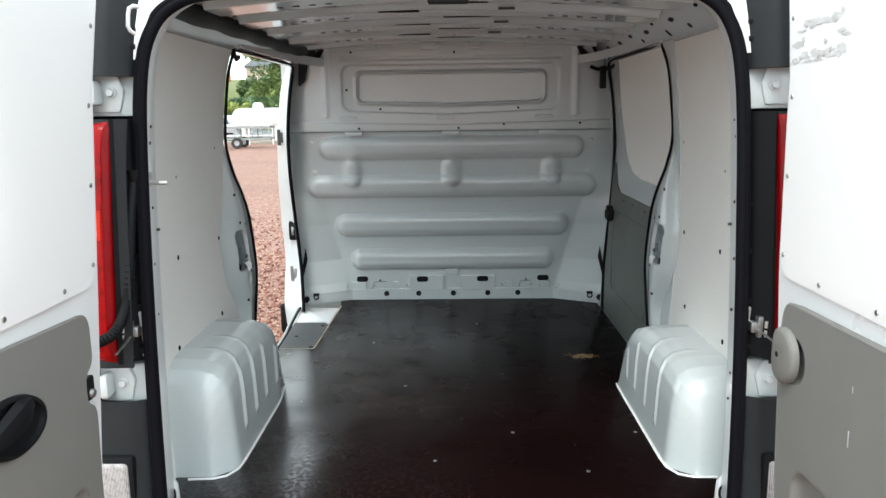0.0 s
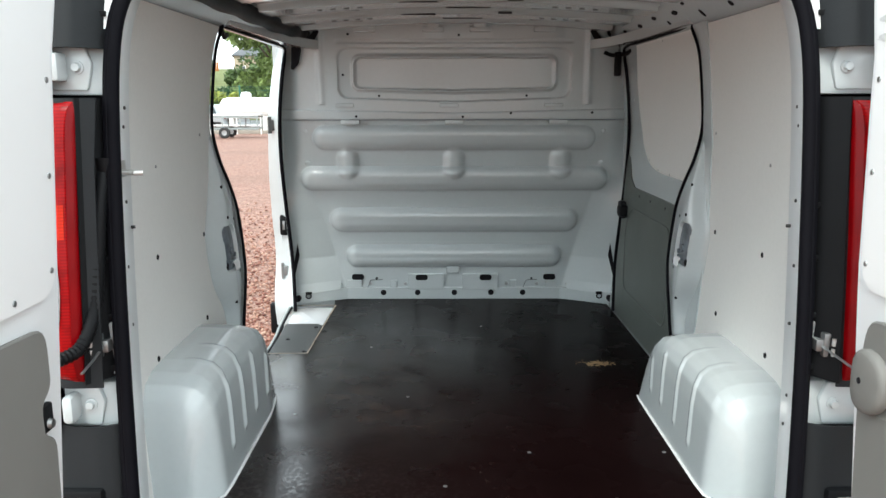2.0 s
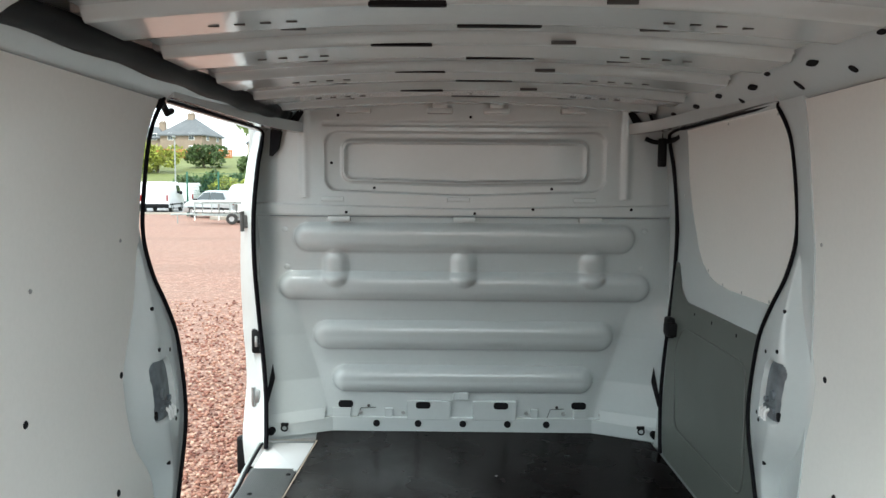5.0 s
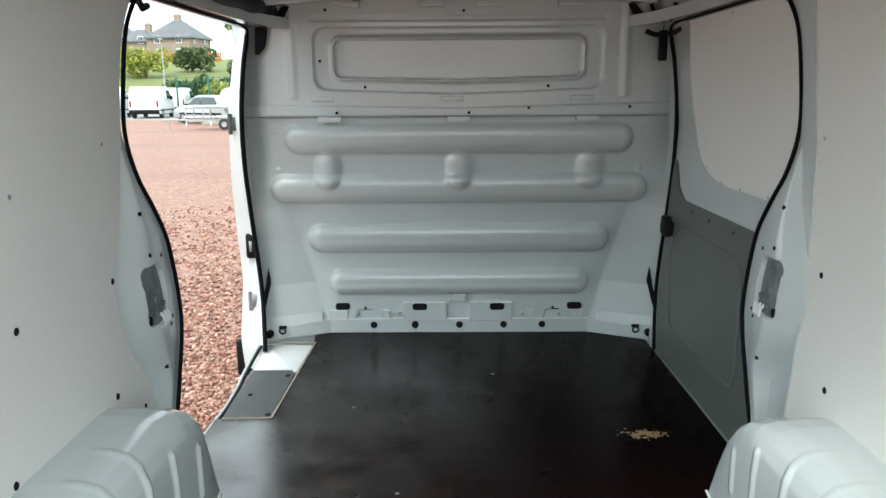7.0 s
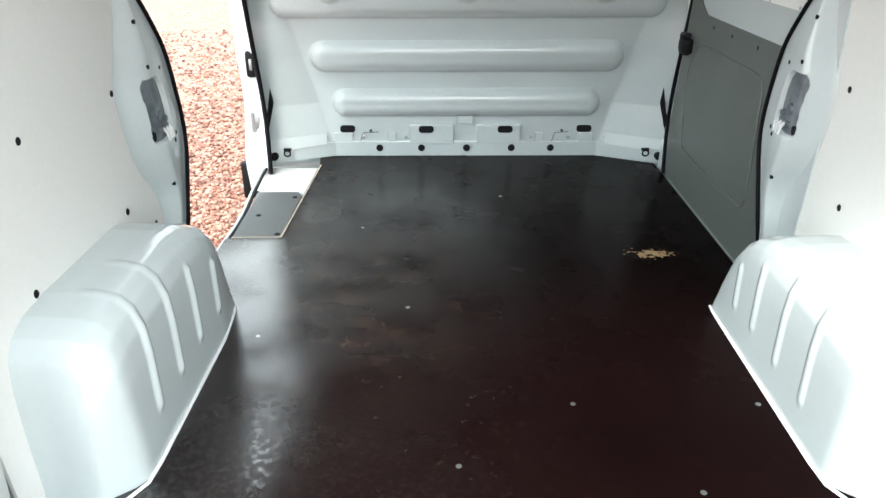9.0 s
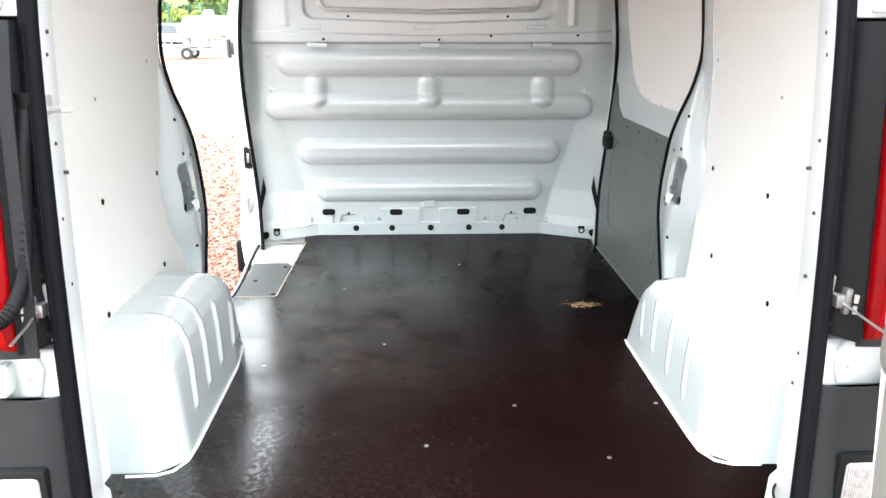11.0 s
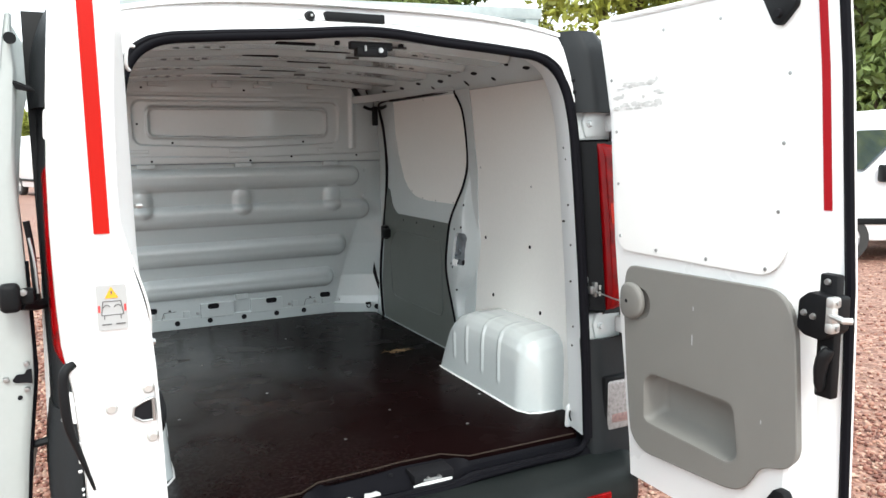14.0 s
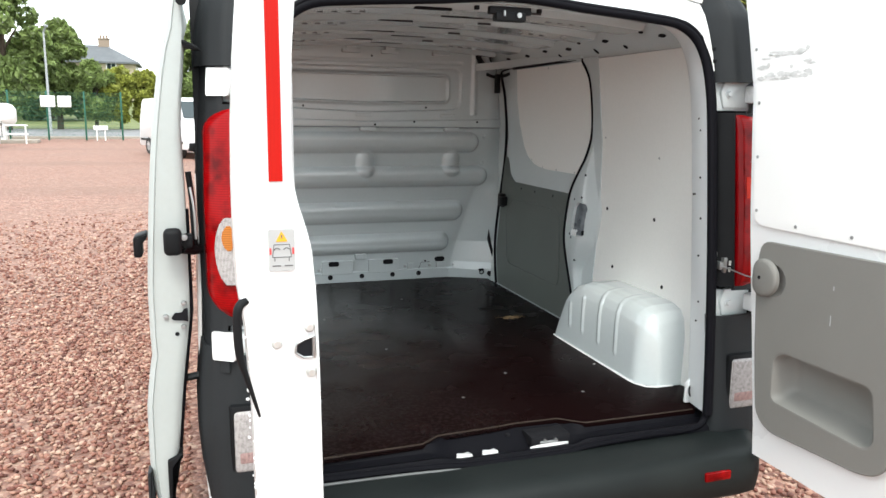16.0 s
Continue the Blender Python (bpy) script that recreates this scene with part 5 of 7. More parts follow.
# rear corners: cladding, tail lamps, hinges
def corner(s):
    g = 0.0 if s > 0 else 0.030

    def seat(z, x0, x1, y, thick, z1, mat, name, parent, label="", bev=0.008):
        b_ = B()
        box(b_, min(s * x0, s * x1), max(s * x0, s * x1), y, y + thick, z, z1, bev)
        for v_ in b_.verts:
            v_.co.y += rear_y(v_.co.z) - rear_y((z + z1) / 2)
        return part(name, b_, mat, parent, label)

    # recess panel behind lamp and hinges
    b_ = B()
    sheet(b_, lambda u, v: Vector((s * (0.716 + g + (0.224 - g) * u), rear_y(0.48 + 1.45 * v) + 0.058, 0.48 + 1.45 * v)), 4, 24, 0.01)
    back = part("corner_recess", b_, BLACK, van, "black plastic recess beside the rear opening")
    for z in (0.66, 0.74, 0.80, 1.02, 1.13, 1.25, 1.36, 1.75, 1.79):
        b_ = B()
        box(b_, min(s * (0.715 + g), s * (0.755 + g)), max(s * (0.715 + g), s * (0.755 + g)), rear_y(z) - 0.012, rear_y(z) + 0.062, z - 0.006, z + 0.006, 0.002)
        part("moulded_rib", b_, BLACK, back)
    # white hinge bays
    for z0, z1, zb in ((1.585, 1.695, 1.642), (0.885, 0.985, 0.940)):
        bay = seat(z0, 0.718 + g, 0.87, rear_y((z0 + z1) / 2) + 0.008, 0.05, z1, INNER, "hinge_bay", van, "pale painted hinge bay")
        b_ = B()
        y = rear_y(zb) + 0.004
        plate(b_, rounded([(s * (0.757 + g), zb - 0.046), (s * 0.86, zb - 0.046), (s * 0.86, zb + 0.046), (s * (0.760 + g), zb + 0.046), (s * (0.746 + g), zb + 0.006)], 0.006), y - 0.008, y + 0.006, "xz", bevel=0.002)
        part("hinge_leaf", b_, INNER, bay)
        b_ = B()
        lathe(b_, [(0, -0.018), (0.008, -0.018), (0.010, -0.010), (0.014, -0.009), (0.014, 0.004)], (s * (0.775 + g), y - 0.002, zb), "y", 12)
        part("hinge_bolt", b_, INNER, bay)
        b_ = B()
        h0, h1, reach = (0.84, 0.89, 0.10) if s > 0 else (0.825, 0.85, 0.05)
        box(b_, min(s * h0, s * h1), max(s * h0, s * h1), y - reach, y, zb - 0.03, zb + 0.03, 0.01)
        part("hinge_arm", b_, WHITE if s > 0 else INNER, bay)
    # upper and lower cladding
    b_ = B()

    def cap(u, v):
        z = 1.680 + v * 0.280
        a = u * 2.2
        w = 0.245 - 0.05 * v ** 2
        prof = [(0.70 + g, 0.04), (0.713 + g, 0.01), (0.765 + g, -0.050), (0.86, -0.046), (0.912, -0.01), (0.935, 0.05), (0.94, 0.16)]
        k = [0, 0.12, 0.22, 0.5, 0.68, 0.82, 1]
        x = np.interp(u, k, [p[0] for p in prof])
        y = np.interp(u, k, [p[1] for p in prof])
        x = 0.70 + g + (x - 0.70 - g) * (1 - 0.33 * v ** 2.5)
        return Vector((s * x, rear_y(z) - 0.008 + y * (1 - 0.3 * v ** 3), z))
    sheet(b_, cap, 24, 14, 0.006)
    bmesh.ops.holes_fill(b_, edges=b_.edges[:], sides=0)
    upper = part("upper_cladding", b_, CLAD, van, "charcoal upper corner cladding", smooth=50)
    # tail lamp: red lens wrapping the corner, clear and amber bowl low down
    b_ = B()

    def lens_ring(u, z):
        """The lens wraps the corner; its outer border draws in round at head and foot."""
        t = (z - 1.005) / 0.568
        x0 = 0.772 if s > 0 else 0.795
        prof = [(x0, 0.012), (x0 + 0.003, 0.0), (x0 + 0.016, -0.010), (0.83, -0.012), (0.885, 0.002), (0.912, 0.028), (0.924, 0.06), (0.928, 0.10)]
        k = [0, 0.06, 0.14, 0.45, 0.65, 0.8, 0.9, 1]
        x = float(np.interp(u, k, [p[0] for p in prof]))
        y = float(np.interp(u, k, [p[1] for p in prof]))
        foot, head = min(1.0, t / 0.16), min(1.0, (1 - t) / 0.12)
        nip = math.sqrt(max(0.0, 1 - (1 - foot) ** 2)) * math.sqrt(max(0.0, 1 - (1 - head) ** 2))
        pull = 1 - 0.55 * (1 - nip)
        return Vector((s * (x0 + (x - x0) * pull - 0.012 * max(0, t - 0.5)), rear_y(z) - 0.056 + y * pull + 0.012 * (1 - nip), z))
    sheet(b_, lambda u, v: lens_ring(u, 1.005 + 0.568 * v), 26, 60, 0.004)
    tl = part("tail_lamp", b_, REDLENS, van, "tall red tail lamp with clear indicator bowl", smooth=50)
    b_ = B()
    sheet(b_, lambda u, v: lens_ring(0.14 * u, 1.005 + 0.568 * v) + Vector((s * -0.002, -0.0025, 0)), 8, 40, 0.002)
    part("lens_rim", b_, REDRIM, tl, "darker red rim of the lens", smooth=50)
    b_ = B()

    def bowl(u, v, grow=0.001, z0=1.105, z1=1.283):
        z = z0 + (z1 - z0) * v
        w = math.sin(math.pi * min(max(v, 0.02), 0.98)) ** 0.5
        uu = 0.57 + (u - 0.5) * 0.34 * w
        return lens_ring(uu, z) + Vector((s * grow, -grow - 0.0035, 0))
    sheet(b_, bowl, 14, 20, 0.0015)
    part("indicator_bowl", b_, CLEARLENS, tl, "clear fluted indicator lens")
    b_ = B()
    sheet(b_, lambda u, v: bowl(0.34 + 0.36 * u, v, 0.003, 1.196, 1.262), 8, 10, 0.0015)
    part("amber_bulb", b_, AMBERLENS, tl, "amber bulb behind the lens")
    # orange patch paints the amber bulb's reflection in the red lens
    b_ = B()
    sheet(b_, lambda u, v: lens_ring(0.22 + 0.30 * u, 1.30 + 0.07 * v) + Vector((0, -0.002, 0)), 8, 8, 0.0015)
    part("amber_reflection", b_, AMBERGLOW, tl, "orange-red patch, amber reflection painted on the lens")
    b_ = B()

    def bezel(u, v):
        z = 0.86 + 0.86 * v
        prof = [(0.76, 0.0), (0.83, -0.004), (0.885, 0.012), (0.918, 0.045), (0.936, 0.10), (0.942, 0.20)]
        k = [0, 0.25, 0.45, 0.65, 0.82, 1]
        x = float(np.interp(u, k, [p[0] for p in prof])) - 0.016 * max(0.0, z - 1.45) / 0.25
        return Vector((s * x, rear_y(z) - 0.045 + float(np.interp(u, k, [p[1] for p in prof])), z))
    sheet(b_, lambda u, v: bezel(u, (0.13 + 0.59 * v) / 0.86), 22, 20, 0.005)
    part("lamp_bezel", b_, CLAD, tl, "charcoal surround of the tail lamp", smooth=50)
    for v0, v1 in ((0.0, 0.13), (0.72, 0.86)):
        b_ = B()
        sheet(b_, lambda u, v: bezel(0.42 + 0.58 * u, (v0 + (v1 - v0) * v) / 0.86), 14, 5, 0.005)
        part("bezel_end", b_, CLAD, tl, smooth=50)
    for v0, v1 in ((0.862, 0.948), (0.040, 0.130)):
        b_ = B()
        plate(b_, rounded([(0.34, v0), (0.61, v0), (0.61, v1), (0.34, v1)], 0.02, 4), -0.004, 0.002, "xy", bevel=0.0, warp=lambda p: bezel(p.x, p.y) + Vector((s * (0.004 - p.z), -0.004 + p.z, 0)))
        part("hinge_cover", b_, WHITE, tl, "white painted hinge cover")
    # black body of the lamp and the lower cladding with the fog lamp
    b_ = B()
    sheet(b_, lambda u, v: Vector((s * (0.712 + g + 0.052 * u), rear_y(1.0 + 0.58 * v) + 0.030 - 0.082 * u ** 0.8, 1.0 + 0.58 * v)), 10, 20, 0.005)
    part("lamp_housing", b_, BLACK, tl)
    b_ = B()

    def low(u, v):
        z = 0.47 + v * (0.43 + 0.03 * float(smooth_step(0.3, 0.9, u)))
        prof = [(0.70 + g, 0.03), (0.713 + g, 0.0), (0.75 + g, -0.018), (0.86, -0.018), (0.92, 0.0), (0.955, 0.045), (0.965, 0.15)]
        k = [0, 0.12, 0.22, 0.5, 0.68, 0.82, 1]
        belly = table(z, [(0.47, -0.022), (0.56, -0.008), (0.66, 0.0), (0.78, 0.0), (0.88, -0.008), (0.94, -0.016)]) * float(smooth_step(0.4, 0.9, u))
        return Vector((s * (float(np.interp(u, k, [p[0] for p in prof])) + belly), rear_y(z) - 0.012 + float(np.interp(u, k, [p[1] for p in prof])), z))
    sheet(b_, low, 24, 16, 0.006)
    lower = part("lower_cladding", b_, CLAD, van, "charcoal lower corner cladding", smooth=50)
    b_ = B()
    e_ = 0.765 if s > 0 else 0.785
    box(b_, min(s * e_, s * 0.872), max(s * e_, s * 0.872), -0.010, 0.05, 0.575, 0.755, 0.012, 3)
    fog = part("reversing_lamp", b_, CLEARLENS, lower, "clear fluted reversing lamp")
    b_ = B()
    box(b_, min(s * (e_ + 0.012), s * 0.862), max(s * (e_ + 0.012), s * 0.862), -0.0115, 0.02, 0.600, 0.640, 0.008)
    part("red_reflector", b_, ROSELENS, fog, "rose-tinted reflector in the lens")
    b_ = B()
    box(b_, min(s * (e_ - 0.012), s * 0.882), max(s * (e_ - 0.012), s * 0.882), -0.003, 0.05, 0.560, 0.770, 0.01)
    part("lamp_frame", b_, BLACK, lower)
    # check strap
    b_ = B()
    y = rear_y(1.06)
    box(b_, min(s * (0.712 + g), s * (0.758 + g)), max(s * (0.712 + g), s * (0.758 + g)), y - 0.006, y + 0.012, 1.03, 1.118, 0.006)
    box(b_, min(s * (0.722 + g), s * (0.775 + g)), max(s * (0.722 + g), s * (0.775 + g)), y - 0.030, y - 0.004, 1.058, 1.085, 0.005)
    box(b_, min(s * (0.735 + g), s * (0.75 + g)), max(s * (0.735 + g), s * (0.75 + g)), y - 0.036, y - 0.004, 1.048, 1.100, 0.004)
    chk = part("door_check", b_, STEEL, van, "zinc-plated door check strap")
    b_ = B()
    reach = 0.24 if s > 0 else 0.13
    tube(b_, [(s * (0.735 + g), y - 0.03, 1.07), (s * (0.748 + g * 0.6), y - 0.5 * reach, 1.058), (s * 0.762, y - reach, 1.05)], 0.0036, 6, flat=0.6)
    part("check_rod", b_, STEEL, chk)
    b_ = B()
    tube(b_, curve_points([(s * (0.714 + g), y - 0.004, 1.118), (s * (0.714 + g), y - 0.006, 1.015), (s * (0.765 + g), y - 0.006, 1.015), (s * (0.772 + g), y - 0.004, 1.035)], 5), 0.005, 6)
    part("check_bracket", b_, INNER, chk, "pale curved bracket")
    for dz in (-0.010, 0.012):
        b_ = B()
        tube(b_, [(s * (0.752 + g), y - 0.042, 1.071 + dz - 0.008), (s * (0.752 + g), y - 0.042, 1.071 + dz + 0.008)], 0.0045, 8)
        part("check_pin", b_, ZINC, chk)


for s_ in (-1, 1):
    corner(s_)
# corrugated cable sleeve on the left
bm = B()
pts = curve_points([(-0.756, 0.105, 1.44), (-0.760, 0.080, 1.36), (-0.766, 0.062, 1.25), (-0.774, 0.045, 1.15), (-0.788, 0.0, 1.085), (-0.82, -0.05, 1.07)], 14)
tube(bm, pts, [0.0125 if i % 2 else 0.0145 for i in range(len(pts))], 10)
cs = part("corrugated_sleeve", bm, BLACK, van, "black corrugated cable sleeve to the rear door")
bm = B()
lathe(bm, [(0, -0.02), (0.016, -0.02), (0.02, 0.01)], (-0.754, 0.105, 1.45), "z", 12)
part("grommet", bm, BLACK, cs)
bm = B()
tube(bm, [Vector(p) for p in ((-0.690, 0.055, 1.828), (-0.698, 0.045, 1.829), (-0.706, 0.04, 1.824), (-0.7095, 0.04, 1.811), (-0.712, 0.04, 1.786), (-0.710, 0.045, 1.776), (-0.704, 0.055, 1.770))], 0.0045, 8)
part("wire_loop", bm, WHITE, van, "white wire loop by the roof corner")


# ---------------------------------------------------------------- rear doors (swung wide open)
def loft(bm, loops, caps=True):
    rows_ = [[bm.verts.new(p) for p in lp] for lp in loops]
    n_ = len(rows_[0])
    for a, b in zip(rows_, rows_[1:]):
        for k in range(n_):
            bm.faces.new((a[k], b[k], b[(k + 1) % n_], a[(k + 1) % n_]))
    if caps:
        bm.faces.new(rows_[0][::-1])
        bm.faces.new(rows_[-1])
    return bm


def inner_face(z):
    return table(z, [(0.5, 0.715), (0.9, 0.720), (1.25, 0.722), (1.55, 0.736), (1.82, 0.752), (1.98, 0.758)])


def hinge_edge(z, s):
    return table(z, [(0.50, -0.19), (0.6, -0.18), (1.08, -0.107), (1.65, -0.025), (1.97, 0.07)]) - (0.044 if s < 0 else 0.0)


def free_edge(z, s):
    if s > 0:
        return table(z, [(0.5, -0.862), (1.22, -0.838), (1.74, -0.797), (1.98, -0.770)])
    return table(z, [(0.5, -0.725), (1.2, -0.728), (1.74, -0.722), (1.98, -0.70)])


LEFT_LIP = [(0.5, 0.745), (0.86, 0.747), (1.1, 0.750), (1.21, 0.753), (1.286, 0.757), (1.337, 0.766), (1.387, 0.779), (1.445, 0.791), (1.51, 0.793), (1.65, 0.789), (1.74, 0.782), (1.98, 0.770)]


def rear_door(s):
    name = "open rear door, white inner skin with grey plastic lining below"

    def xi(z, y=0.0):
        if s > 0:
            return inner_face(z)
        return 0.754 + 0.040 * float(smooth_step(1.28, 1.48, z)) * float(smooth_step(-0.40, -0.64, y)) * (1 - 0.25 * float(smooth_step(1.5, 1.9, z)))
    zs = [0.505, 0.52, 0.6, 0.75, 0.9, 1.05, 1.2, 1.27, 1.35, 1.45, 1.55, 1.65, 1.75, 1.85, 1.93, 1.965, 1.975]
    # hollow shell: hinge edge, outer skin, free edge
    b_ = B()
    rows_ = []
    for z in zs:
        a, f, x = hinge_edge(z, s), free_edge(z, s), xi(z)
        round_ = 0.02 if z in (zs[0], zs[-1]) else 0.0
        lip = table(z, LEFT_LIP)
        xo = (0.845 if s > 0 else table(z, [(0.5, 0.864), (1.0, 0.868), (1.17, 0.873), (1.25, 0.886), (1.30, 0.891), (1.465, 0.891), (1.56, 0.888), (1.65, 0.882), (1.74, 0.874), (1.98, 0.850)])) - round_
        if s > 0:
            pr = [(x, a + 0.0), (x + 0.012, a + 0.008), (xo - 0.012, a + 0.006), (xo, a - 0.006), (xo, (a + f) / 2), (xo, f + 0.03), (xo - 0.005, f - 0.01), (0.818, f - 0.012), (0.808, f), (0.795, f + 0.060), (x + 0.006, f + 0.080), (x, f + 0.092)]
        else:
            pr = [(x, a + 0.0), (x + 0.012, a + 0.008), (xo - 0.075, a + 0.006), (xo - 0.062, a - 0.006), (xo - 0.040, (a + f) / 2), (xo - 0.008, f + 0.06), (xo - 0.001, f + 0.014), (xo - 0.004, f - 0.006), (lip + 0.012, f), (lip, f + 0.006), (xi(z, f + 0.05), f + 0.05)]
        rows_.append([b_.verts.new((s * px, py, z)) for px, py in pr])
    for p_, q in zip(rows_, rows_[1:]):
        for k in range(len(p_) - 1):
            b_.faces.new((p_[k], q[k], q[k + 1], p_[k + 1]))
    b_.faces.new(rows_[0])
    b_.faces.new(rows_[-1])
    door = part("rear_door", b_, WHITE, van, name, smooth=45)
    # inner frame with an opening behind the lining
    b_ = B()
    zz = [z for z in zs]
    f_in = 0.092 if s > 0 else 0.05
    outline = [(hinge_edge(z, s), z) for z in zz] + [(free_edge(z, s) + f_in, z) for z in reversed(zz)]
    fe = -0.79 if s > 0 else -0.66
    he = -0.19 if s > 0 else -0.22
    hole = rounded([(he, 1.16), (fe + 0.06, 1.16), (fe + 0.02, 0.79), (fe + 0.16, 0.66), (he - 0.05, 0.65)], 0.03)
    plate(b_, outline, 0.0, 0.006, "yz", holes=[hole], warp=lambda p: Vector((s * (p.x + xi(p.z, p.y)), p.y, p.z)))
    part("inner_frame", b_, WHITE, door, smooth=25)
    # upper board
    b_ = B()
    be = free_edge(1.5, s) + (0.075 if s > 0 else 0.05)

    def board(u, v):
        z = 1.235 + v * 0.70
        a = hinge_edge(z, s) - 0.02
        low_, top_ = min(0.09, 0.70 * v), min(0.05, 0.70 * (1 - v))
        f = be + 0.012 * v + 0.09 - math.sqrt(max(0, 0.0081 - (0.09 - low_) ** 2)) + 0.05 - math.sqrt(max(0, 0.0025 - (0.05 - top_) ** 2))
        low_ = min(0.05, low_)
        a -= 0.10 - math.sqrt(max(0, 0.0025 - (0.05 - low_) ** 2)) - math.sqrt(max(0, 0.0025 - (0.05 - top_) ** 2))
        return Vector((s * (xi(z, a + (f - a) * u) - 0.003), a + (f - a) * u, z))
    sheet(b_, lambda u, v: board(u, 0.5 - 0.5 * math.cos(math.pi * v)), 24, 60, 0.004)
    brd = part("window_board", b_, DOORBOARD, door, "white board closing the door window")
    n_ = 6
    dots = [(be + 0.035, 1.40 + k * 0.17) for k in range(3)] + [(hinge_edge(1.28 + k * 0.165, s) - 0.035, 1.28 + k * 0.165) for k in range(4)] + [(-0.28 - k * 0.20, 1.252) for k in range(3)] + [(-0.25 - k * 0.22, 1.905) for k in range(2)]
    for y, z in dots:
        b_ = B()
        lathe(b_, [(0, -0.006), (0.005, -0.005), (0.0065, 0.002)], (s * (xi(z, y) - 0.004), y, z), "x", 10)
        if s < 0:
            for v_ in b_.verts:
                v_.co.x = 2 * (s * (xi(z, y) - 0.004)) - v_.co.x
        part("screw", b_, STEEL, brd)
    # grey lining with pocket
    b_ = B()
    if s > 0:
        line = [(-0.152, 1.10), (-0.165, 1.19), (-0.725, 1.205), (-0.768, 1.165), (-0.785, 1.10), (-0.810, 0.80), (-0.785, 0.762), (-0.70, 0.735), (-0.655, 0.655), (-0.60, 0.635), (-0.26, 0.615), (-0.205, 0.65), (-0.175, 0.85)]
        pk = rounded([(-0.262, 0.715), (-0.60, 0.705), (-0.632, 0.73), (-0.605, 0.872), (-0.29, 0.872), (-0.258, 0.845)], 0.025, 4)
    else:
        line = [(-0.20, 0.98), (-0.235, 1.0), (-0.235, 1.06), (-0.20, 1.08), (-0.20, 1.185), (-0.60, 1.205), (-0.66, 1.17), (-0.685, 1.10), (-0.69, 0.66), (-0.26, 0.615), (-0.215, 0.65)]
        pk = rounded([(-0.27, 0.705), (-0.58, 0.705), (-0.60, 0.73), (-0.58, 0.842), (-0.29, 0.842), (-0.265, 0.82)], 0.025, 4)
    line = rounded(line, 0.035, 4)
    t0 = 0.018 if s > 0 else 0.008
    dish = [(-0.225 + 0.050 * math.cos(a), 1.080 + 0.050 * math.sin(a)) for a in np.linspace(0, 2 * math.pi, 25)[:-1]]
    plate(b_, line, -t0, 0.004, "yz", holes=[pk, dish] if s > 0 else [pk], warp=lambda p: Vector((s * (p.x + xi(p.z)), p.y, p.z)))
    lin = part("door_lining", b_, TRIM, door, "grey moulded plastic lining with a storage pocket", smooth=30)
    b_ = B()
    loops_ = []
    cy, cz = np.mean([p[0] for p in pk]), np.mean([p[1] for p in pk])
    for k_, (sc, dx) in enumerate(((1.045, -0.0006 - t0), (1.02, -0.0012 - t0), (1.0, -t0 + 0.002), (0.965, 0.006), (0.90, 0.045), (0.82, 0.058))):
        loops_.append([Vector((s * (xi(p[1]) + dx), cy + (p[0] - cy) * sc, cz + (p[1] - cz) * (sc if k_ > 1 else 1 + (sc - 1) * 2.0) + (0.02 if k_ > 3 else 0))) for p in pk])
    loft(b_, loops_, caps=False)
    b_.faces.new([v_ for v_ in b_.verts[-len(pk):]])
    part("pocket", b_, TRIM, lin, smooth=60)
    # rounded border ridge of the lining
    b_ = B()
    tube(b_, [Vector((s * (xi(p[1]) - t0 + 0.004), p[0], p[1])) for p in line], 0.0045, 6, True)
    part("lining_edge", b_, TRIM, lin)
    if s > 0:
        b_ = B()
        ring = []
        cyk, czk = -0.180, 1.083
        for h, sc in ((0.0, 1.0), (-0.010, 1.0), (-0.014, 0.96), (-0.017, 0.80), (-0.018, 0.4)):
            ring.append([Vector((s * (xi(1.08) - t0 + h), cyk - 0.008 + sc * 0.062 * math.cos(a) * (1.0 if math.cos(a) < 0 else 0.62), czk + sc * 0.058 * math.copysign(abs(math.sin(a)) ** (0.6 if math.cos(a) > 0 else 0.9), math.sin(a)))) for a in np.linspace(0, 2 * math.pi, 33)[:-1]])
        loft(b_, ring)
        knob = part("strap_cover", b_, TRIM, door, "rounded grey check strap cover", smooth=50)
        b_ = B()
        lathe(b_, [(0, -0.001), (0.006, -0.001), (0.006, 0.004)], (s * (xi(1.08) - t0 - 0.018), cyk - 0.005, czk), "x", 10)
        part("cover_screw", b_, DARK, knob)
        b_ = B()
        ring = [[Vector((s * (xi(1.08) - t0 + h), -0.225 + sc * (p[0] + 0.225), 1.080 + sc * (p[1] - 1.080))) for p in dish] for h, sc in ((0.0, 1.02), (0.004, 0.98), (0.010, 0.86), (0.014, 0.6))]
        loft(b_, ring, caps=False)
        b_.faces.new([v_ for v_ in b_.verts[-len(dish):]])
        part("cover_dish", b_, TRIM, lin)
    else:
        b_ = B()
        ring = []
        for h, sc in ((-0.001, 1.0), (-0.008, 0.97), (-0.010, 0.86), (0.006, 0.80), (0.012, 0.5)):
            ring.append([Vector((s * (xi(1.08) - t0 + h), -0.50 + sc * 0.105 * math.cos(a) * (1 if math.cos(a) > 0 else 0.85), 1.065 + sc * (0.055 * math.sin(a) - 0.012 * math.cos(a)))) for a in np.linspace(0, 2 * math.pi, 33)[:-1]])
        loft(b_, ring)
        hnd = part("inner_handle", b_, BLACK, door, "black recessed door handle", smooth=50)
        b_ = B()
        tube(b_, curve_points([(s * (xi(1.08) - t0 + 0.002), -0.44, 1.085), (s * (xi(1.08) - t0 - 0.009), -0.49, 1.08), (s * (xi(1.08) - t0 - 0.006), -0.56, 1.06)], 5), [0.012 + 0.006 * math.sin(i / 10 * 3.1) for i in range(11)], 8, flat=1.6)
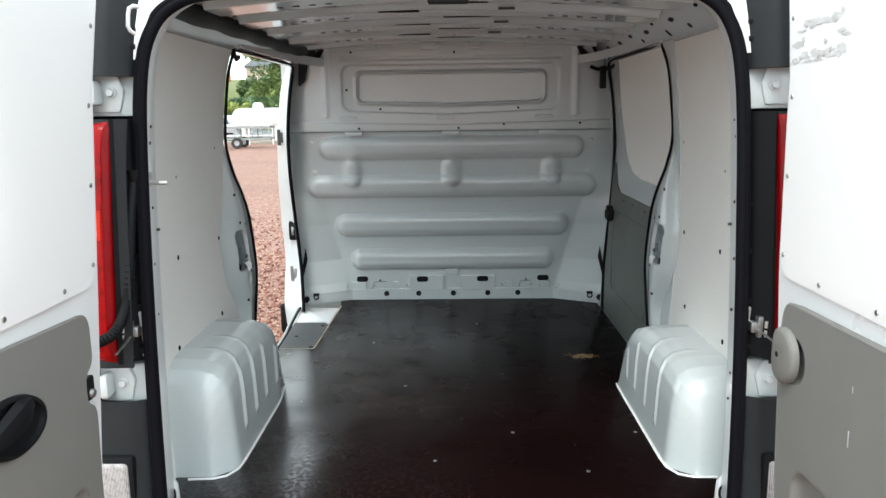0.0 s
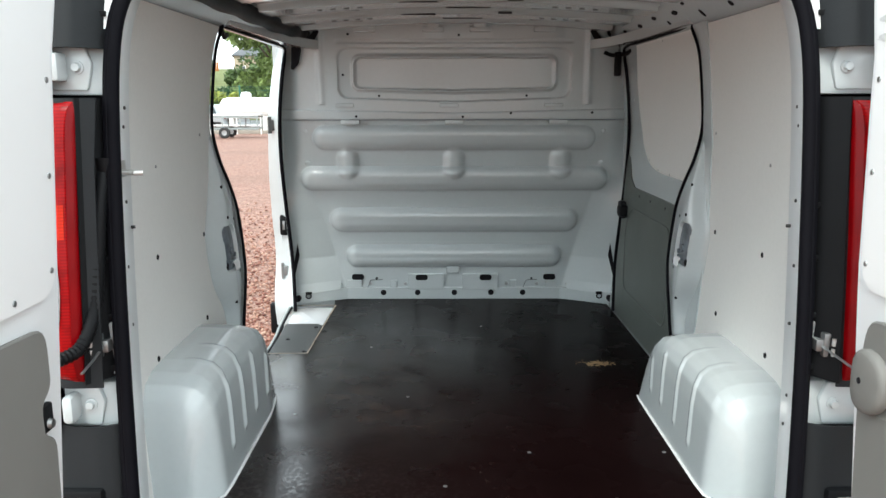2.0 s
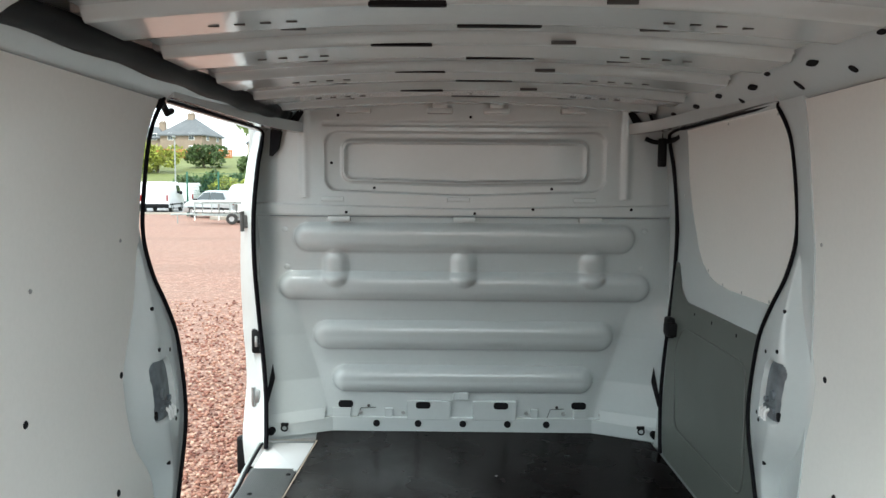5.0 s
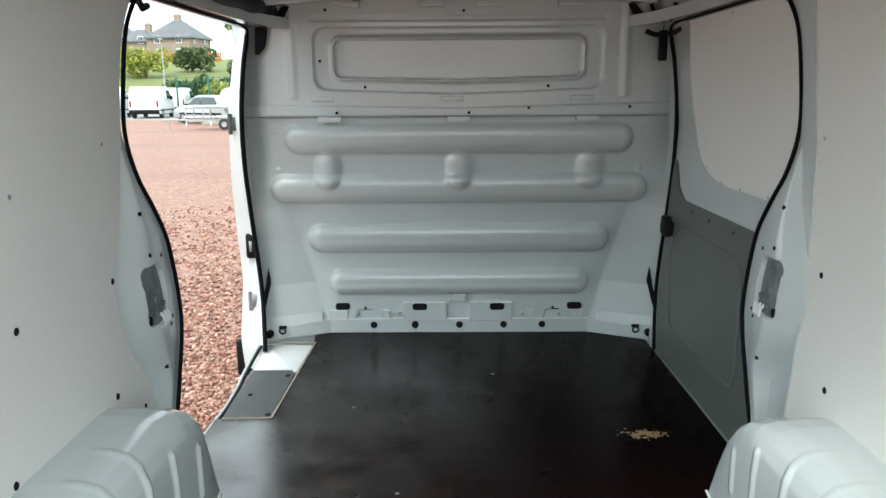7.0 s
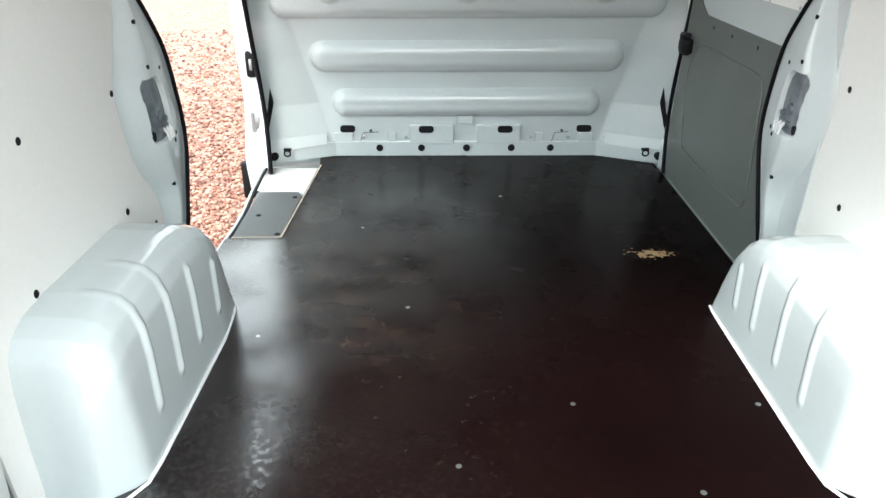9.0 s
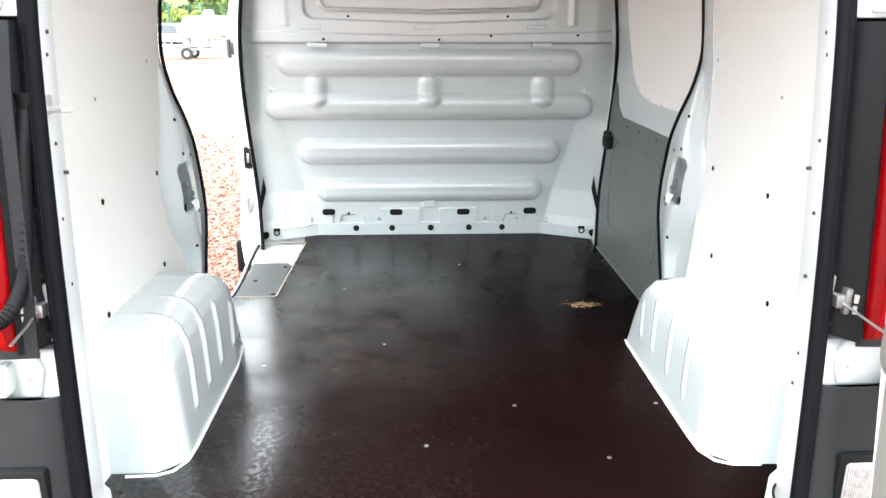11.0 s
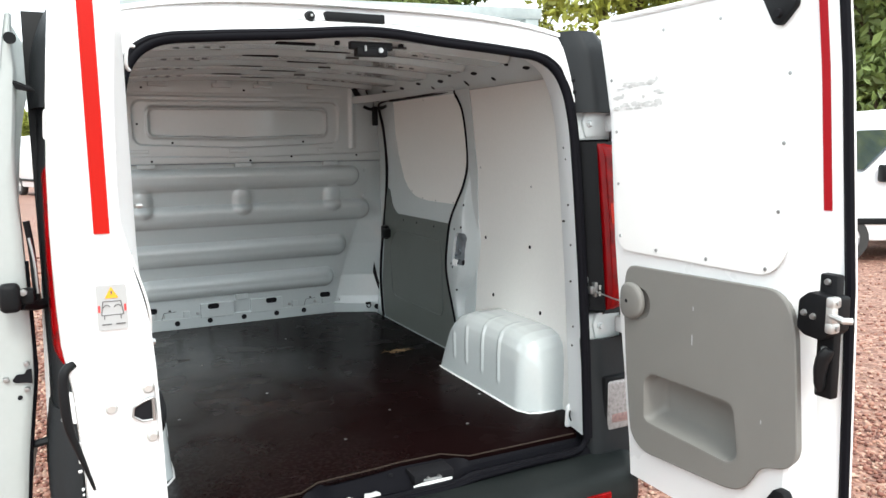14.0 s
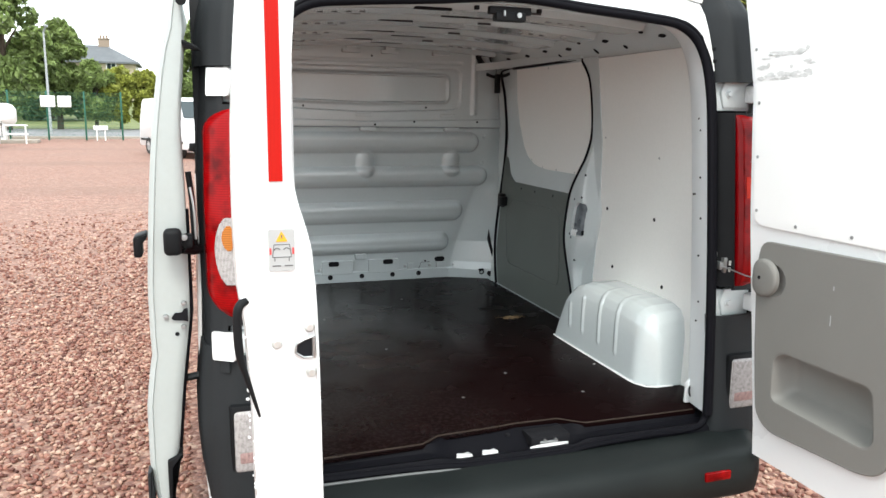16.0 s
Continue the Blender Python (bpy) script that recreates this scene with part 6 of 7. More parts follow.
        part("lever", b_, BLACK, hnd)
        b_ = B()
        box(b_, s * (xi(1.04) + 0.012), s * (xi(1.04) - 0.010), -0.235, -0.203, 1.005, 1.055, 0.004)
        cn = part("check_catch", b_, BLACK, door, "black check strap catch")
        b_ = B()
        lathe(b_, [(0, 0.006), (0.008, 0.005), (0.010, -0.004)], (s * (xi(1.02) - 0.012), -0.22, 1.02), "x", 10)
        part("catch_screw", b_, STEEL, cn)
    # seal along the free edge
    b_ = B()
    if s > 0:
        tube(b_, [(s * (0.812), free_edge(z, s) - 0.010, z) for z in np.linspace(0.51, 1.97, 40)], 0.012, 8)
    else:
        tube(b_, [(s * (table(z, LEFT_LIP)), free_edge(z, s) + 0.004, z) for z in np.linspace(0.51, 1.97, 40)], 0.0035, 6)
    part("edge_seal", b_, RUBBER if s > 0 else WHITE, door)
    # top rim
    b_ = B()
    tube(b_, [(s * (xi(1.97) - 0.002), y, 1.972 + 0.004 * math.sin(y * 4)) for y in np.linspace(0.0, free_edge(1.97, s) + 0.03, 20)], 0.009, 8)
    part("top_rim", b_, WHITE, door)
    return door, xi


rd, xi_r = rear_door(1)
ld, xi_l = rear_door(-1)

def lip_x(u, z):
    """The bevel along the free edge of the right door."""
    return 0.797 + 0.006 * u


# right door: red tape, latch, buffer, lower bracket, old label
bm = B()
sheet(bm, lambda u, v: Vector((lip_x(u, 1.405 + 0.52 * v) - 0.003, free_edge(1.405 + 0.52 * v, 1) + 0.045 - 0.019 * u, 1.405 + 0.52 * v)), 2, 12, 0.001)
part("red_tape", bm, STRIPE2, rd, "crimson reflective tape along the door edge")
bm = B()
x0 = xi_r(1.18)
plate(bm, rounded([(-0.77, 1.13), (-0.79, 1.115), (-0.835, 1.11), (-0.865, 1.135), (-0.865, 1.215), (-0.80, 1.222), (-0.772, 1.20)], 0.008), x0 - 0.042, x0 + 0.02, "yz", bevel=0.004)
box(bm, x0 - 0.014, x0 + 0.014, -0.852, -0.805, 0.965, 1.265, 0.006)
latch = part("door_latch", bm, BLACK, rd, "black door latch with release lever")
latch.location = (0.012, -0.028, 0.0)
bm = B()
box(bm, x0 - 0.048, x0 - 0.018, -0.870, -0.848, 1.132, 1.158, 0.006)
box(bm, x0 - 0.048, x0 - 0.018, -0.870, -0.848, 1.192, 1.218, 0.006)
box(bm, x0 - 0.046, x0 - 0.026, -0.868, -0.848, 1.15, 1.20, 0.004)
tube(bm, [(x0 - 0.04, -0.86, 1.175), (x0 - 0.045, -0.895, 1.17), (x0 - 0.03, -0.905, 1.17)], 0.008, 8)
zp = part("latch_plate", bm, ZINC, latch, "bright zinc latch plate")
for z in (1.145, 1.205):
    bm = B()
    lathe(bm, [(0, -0.003), (0.006, -0.003), (0.006, 0.004)], (x0 - 0.033, -0.871, z), "y", 10)
    part("plate_rivet", bm, STEEL, zp)
for y, z in ((-0.79, 1.17), (-0.815, 1.165), (-0.828, 1.247), (-0.83, 1.085)):
    bm = B()
    lathe(bm, [(0, -0.007), (0.007, -0.006), (0.009, 0.004)], (x0 - 0.042 if z < 1.2 and z > 1.1 else x0 - 0.014, y, z), "x", 10)
    part("latch_screw", bm, STEEL, latch)
bm = B()
tube(bm, curve_points([(x0 - 0.024, -0.848, 1.09), (x0 - 0.032, -0.838, 1.06), (x0 - 0.03, -0.832, 1.02), (x0 - 0.022, -0.83, 0.985)], 5), [0.014, 0.018, 0.02, 0.022, 0.022, 0.021, 0.02, 0.02, 0.019, 0.018, 0.017, 0.017, 0.016, 0.014, 0.012, 0.01], 10, flat=0.6)
part("release_lever", bm, BLACK, latch)
bm = B()
x1 = xi_r(1.9)
plate(bm, rounded([(-0.61, 1.945), (-0.715, 1.945), (-0.72, 1.90), (-0.675, 1.855), (-0.655, 1.862)], 0.012), x1 - 0.025, x1 + 0.002, "yz", bevel=0.004)
buf = part("upper_latch", bm, BLACK, rd, "black upper door latch")
bm = B()
lathe(bm, [(0, -0.012), (0.010, -0.012), (0.012, 0.004)], (x1 - 0.022, -0.672, 1.885), "x", 12)
part("latch_hole", bm, DARK, buf)
bm = B()
x2 = xi_r(0.65)
plate(bm, rounded([(-0.72, 0.60), (-0.735, 0.66), (-0.76, 0.70), (-0.79, 0.70), (-0.81, 0.66), (-0.82, 0.60)], 0.008), x2 - 0.03, x2 + 0.0, "yz", bevel=0.003)
part("lower_latch", bm, BLACK, rd, "black lower door latch")
rng = random.Random(23)
for k in range(46):
    bm = B()
    band = rng.choice((0, 0, 1, 2, 2))
    y = -0.055 - 0.225 * rng.random()
    z = (1.690, 1.722, 1.757)[band] + rng.uniform(-0.009, 0.009) - 0.07 * (y + 0.16)
    ly, lz = rng.uniform(0.006, 0.030), rng.uniform(0.0025, 0.008)
    blot = [(y + ly * rng.uniform(0.55, 1.1) * math.cos(a), z + lz * rng.uniform(0.4, 1.2) * math.sin(a)) for a in np.linspace(0, 6.283, 15)[:-1]]
    xk = xi_r(z) - 0.0078 - 0.00003 * k
    plate(bm, blot, xk, xk + 0.0008, "yz")
    part("label_residue", bm, SMUDGE, rd, "grey smeared remains of a peeled-off label")
for y, z, h in ((-0.45, 1.10, 0.012), (-0.45, 1.00, 0.03), (-0.70, 0.85, 0.01)):
    bm = B()
    x = xi_r(z) - 0.0188
    plate(bm, rounded([(y, z), (y - 0.003, z), (y - 0.002, z + h), (y + 0.001, z + h)], 0.001), x, x + 0.001, "yz")
    part("scratch", bm, LABELGREY, rd)

# left door: tape, warning sticker, latch slot with three bolts, outer handle
bm = B()
sheet(bm, lambda u, v: Vector((-(0.817 + 0.023 * (u - 0.5)), free_edge(1.445 + 0.5 * v, -1) - 0.0045, 1.445 + 0.50 * v)), 2, 10, 0.001)
part("red_tape", bm, STRIPE, ld, "bright red reflective tape on the door edge")
yf = free_edge(1.3, -1) - 0.004
bm = B()
plate(bm, rect(-0.832, -0.788, 1.292, 1.364, 0.004), yf - 0.002, yf + 0.004, "xz")
stk = part("warning_sticker", bm, LABELGREY, ld, "pale warning sticker with an orange triangle")
bm = B()
plate(bm, rounded([(-0.820, 1.343), (-0.800, 1.343), (-0.810, 1.361)], 0.002), yf - 0.0032, yf - 0.001, "xz")
part("orange_triangle", bm, ORANGE, stk)
bm = B()
plate(bm, [(-0.8115, 1.3545), (-0.8085, 1.3545), (-0.8092, 1.349), (-0.8108, 1.349)], yf - 0.0040, yf - 0.003, "xz")
part("exclamation_bar", bm, PRINT, stk)
bm = B()
for pth in (((-0.823, 1.338), (-0.797, 1.338)), ((-0.823, 1.338), (-0.826, 1.316)), ((-0.797, 1.338), (-0.794, 1.316)), ((-0.826, 1.316), (-0.794, 1.316)), ((-0.822, 1.316), (-0.822, 1.309)), ((-0.798, 1.316), (-0.798, 1.309))):
    tube(bm, [(pth[0][0], yf - 0.0025, pth[0][1]), (pth[1][0], yf - 0.0025, pth[1][1])], 0.0007, 5)
for c in (-0.818, -0.802):
    tube(bm, [(c + 0.005 * math.cos(a), yf - 0.0025, 1.327 + 0.005 * math.sin(a)) for a in np.linspace(0.4, 2.9, 8)], 0.0008, 5)
part("pictogram", bm, PRINT, stk, "small line drawing of a van rear")
for c in (-0.829, -0.791):
    bm = B()
    box(bm, c - 0.0015, c + 0.0015, yf - 0.003, yf - 0.001, 1.321, 1.332)
    part("red_mark", bm, REDPRINT, stk)
bm = B()
for k in range(2):
    box(bm, -0.826 + 0.02 * k, -0.812 + 0.02 * k, yf - 0.003, yf - 0.001, 1.300, 1.302)
part("print_lines", bm, PRINT, stk)
for x, z in ((-0.765, 1.189), (-0.822, 1.163), (-0.763, 1.106)):
    bm = B()
    lathe(bm, [(0, -0.008), (0.006, -0.008), (0.009, -0.004), (0.010, 0.006)], (x, yf, z), "y", 12)
    part("hex_bolt", bm, ZINC, ld)
bm = B()
plate(bm, rounded([(-0.757, 1.134), (-0.775, 1.134), (-0.790, 1.143), (-0.788, 1.160), (-0.774, 1.166), (-0.757, 1.172)], 0.006), yf - 0.003, yf + 0.012, "xz")
slot = part("latch_slot", bm, DARK, ld, "dark latch slot")
bm = B()
tube(bm, [(-0.759, yf - 0.005, 1.134), (-0.759, yf - 0.005, 1.172)], 0.003, 8)
tube(bm, [(-0.760, yf - 0.004, 1.135), (-0.777, yf - 0.004, 1.135), (-0.791, yf - 0.004, 1.145), (-0.789, yf - 0.004, 1.160), (-0.774, yf - 0.004, 1.168), (-0.760, yf - 0.004, 1.172)], 0.002, 6)
part("latch_bar", bm, STEEL, slot)
bm = B()
bar = curve_points([(-0.872, -0.728, 1.243), (-0.885, -0.736, 1.232), (-0.888, -0.738, 1.20), (-0.8855, -0.738, 1.15), (-0.877, -0.738, 1.115), (-0.866, -0.738, 1.075), (-0.855, -0.736, 1.034)], 5)
tube(bm, bar, [0.0085 - 0.0062 * max(0, i / (len(bar) - 1) - 0.45) / 0.55 for i in range(len(bar))], 10, flat=0.9)
part("outer_handle", bm, BLACK, ld, "black outer door handle and plate lamp bar")
bm = B()
random.seed(4)
for k in range(170):
    z = random.uniform(0.8, 1.72)
    x = -(table(z, [(0.8, 0.862), (1.45, 0.866), (1.8, 0.850)]) + random.uniform(-0.012, 0.012))
    r_ = random.uniform(0.0012, 0.003)
    lathe(bm, [(0, -r_ * 0.7), (r_ * 0.8, -r_ * 0.4), (r_, 0.003)], (x, free_edge(z, -1) - 0.003, z), "y", 5)
tagged(part("sealant_drops", bm, WHITE, ld), "rough white sealant beads on the door fold", kind="stuff")

# ---------------------------------------------------------------- open sliding door outside on the left
SLIDE_OUT = [(0.43, 1.07), (0.48, 1.088), (0.59, 1.098), (0.75, 1.097), (0.84, 1.087), (0.90, 1.077), (0.95, 1.079), (1.10, 1.079), (1.26, 1.069), (1.41, 1.058), (1.555, 1.043), (1.70, 1.022), (1.77, 1.002), (1.84, 0.987), (1.90, 0.972)]
SLIDE_IN = [(0.43, 1.045), (0.58, 1.045), (0.60, 1.018), (0.70, 1.008), (0.81, 0.997), (0.91, 0.984), (0.97, 0.976), (1.02, 0.970), (1.30, 0.971), (1.41, 0.972), (1.48, 0.975), (1.556, 0.974), (1.63, 0.966), (1.69, 0.960), (1.77, 0.955), (1.84, 0.958), (1.90, 0.955)]
bm = B()
loops = []
for z in (0.43, 0.45, 0.50, 0.55, 0.59, 0.605, 0.65, 0.7, 0.75, 0.80, 0.85, 0.90, 0.95, 1.0, 1.08, 1.15, 1.22, 1.3, 1.38, 1.45, 1.52, 1.6, 1.66, 1.72, 1.77, 1.82, 1.86, 1.89, 1.90):
    xo, xn = table(z, SLIDE_OUT), table(z, SLIDE_IN)
    w = xo - xn
    loops.append([(-xo, 0.122, z), (-xo + min(0.006, w * 0.2), 0.106, z), (-xo + min(0.014, w * 0.3), 0.100, z), (-xo + min(0.017, w * 0.36), 0.104, z), (-xn - w * 0.30, 0.098, z), (-xn - w * 0.12, 0.100, z), (-xn - 0.002, 0.108, z), (-xn, 0.13, z),
                  (-xn - 0.012, 0.20, z), (-xo + 0.025, 1.20, z), (-xo + 0.01, 1.21, z), (-xo, 1.20, z), (-xo, 0.6, z)])
loft(bm, loops)
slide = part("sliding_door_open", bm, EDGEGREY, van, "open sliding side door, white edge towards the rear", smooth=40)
bm = B()
tube(bm, [(-table(z, SLIDE_IN) + 0.001, 0.120, z) for z in np.linspace(0.62, 1.30, 30)], 0.006, 6)
part("edge_seal", bm, RUBBER, slide, "black rubber seal along the door edge")
for x, z in ((-0.988, 1.043), (-1.035, 1.008), (-0.991, 0.977)):
    bm = B()
    lathe(bm, [(0, -0.007), (0.006, -0.006), (0.008, 0.004)], (x, 0.098, z), "y", 10)
    part("hex_bolt", bm, STEEL, slide)
bm = B()
lathe(bm, [(0, -0.003), (0.006, -0.003), (0.006, 0.004)], (-1.008, 0.099, 0.958), "y", 10)
part("drain_hole", bm, DARK, slide)
bm = B()
plate(bm, rounded([(-1.022, 1.004), (-1.012, 1.018), (-0.994, 1.018), (-0.988, 1.028), (-0.978, 1.028), (-0.978, 0.992), (-0.990, 0.996), (-1.014, 0.998)], 0.003), 0.092, 0.108, "xz")
part("latch_slot", bm, DARK, slide)
bm = B()
box(bm, -1.030, -0.984, 0.035, 0.075, 1.185, 1.257, 0.014, 3)
box(bm, -1.0, -0.955, 0.06, 0.12, 1.20, 1.235, 0.008)
tube(bm, [(-0.985, 0.07, 1.20), (-0.955, 0.10, 1.19), (-0.93, 0.15, 1.185)], 0.014, 8)
tube(bm, curve_points([(-0.962, 0.12, 1.40), (-0.955, 0.12, 1.33), (-0.953, 0.11, 1.26), (-0.950, 0.11, 1.18)], 4), 0.008, 8)
roller = part("roller_arm", bm, BLACK, slide, "black roller arm at the door rear")
bm = B()
tube(bm, curve_points([(-0.958, 0.10, 1.36), (-0.950, 0.095, 1.30), (-0.948, 0.095, 1.22)], 4), 0.004, 6)
lathe(bm, [(0, -0.012), (0.008, -0.011), (0.009, 0.0)], (-0.978, 0.06, 1.232), "y", 10)
part("roller_pin", bm, STEEL, roller)
bm = B()
plate(bm, rounded([(-1.110, 1.225), (-1.075, 1.236), (-1.073, 1.222), (-1.088, 1.205), (-1.088, 1.168), (-1.110, 1.168)], 0.008), 0.13, 0.20, "xz", bevel=0.006)
part("outer_handle", bm, BLACK, slide, "black sliding door handle")
bm = B()
plate(bm, rounded([(-0.968, 1.742), (-0.958, 1.742), (-0.925, 1.728), (-0.915, 1.716), (-0.958, 1.722)], 0.003), 0.10, 0.13, "xz", bevel=0.002)
part("guide_arm", bm, BLACK, slide)
bm = B()
tube(bm, [(-1.0, 0.14, 0.815), (-0.95, 0.14, 0.822), (-0.90, 0.16, 0.824)], 0.011, 8)
part("guide_arm", bm, CLAD, slide)
bm = B()
lathe(bm, [(0, -0.03), (0.014, -0.03), (0.014, -0.022), (0.007, -0.02), (0.008, 0.0)], (-0.960, 0.10, 1.838), "y", 12)
part("rubber_buffer", bm, BLACK, slide)
bm = B()
plate(bm, rounded([(-1.050, 0.42), (-1.050, 0.595), (-1.010, 0.612), (-1.008, 0.600), (-1.034, 0.575), (-1.036, 0.42)], 0.004), 0.085, 0.16, "xz", bevel=0.004)
part("lower_carriage", bm, BLACK, slide, "black lower roller carriage")
bm = B()
plate(bm, rounded([(-1.104, 0.43), (-1.104, 0.565), (-1.092, 0.572), (-1.086, 0.43)], 0.004), 0.085, 0.14, "xz", bevel=0.004)
part("foot_cap", bm, CLAD, slide, "charcoal cap at the foot of the door")

# cab, lower body and wheels close the van in front and below
bm = B()
CAB = [(2.44, 1.96), (2.75, 1.99), (3.10, 1.94), (3.42, 1.64), (3.75, 1.33), (4.10, 1.22), (4.38, 1.10), (4.52, 0.95), (4.56, 0.75)]


def cab_half(y, z):
    return (0.94 - 0.12 * max(0.0, z - 1.15) / 0.8) * (1 - 0.22 * float(smooth_step(3.9, 4.56, y)))


loops = []
for y, top in CAB:
    zl = [0.30, 0.36, 0.8, top - 0.06 - 0.25 * (top - 0.86), top - 0.06, top - 0.015, top]
    wl_ = [cab_half(y, z) * k for z, k in zip(zl, (0.93, 1, 1, 1, 0.99, 0.95, 0.86))]
    loops.append([(-a, y, z) for a, z in zip(wl_, zl)] + [(a, y, z) for a, z in reversed(list(zip(wl_, zl)))])
loft(bm, loops)
cab = part("cab", bm, WHITE, van, "white painted cab", smooth=40)
bm = B()
sheet(bm, lambda u, v: Vector(((u - 0.5) * 1.44 * (1 + 0.08 * v), 3.14 + 0.56 * v, table(3.14 + 0.56 * v, CAB) + 0.012)), 8, 8, 0.006)
part("windscreen", bm, CARGLASS, cab, "dark windscreen")
for s in (-1, 1):
    bm = B()
    plate(bm, rounded([(2.60, 1.20), (3.60, 1.22), (3.52, 1.42), (3.10, 1.80), (2.62, 1.82)], 0.04), -0.004, 0.006, "yz", warp=lambda p, s=s: Vector((s * (cab_half(p.y, p.z) + 0.004 + p.x), p.y, p.z)))
    part("side_window", bm, CARGLASS, cab, "dark side window")
bm = B()
plate(bm, [(-0.93, 0.06), (0.93, 0.06), (0.93, 2.5), (-0.90, 2.5), (-0.90, 2.33), (-0.79, 2.30), (-0.78, 1.34), (-0.93, 1.30)], 0.27, 0.48, "xy", bevel=0.02)
part("underbody", bm, CLAD, van, "dark underbody")
wheel = None
for i, (x, y) in enumerate(((-0.83, 0.72), (0.83, 0.72), (-0.83, 3.70), (0.83, 3.70))):
    bm = B()
    lathe(bm, [(0.19, -0.09), (0.27, -0.10), (0.315, -0.09), (0.325, -0.06), (0.325, 0.06), (0.315, 0.09), (0.27, 0.10), (0.19, 0.09)], (x, y, 0.325), "x", 32)
    tyre = part("wheel", bm, TYRE, van, "road wheel with black tyre")
    bm = B()
    lathe(bm, [(0, 0.06), (0.07, 0.07), (0.16, 0.05), (0.195, 0.085), (0.195, -0.085), (0.16, -0.05), (0.07, -0.07), (0, -0.06)], (x, y, 0.325), "x", 24)
    part("rim", bm, RIM, tyre)

# ---------------------------------------------------------------- roof rack
rack = thing("roof_rack", pose(-0.008, 0, 0, 0, 0, -0.78), "galvanised roof rack bar on the van roof", "roof rack")
for y in (0.50, 1.45):
    bm = B()
    box(bm, -0.80, 0.80, y - 0.03, y + 0.03, 2.045, 2.085, 0.004)
    for v_ in bm.verts:
        v_.co.z += 0.03 * (v_.co.x - 0.8)
    bar = part("cross_bar", bm, ALU, rack, "galvanised steel cross bar")
    for s in (-1, 1):
        bm = B()
        box(bm, s * 0.76 - 0.03, s * 0.76 + 0.03, y - 0.025, y + 0.025, 1.925, 2.05, 0.006)
        part("foot", bm, ALU, bar)


# ---------------------------------------------------------------- outside: ground, road, vehicles, houses, trees
def hill(x, y):
    return 9.0 * float(smooth_step(72, 175, y)) + 3.0 * float(smooth_step(175, 400, y))


def ground_axis(lo, hi):
    a = np.array(sorted({*np.linspace(-12, 12, 13), *np.linspace(-60, 60, 25), *np.linspace(lo, hi, 41)}))
    return a[(a >= lo) & (a <= hi)]


gx, gy = ground_axis(-900, 900), np.array(sorted({*np.linspace(-20, 70, 31), *np.linspace(70, 190, 41), *np.linspace(-900, 1500, 41)}))
me = bpy.data.meshes.new("ground")
verts = [(x, y, hill(x, y)) for x in gx for y in gy]
ny = len(gy)
me.from_pydata(verts, [], [(i * ny + j, (i + 1) * ny + j, (i + 1) * ny + j + 1, i * ny + j + 1) for i in range(len(gx) - 1) for j in range(ny - 1)])
me.materials.append(GRAVEL)
me.shade_smooth()
tagged(new("ground", me), "red-brown crushed stone yard", "ground", kind="structure")


def strip(name, x0, x1, y0, y1, lift, mat, label, category, nx=6, ny_=20):
    b_ = B()
    sheet(b_, lambda u, v: Vector((x0 + (x1 - x0) * u, y0 + (y1 - y0) * v, hill(0, y0 + (y1 - y0) * v) + lift)), nx, ny_)
    return tagged(part(name, b_, mat, None), label, category, kind="structure")


strip("road", -260, 260, 45.5, 68, 0.012, ASPHALT, "grey asphalt road beyond the yard fence", "road")
strip("lawn", -260, 260, 68.5, 420, 0.02, GRASS, "rising lawns below the houses", "lawn", 6, 60)
bm = B()
box(bm, -60, 60, 45.2, 45.5, -0.1, 0.12, 0.02)
tagged(part("kerb", bm, CONCRETE), "pale concrete kerb at the yard edge", "kerb", kind="structure")

# loose stone chips near the van, one joined sheet of stones
rs = np.random.RandomState(3)
base = bmesh.new()
bmesh.ops.create_icosphere(base, subdivisions=1, radius=1.0)
iv = np.array([v.co[:] for v in base.verts])
base.faces.ensure_lookup_table()
itri = np.array([[v.index for v in f.verts] for f in base.faces])
base.free()
patches = [(-3.4, -0.85, 0.0, 3.0, 11000), (-3.6, -0.95, -1.2, 0.4, 7000), (0.7, 3.4, -1.2, 1.8, 9000)]
cent = [np.stack([rs.uniform(a, b, n), rs.uniform(c, d, n)], 1) for a, b, c, d, n in patches]
far = 2.6 + 8.5 * rs.uniform(0, 1, 30000) ** 1.5
cent.append(np.stack([-0.7 - rs.uniform(0, 1, 30000) * (2.2 + 0.42 * far), far], 1))
right = 2.5 + 7.0 * rs.uniform(0, 1, 9000) ** 1.6
cent.append(np.stack([right, rs.uniform(-2.0, 4.5, 9000)], 1))
cent = np.concatenate(cent)
cent += rs.normal(0, 1, cent.shape) * (rs.uniform(0, 1, (len(cent), 1)) ** 3) * 0.9
keep_ = rs.uniform(0, 1, len(cent)) > np.clip((np.hypot(cent[:, 0], cent[:, 1]) - 4.5) / 6.5, 0, 1)
cent = cent[keep_ & ((np.abs(cent[:, 0]) > 1.0) | (cent[:, 1] > 4.8) | (cent[:, 1] < 0.0))]
n = len(cent)
size = rs.uniform(0.007, 0.017, n) * (1 + 0.06 * np.clip(cent[:, 1] - 3, 0, 12) + 0.05 * np.clip(cent[:, 0] - 3, 0, 9))
sc = rs.uniform(0.6, 1.3, (n, 1, 3)) * np.array([1, 1, 0.65])
jit = rs.uniform(0.72, 1.25, (n, len(iv), 1))
ang = rs.uniform(0, 2 * np.pi, n)
p = iv[None] * jit * sc * size[:, None, None]
til = rs.uniform(-0.7, 0.7, n)
ct, st = np.cos(til)[:, None], np.sin(til)[:, None]
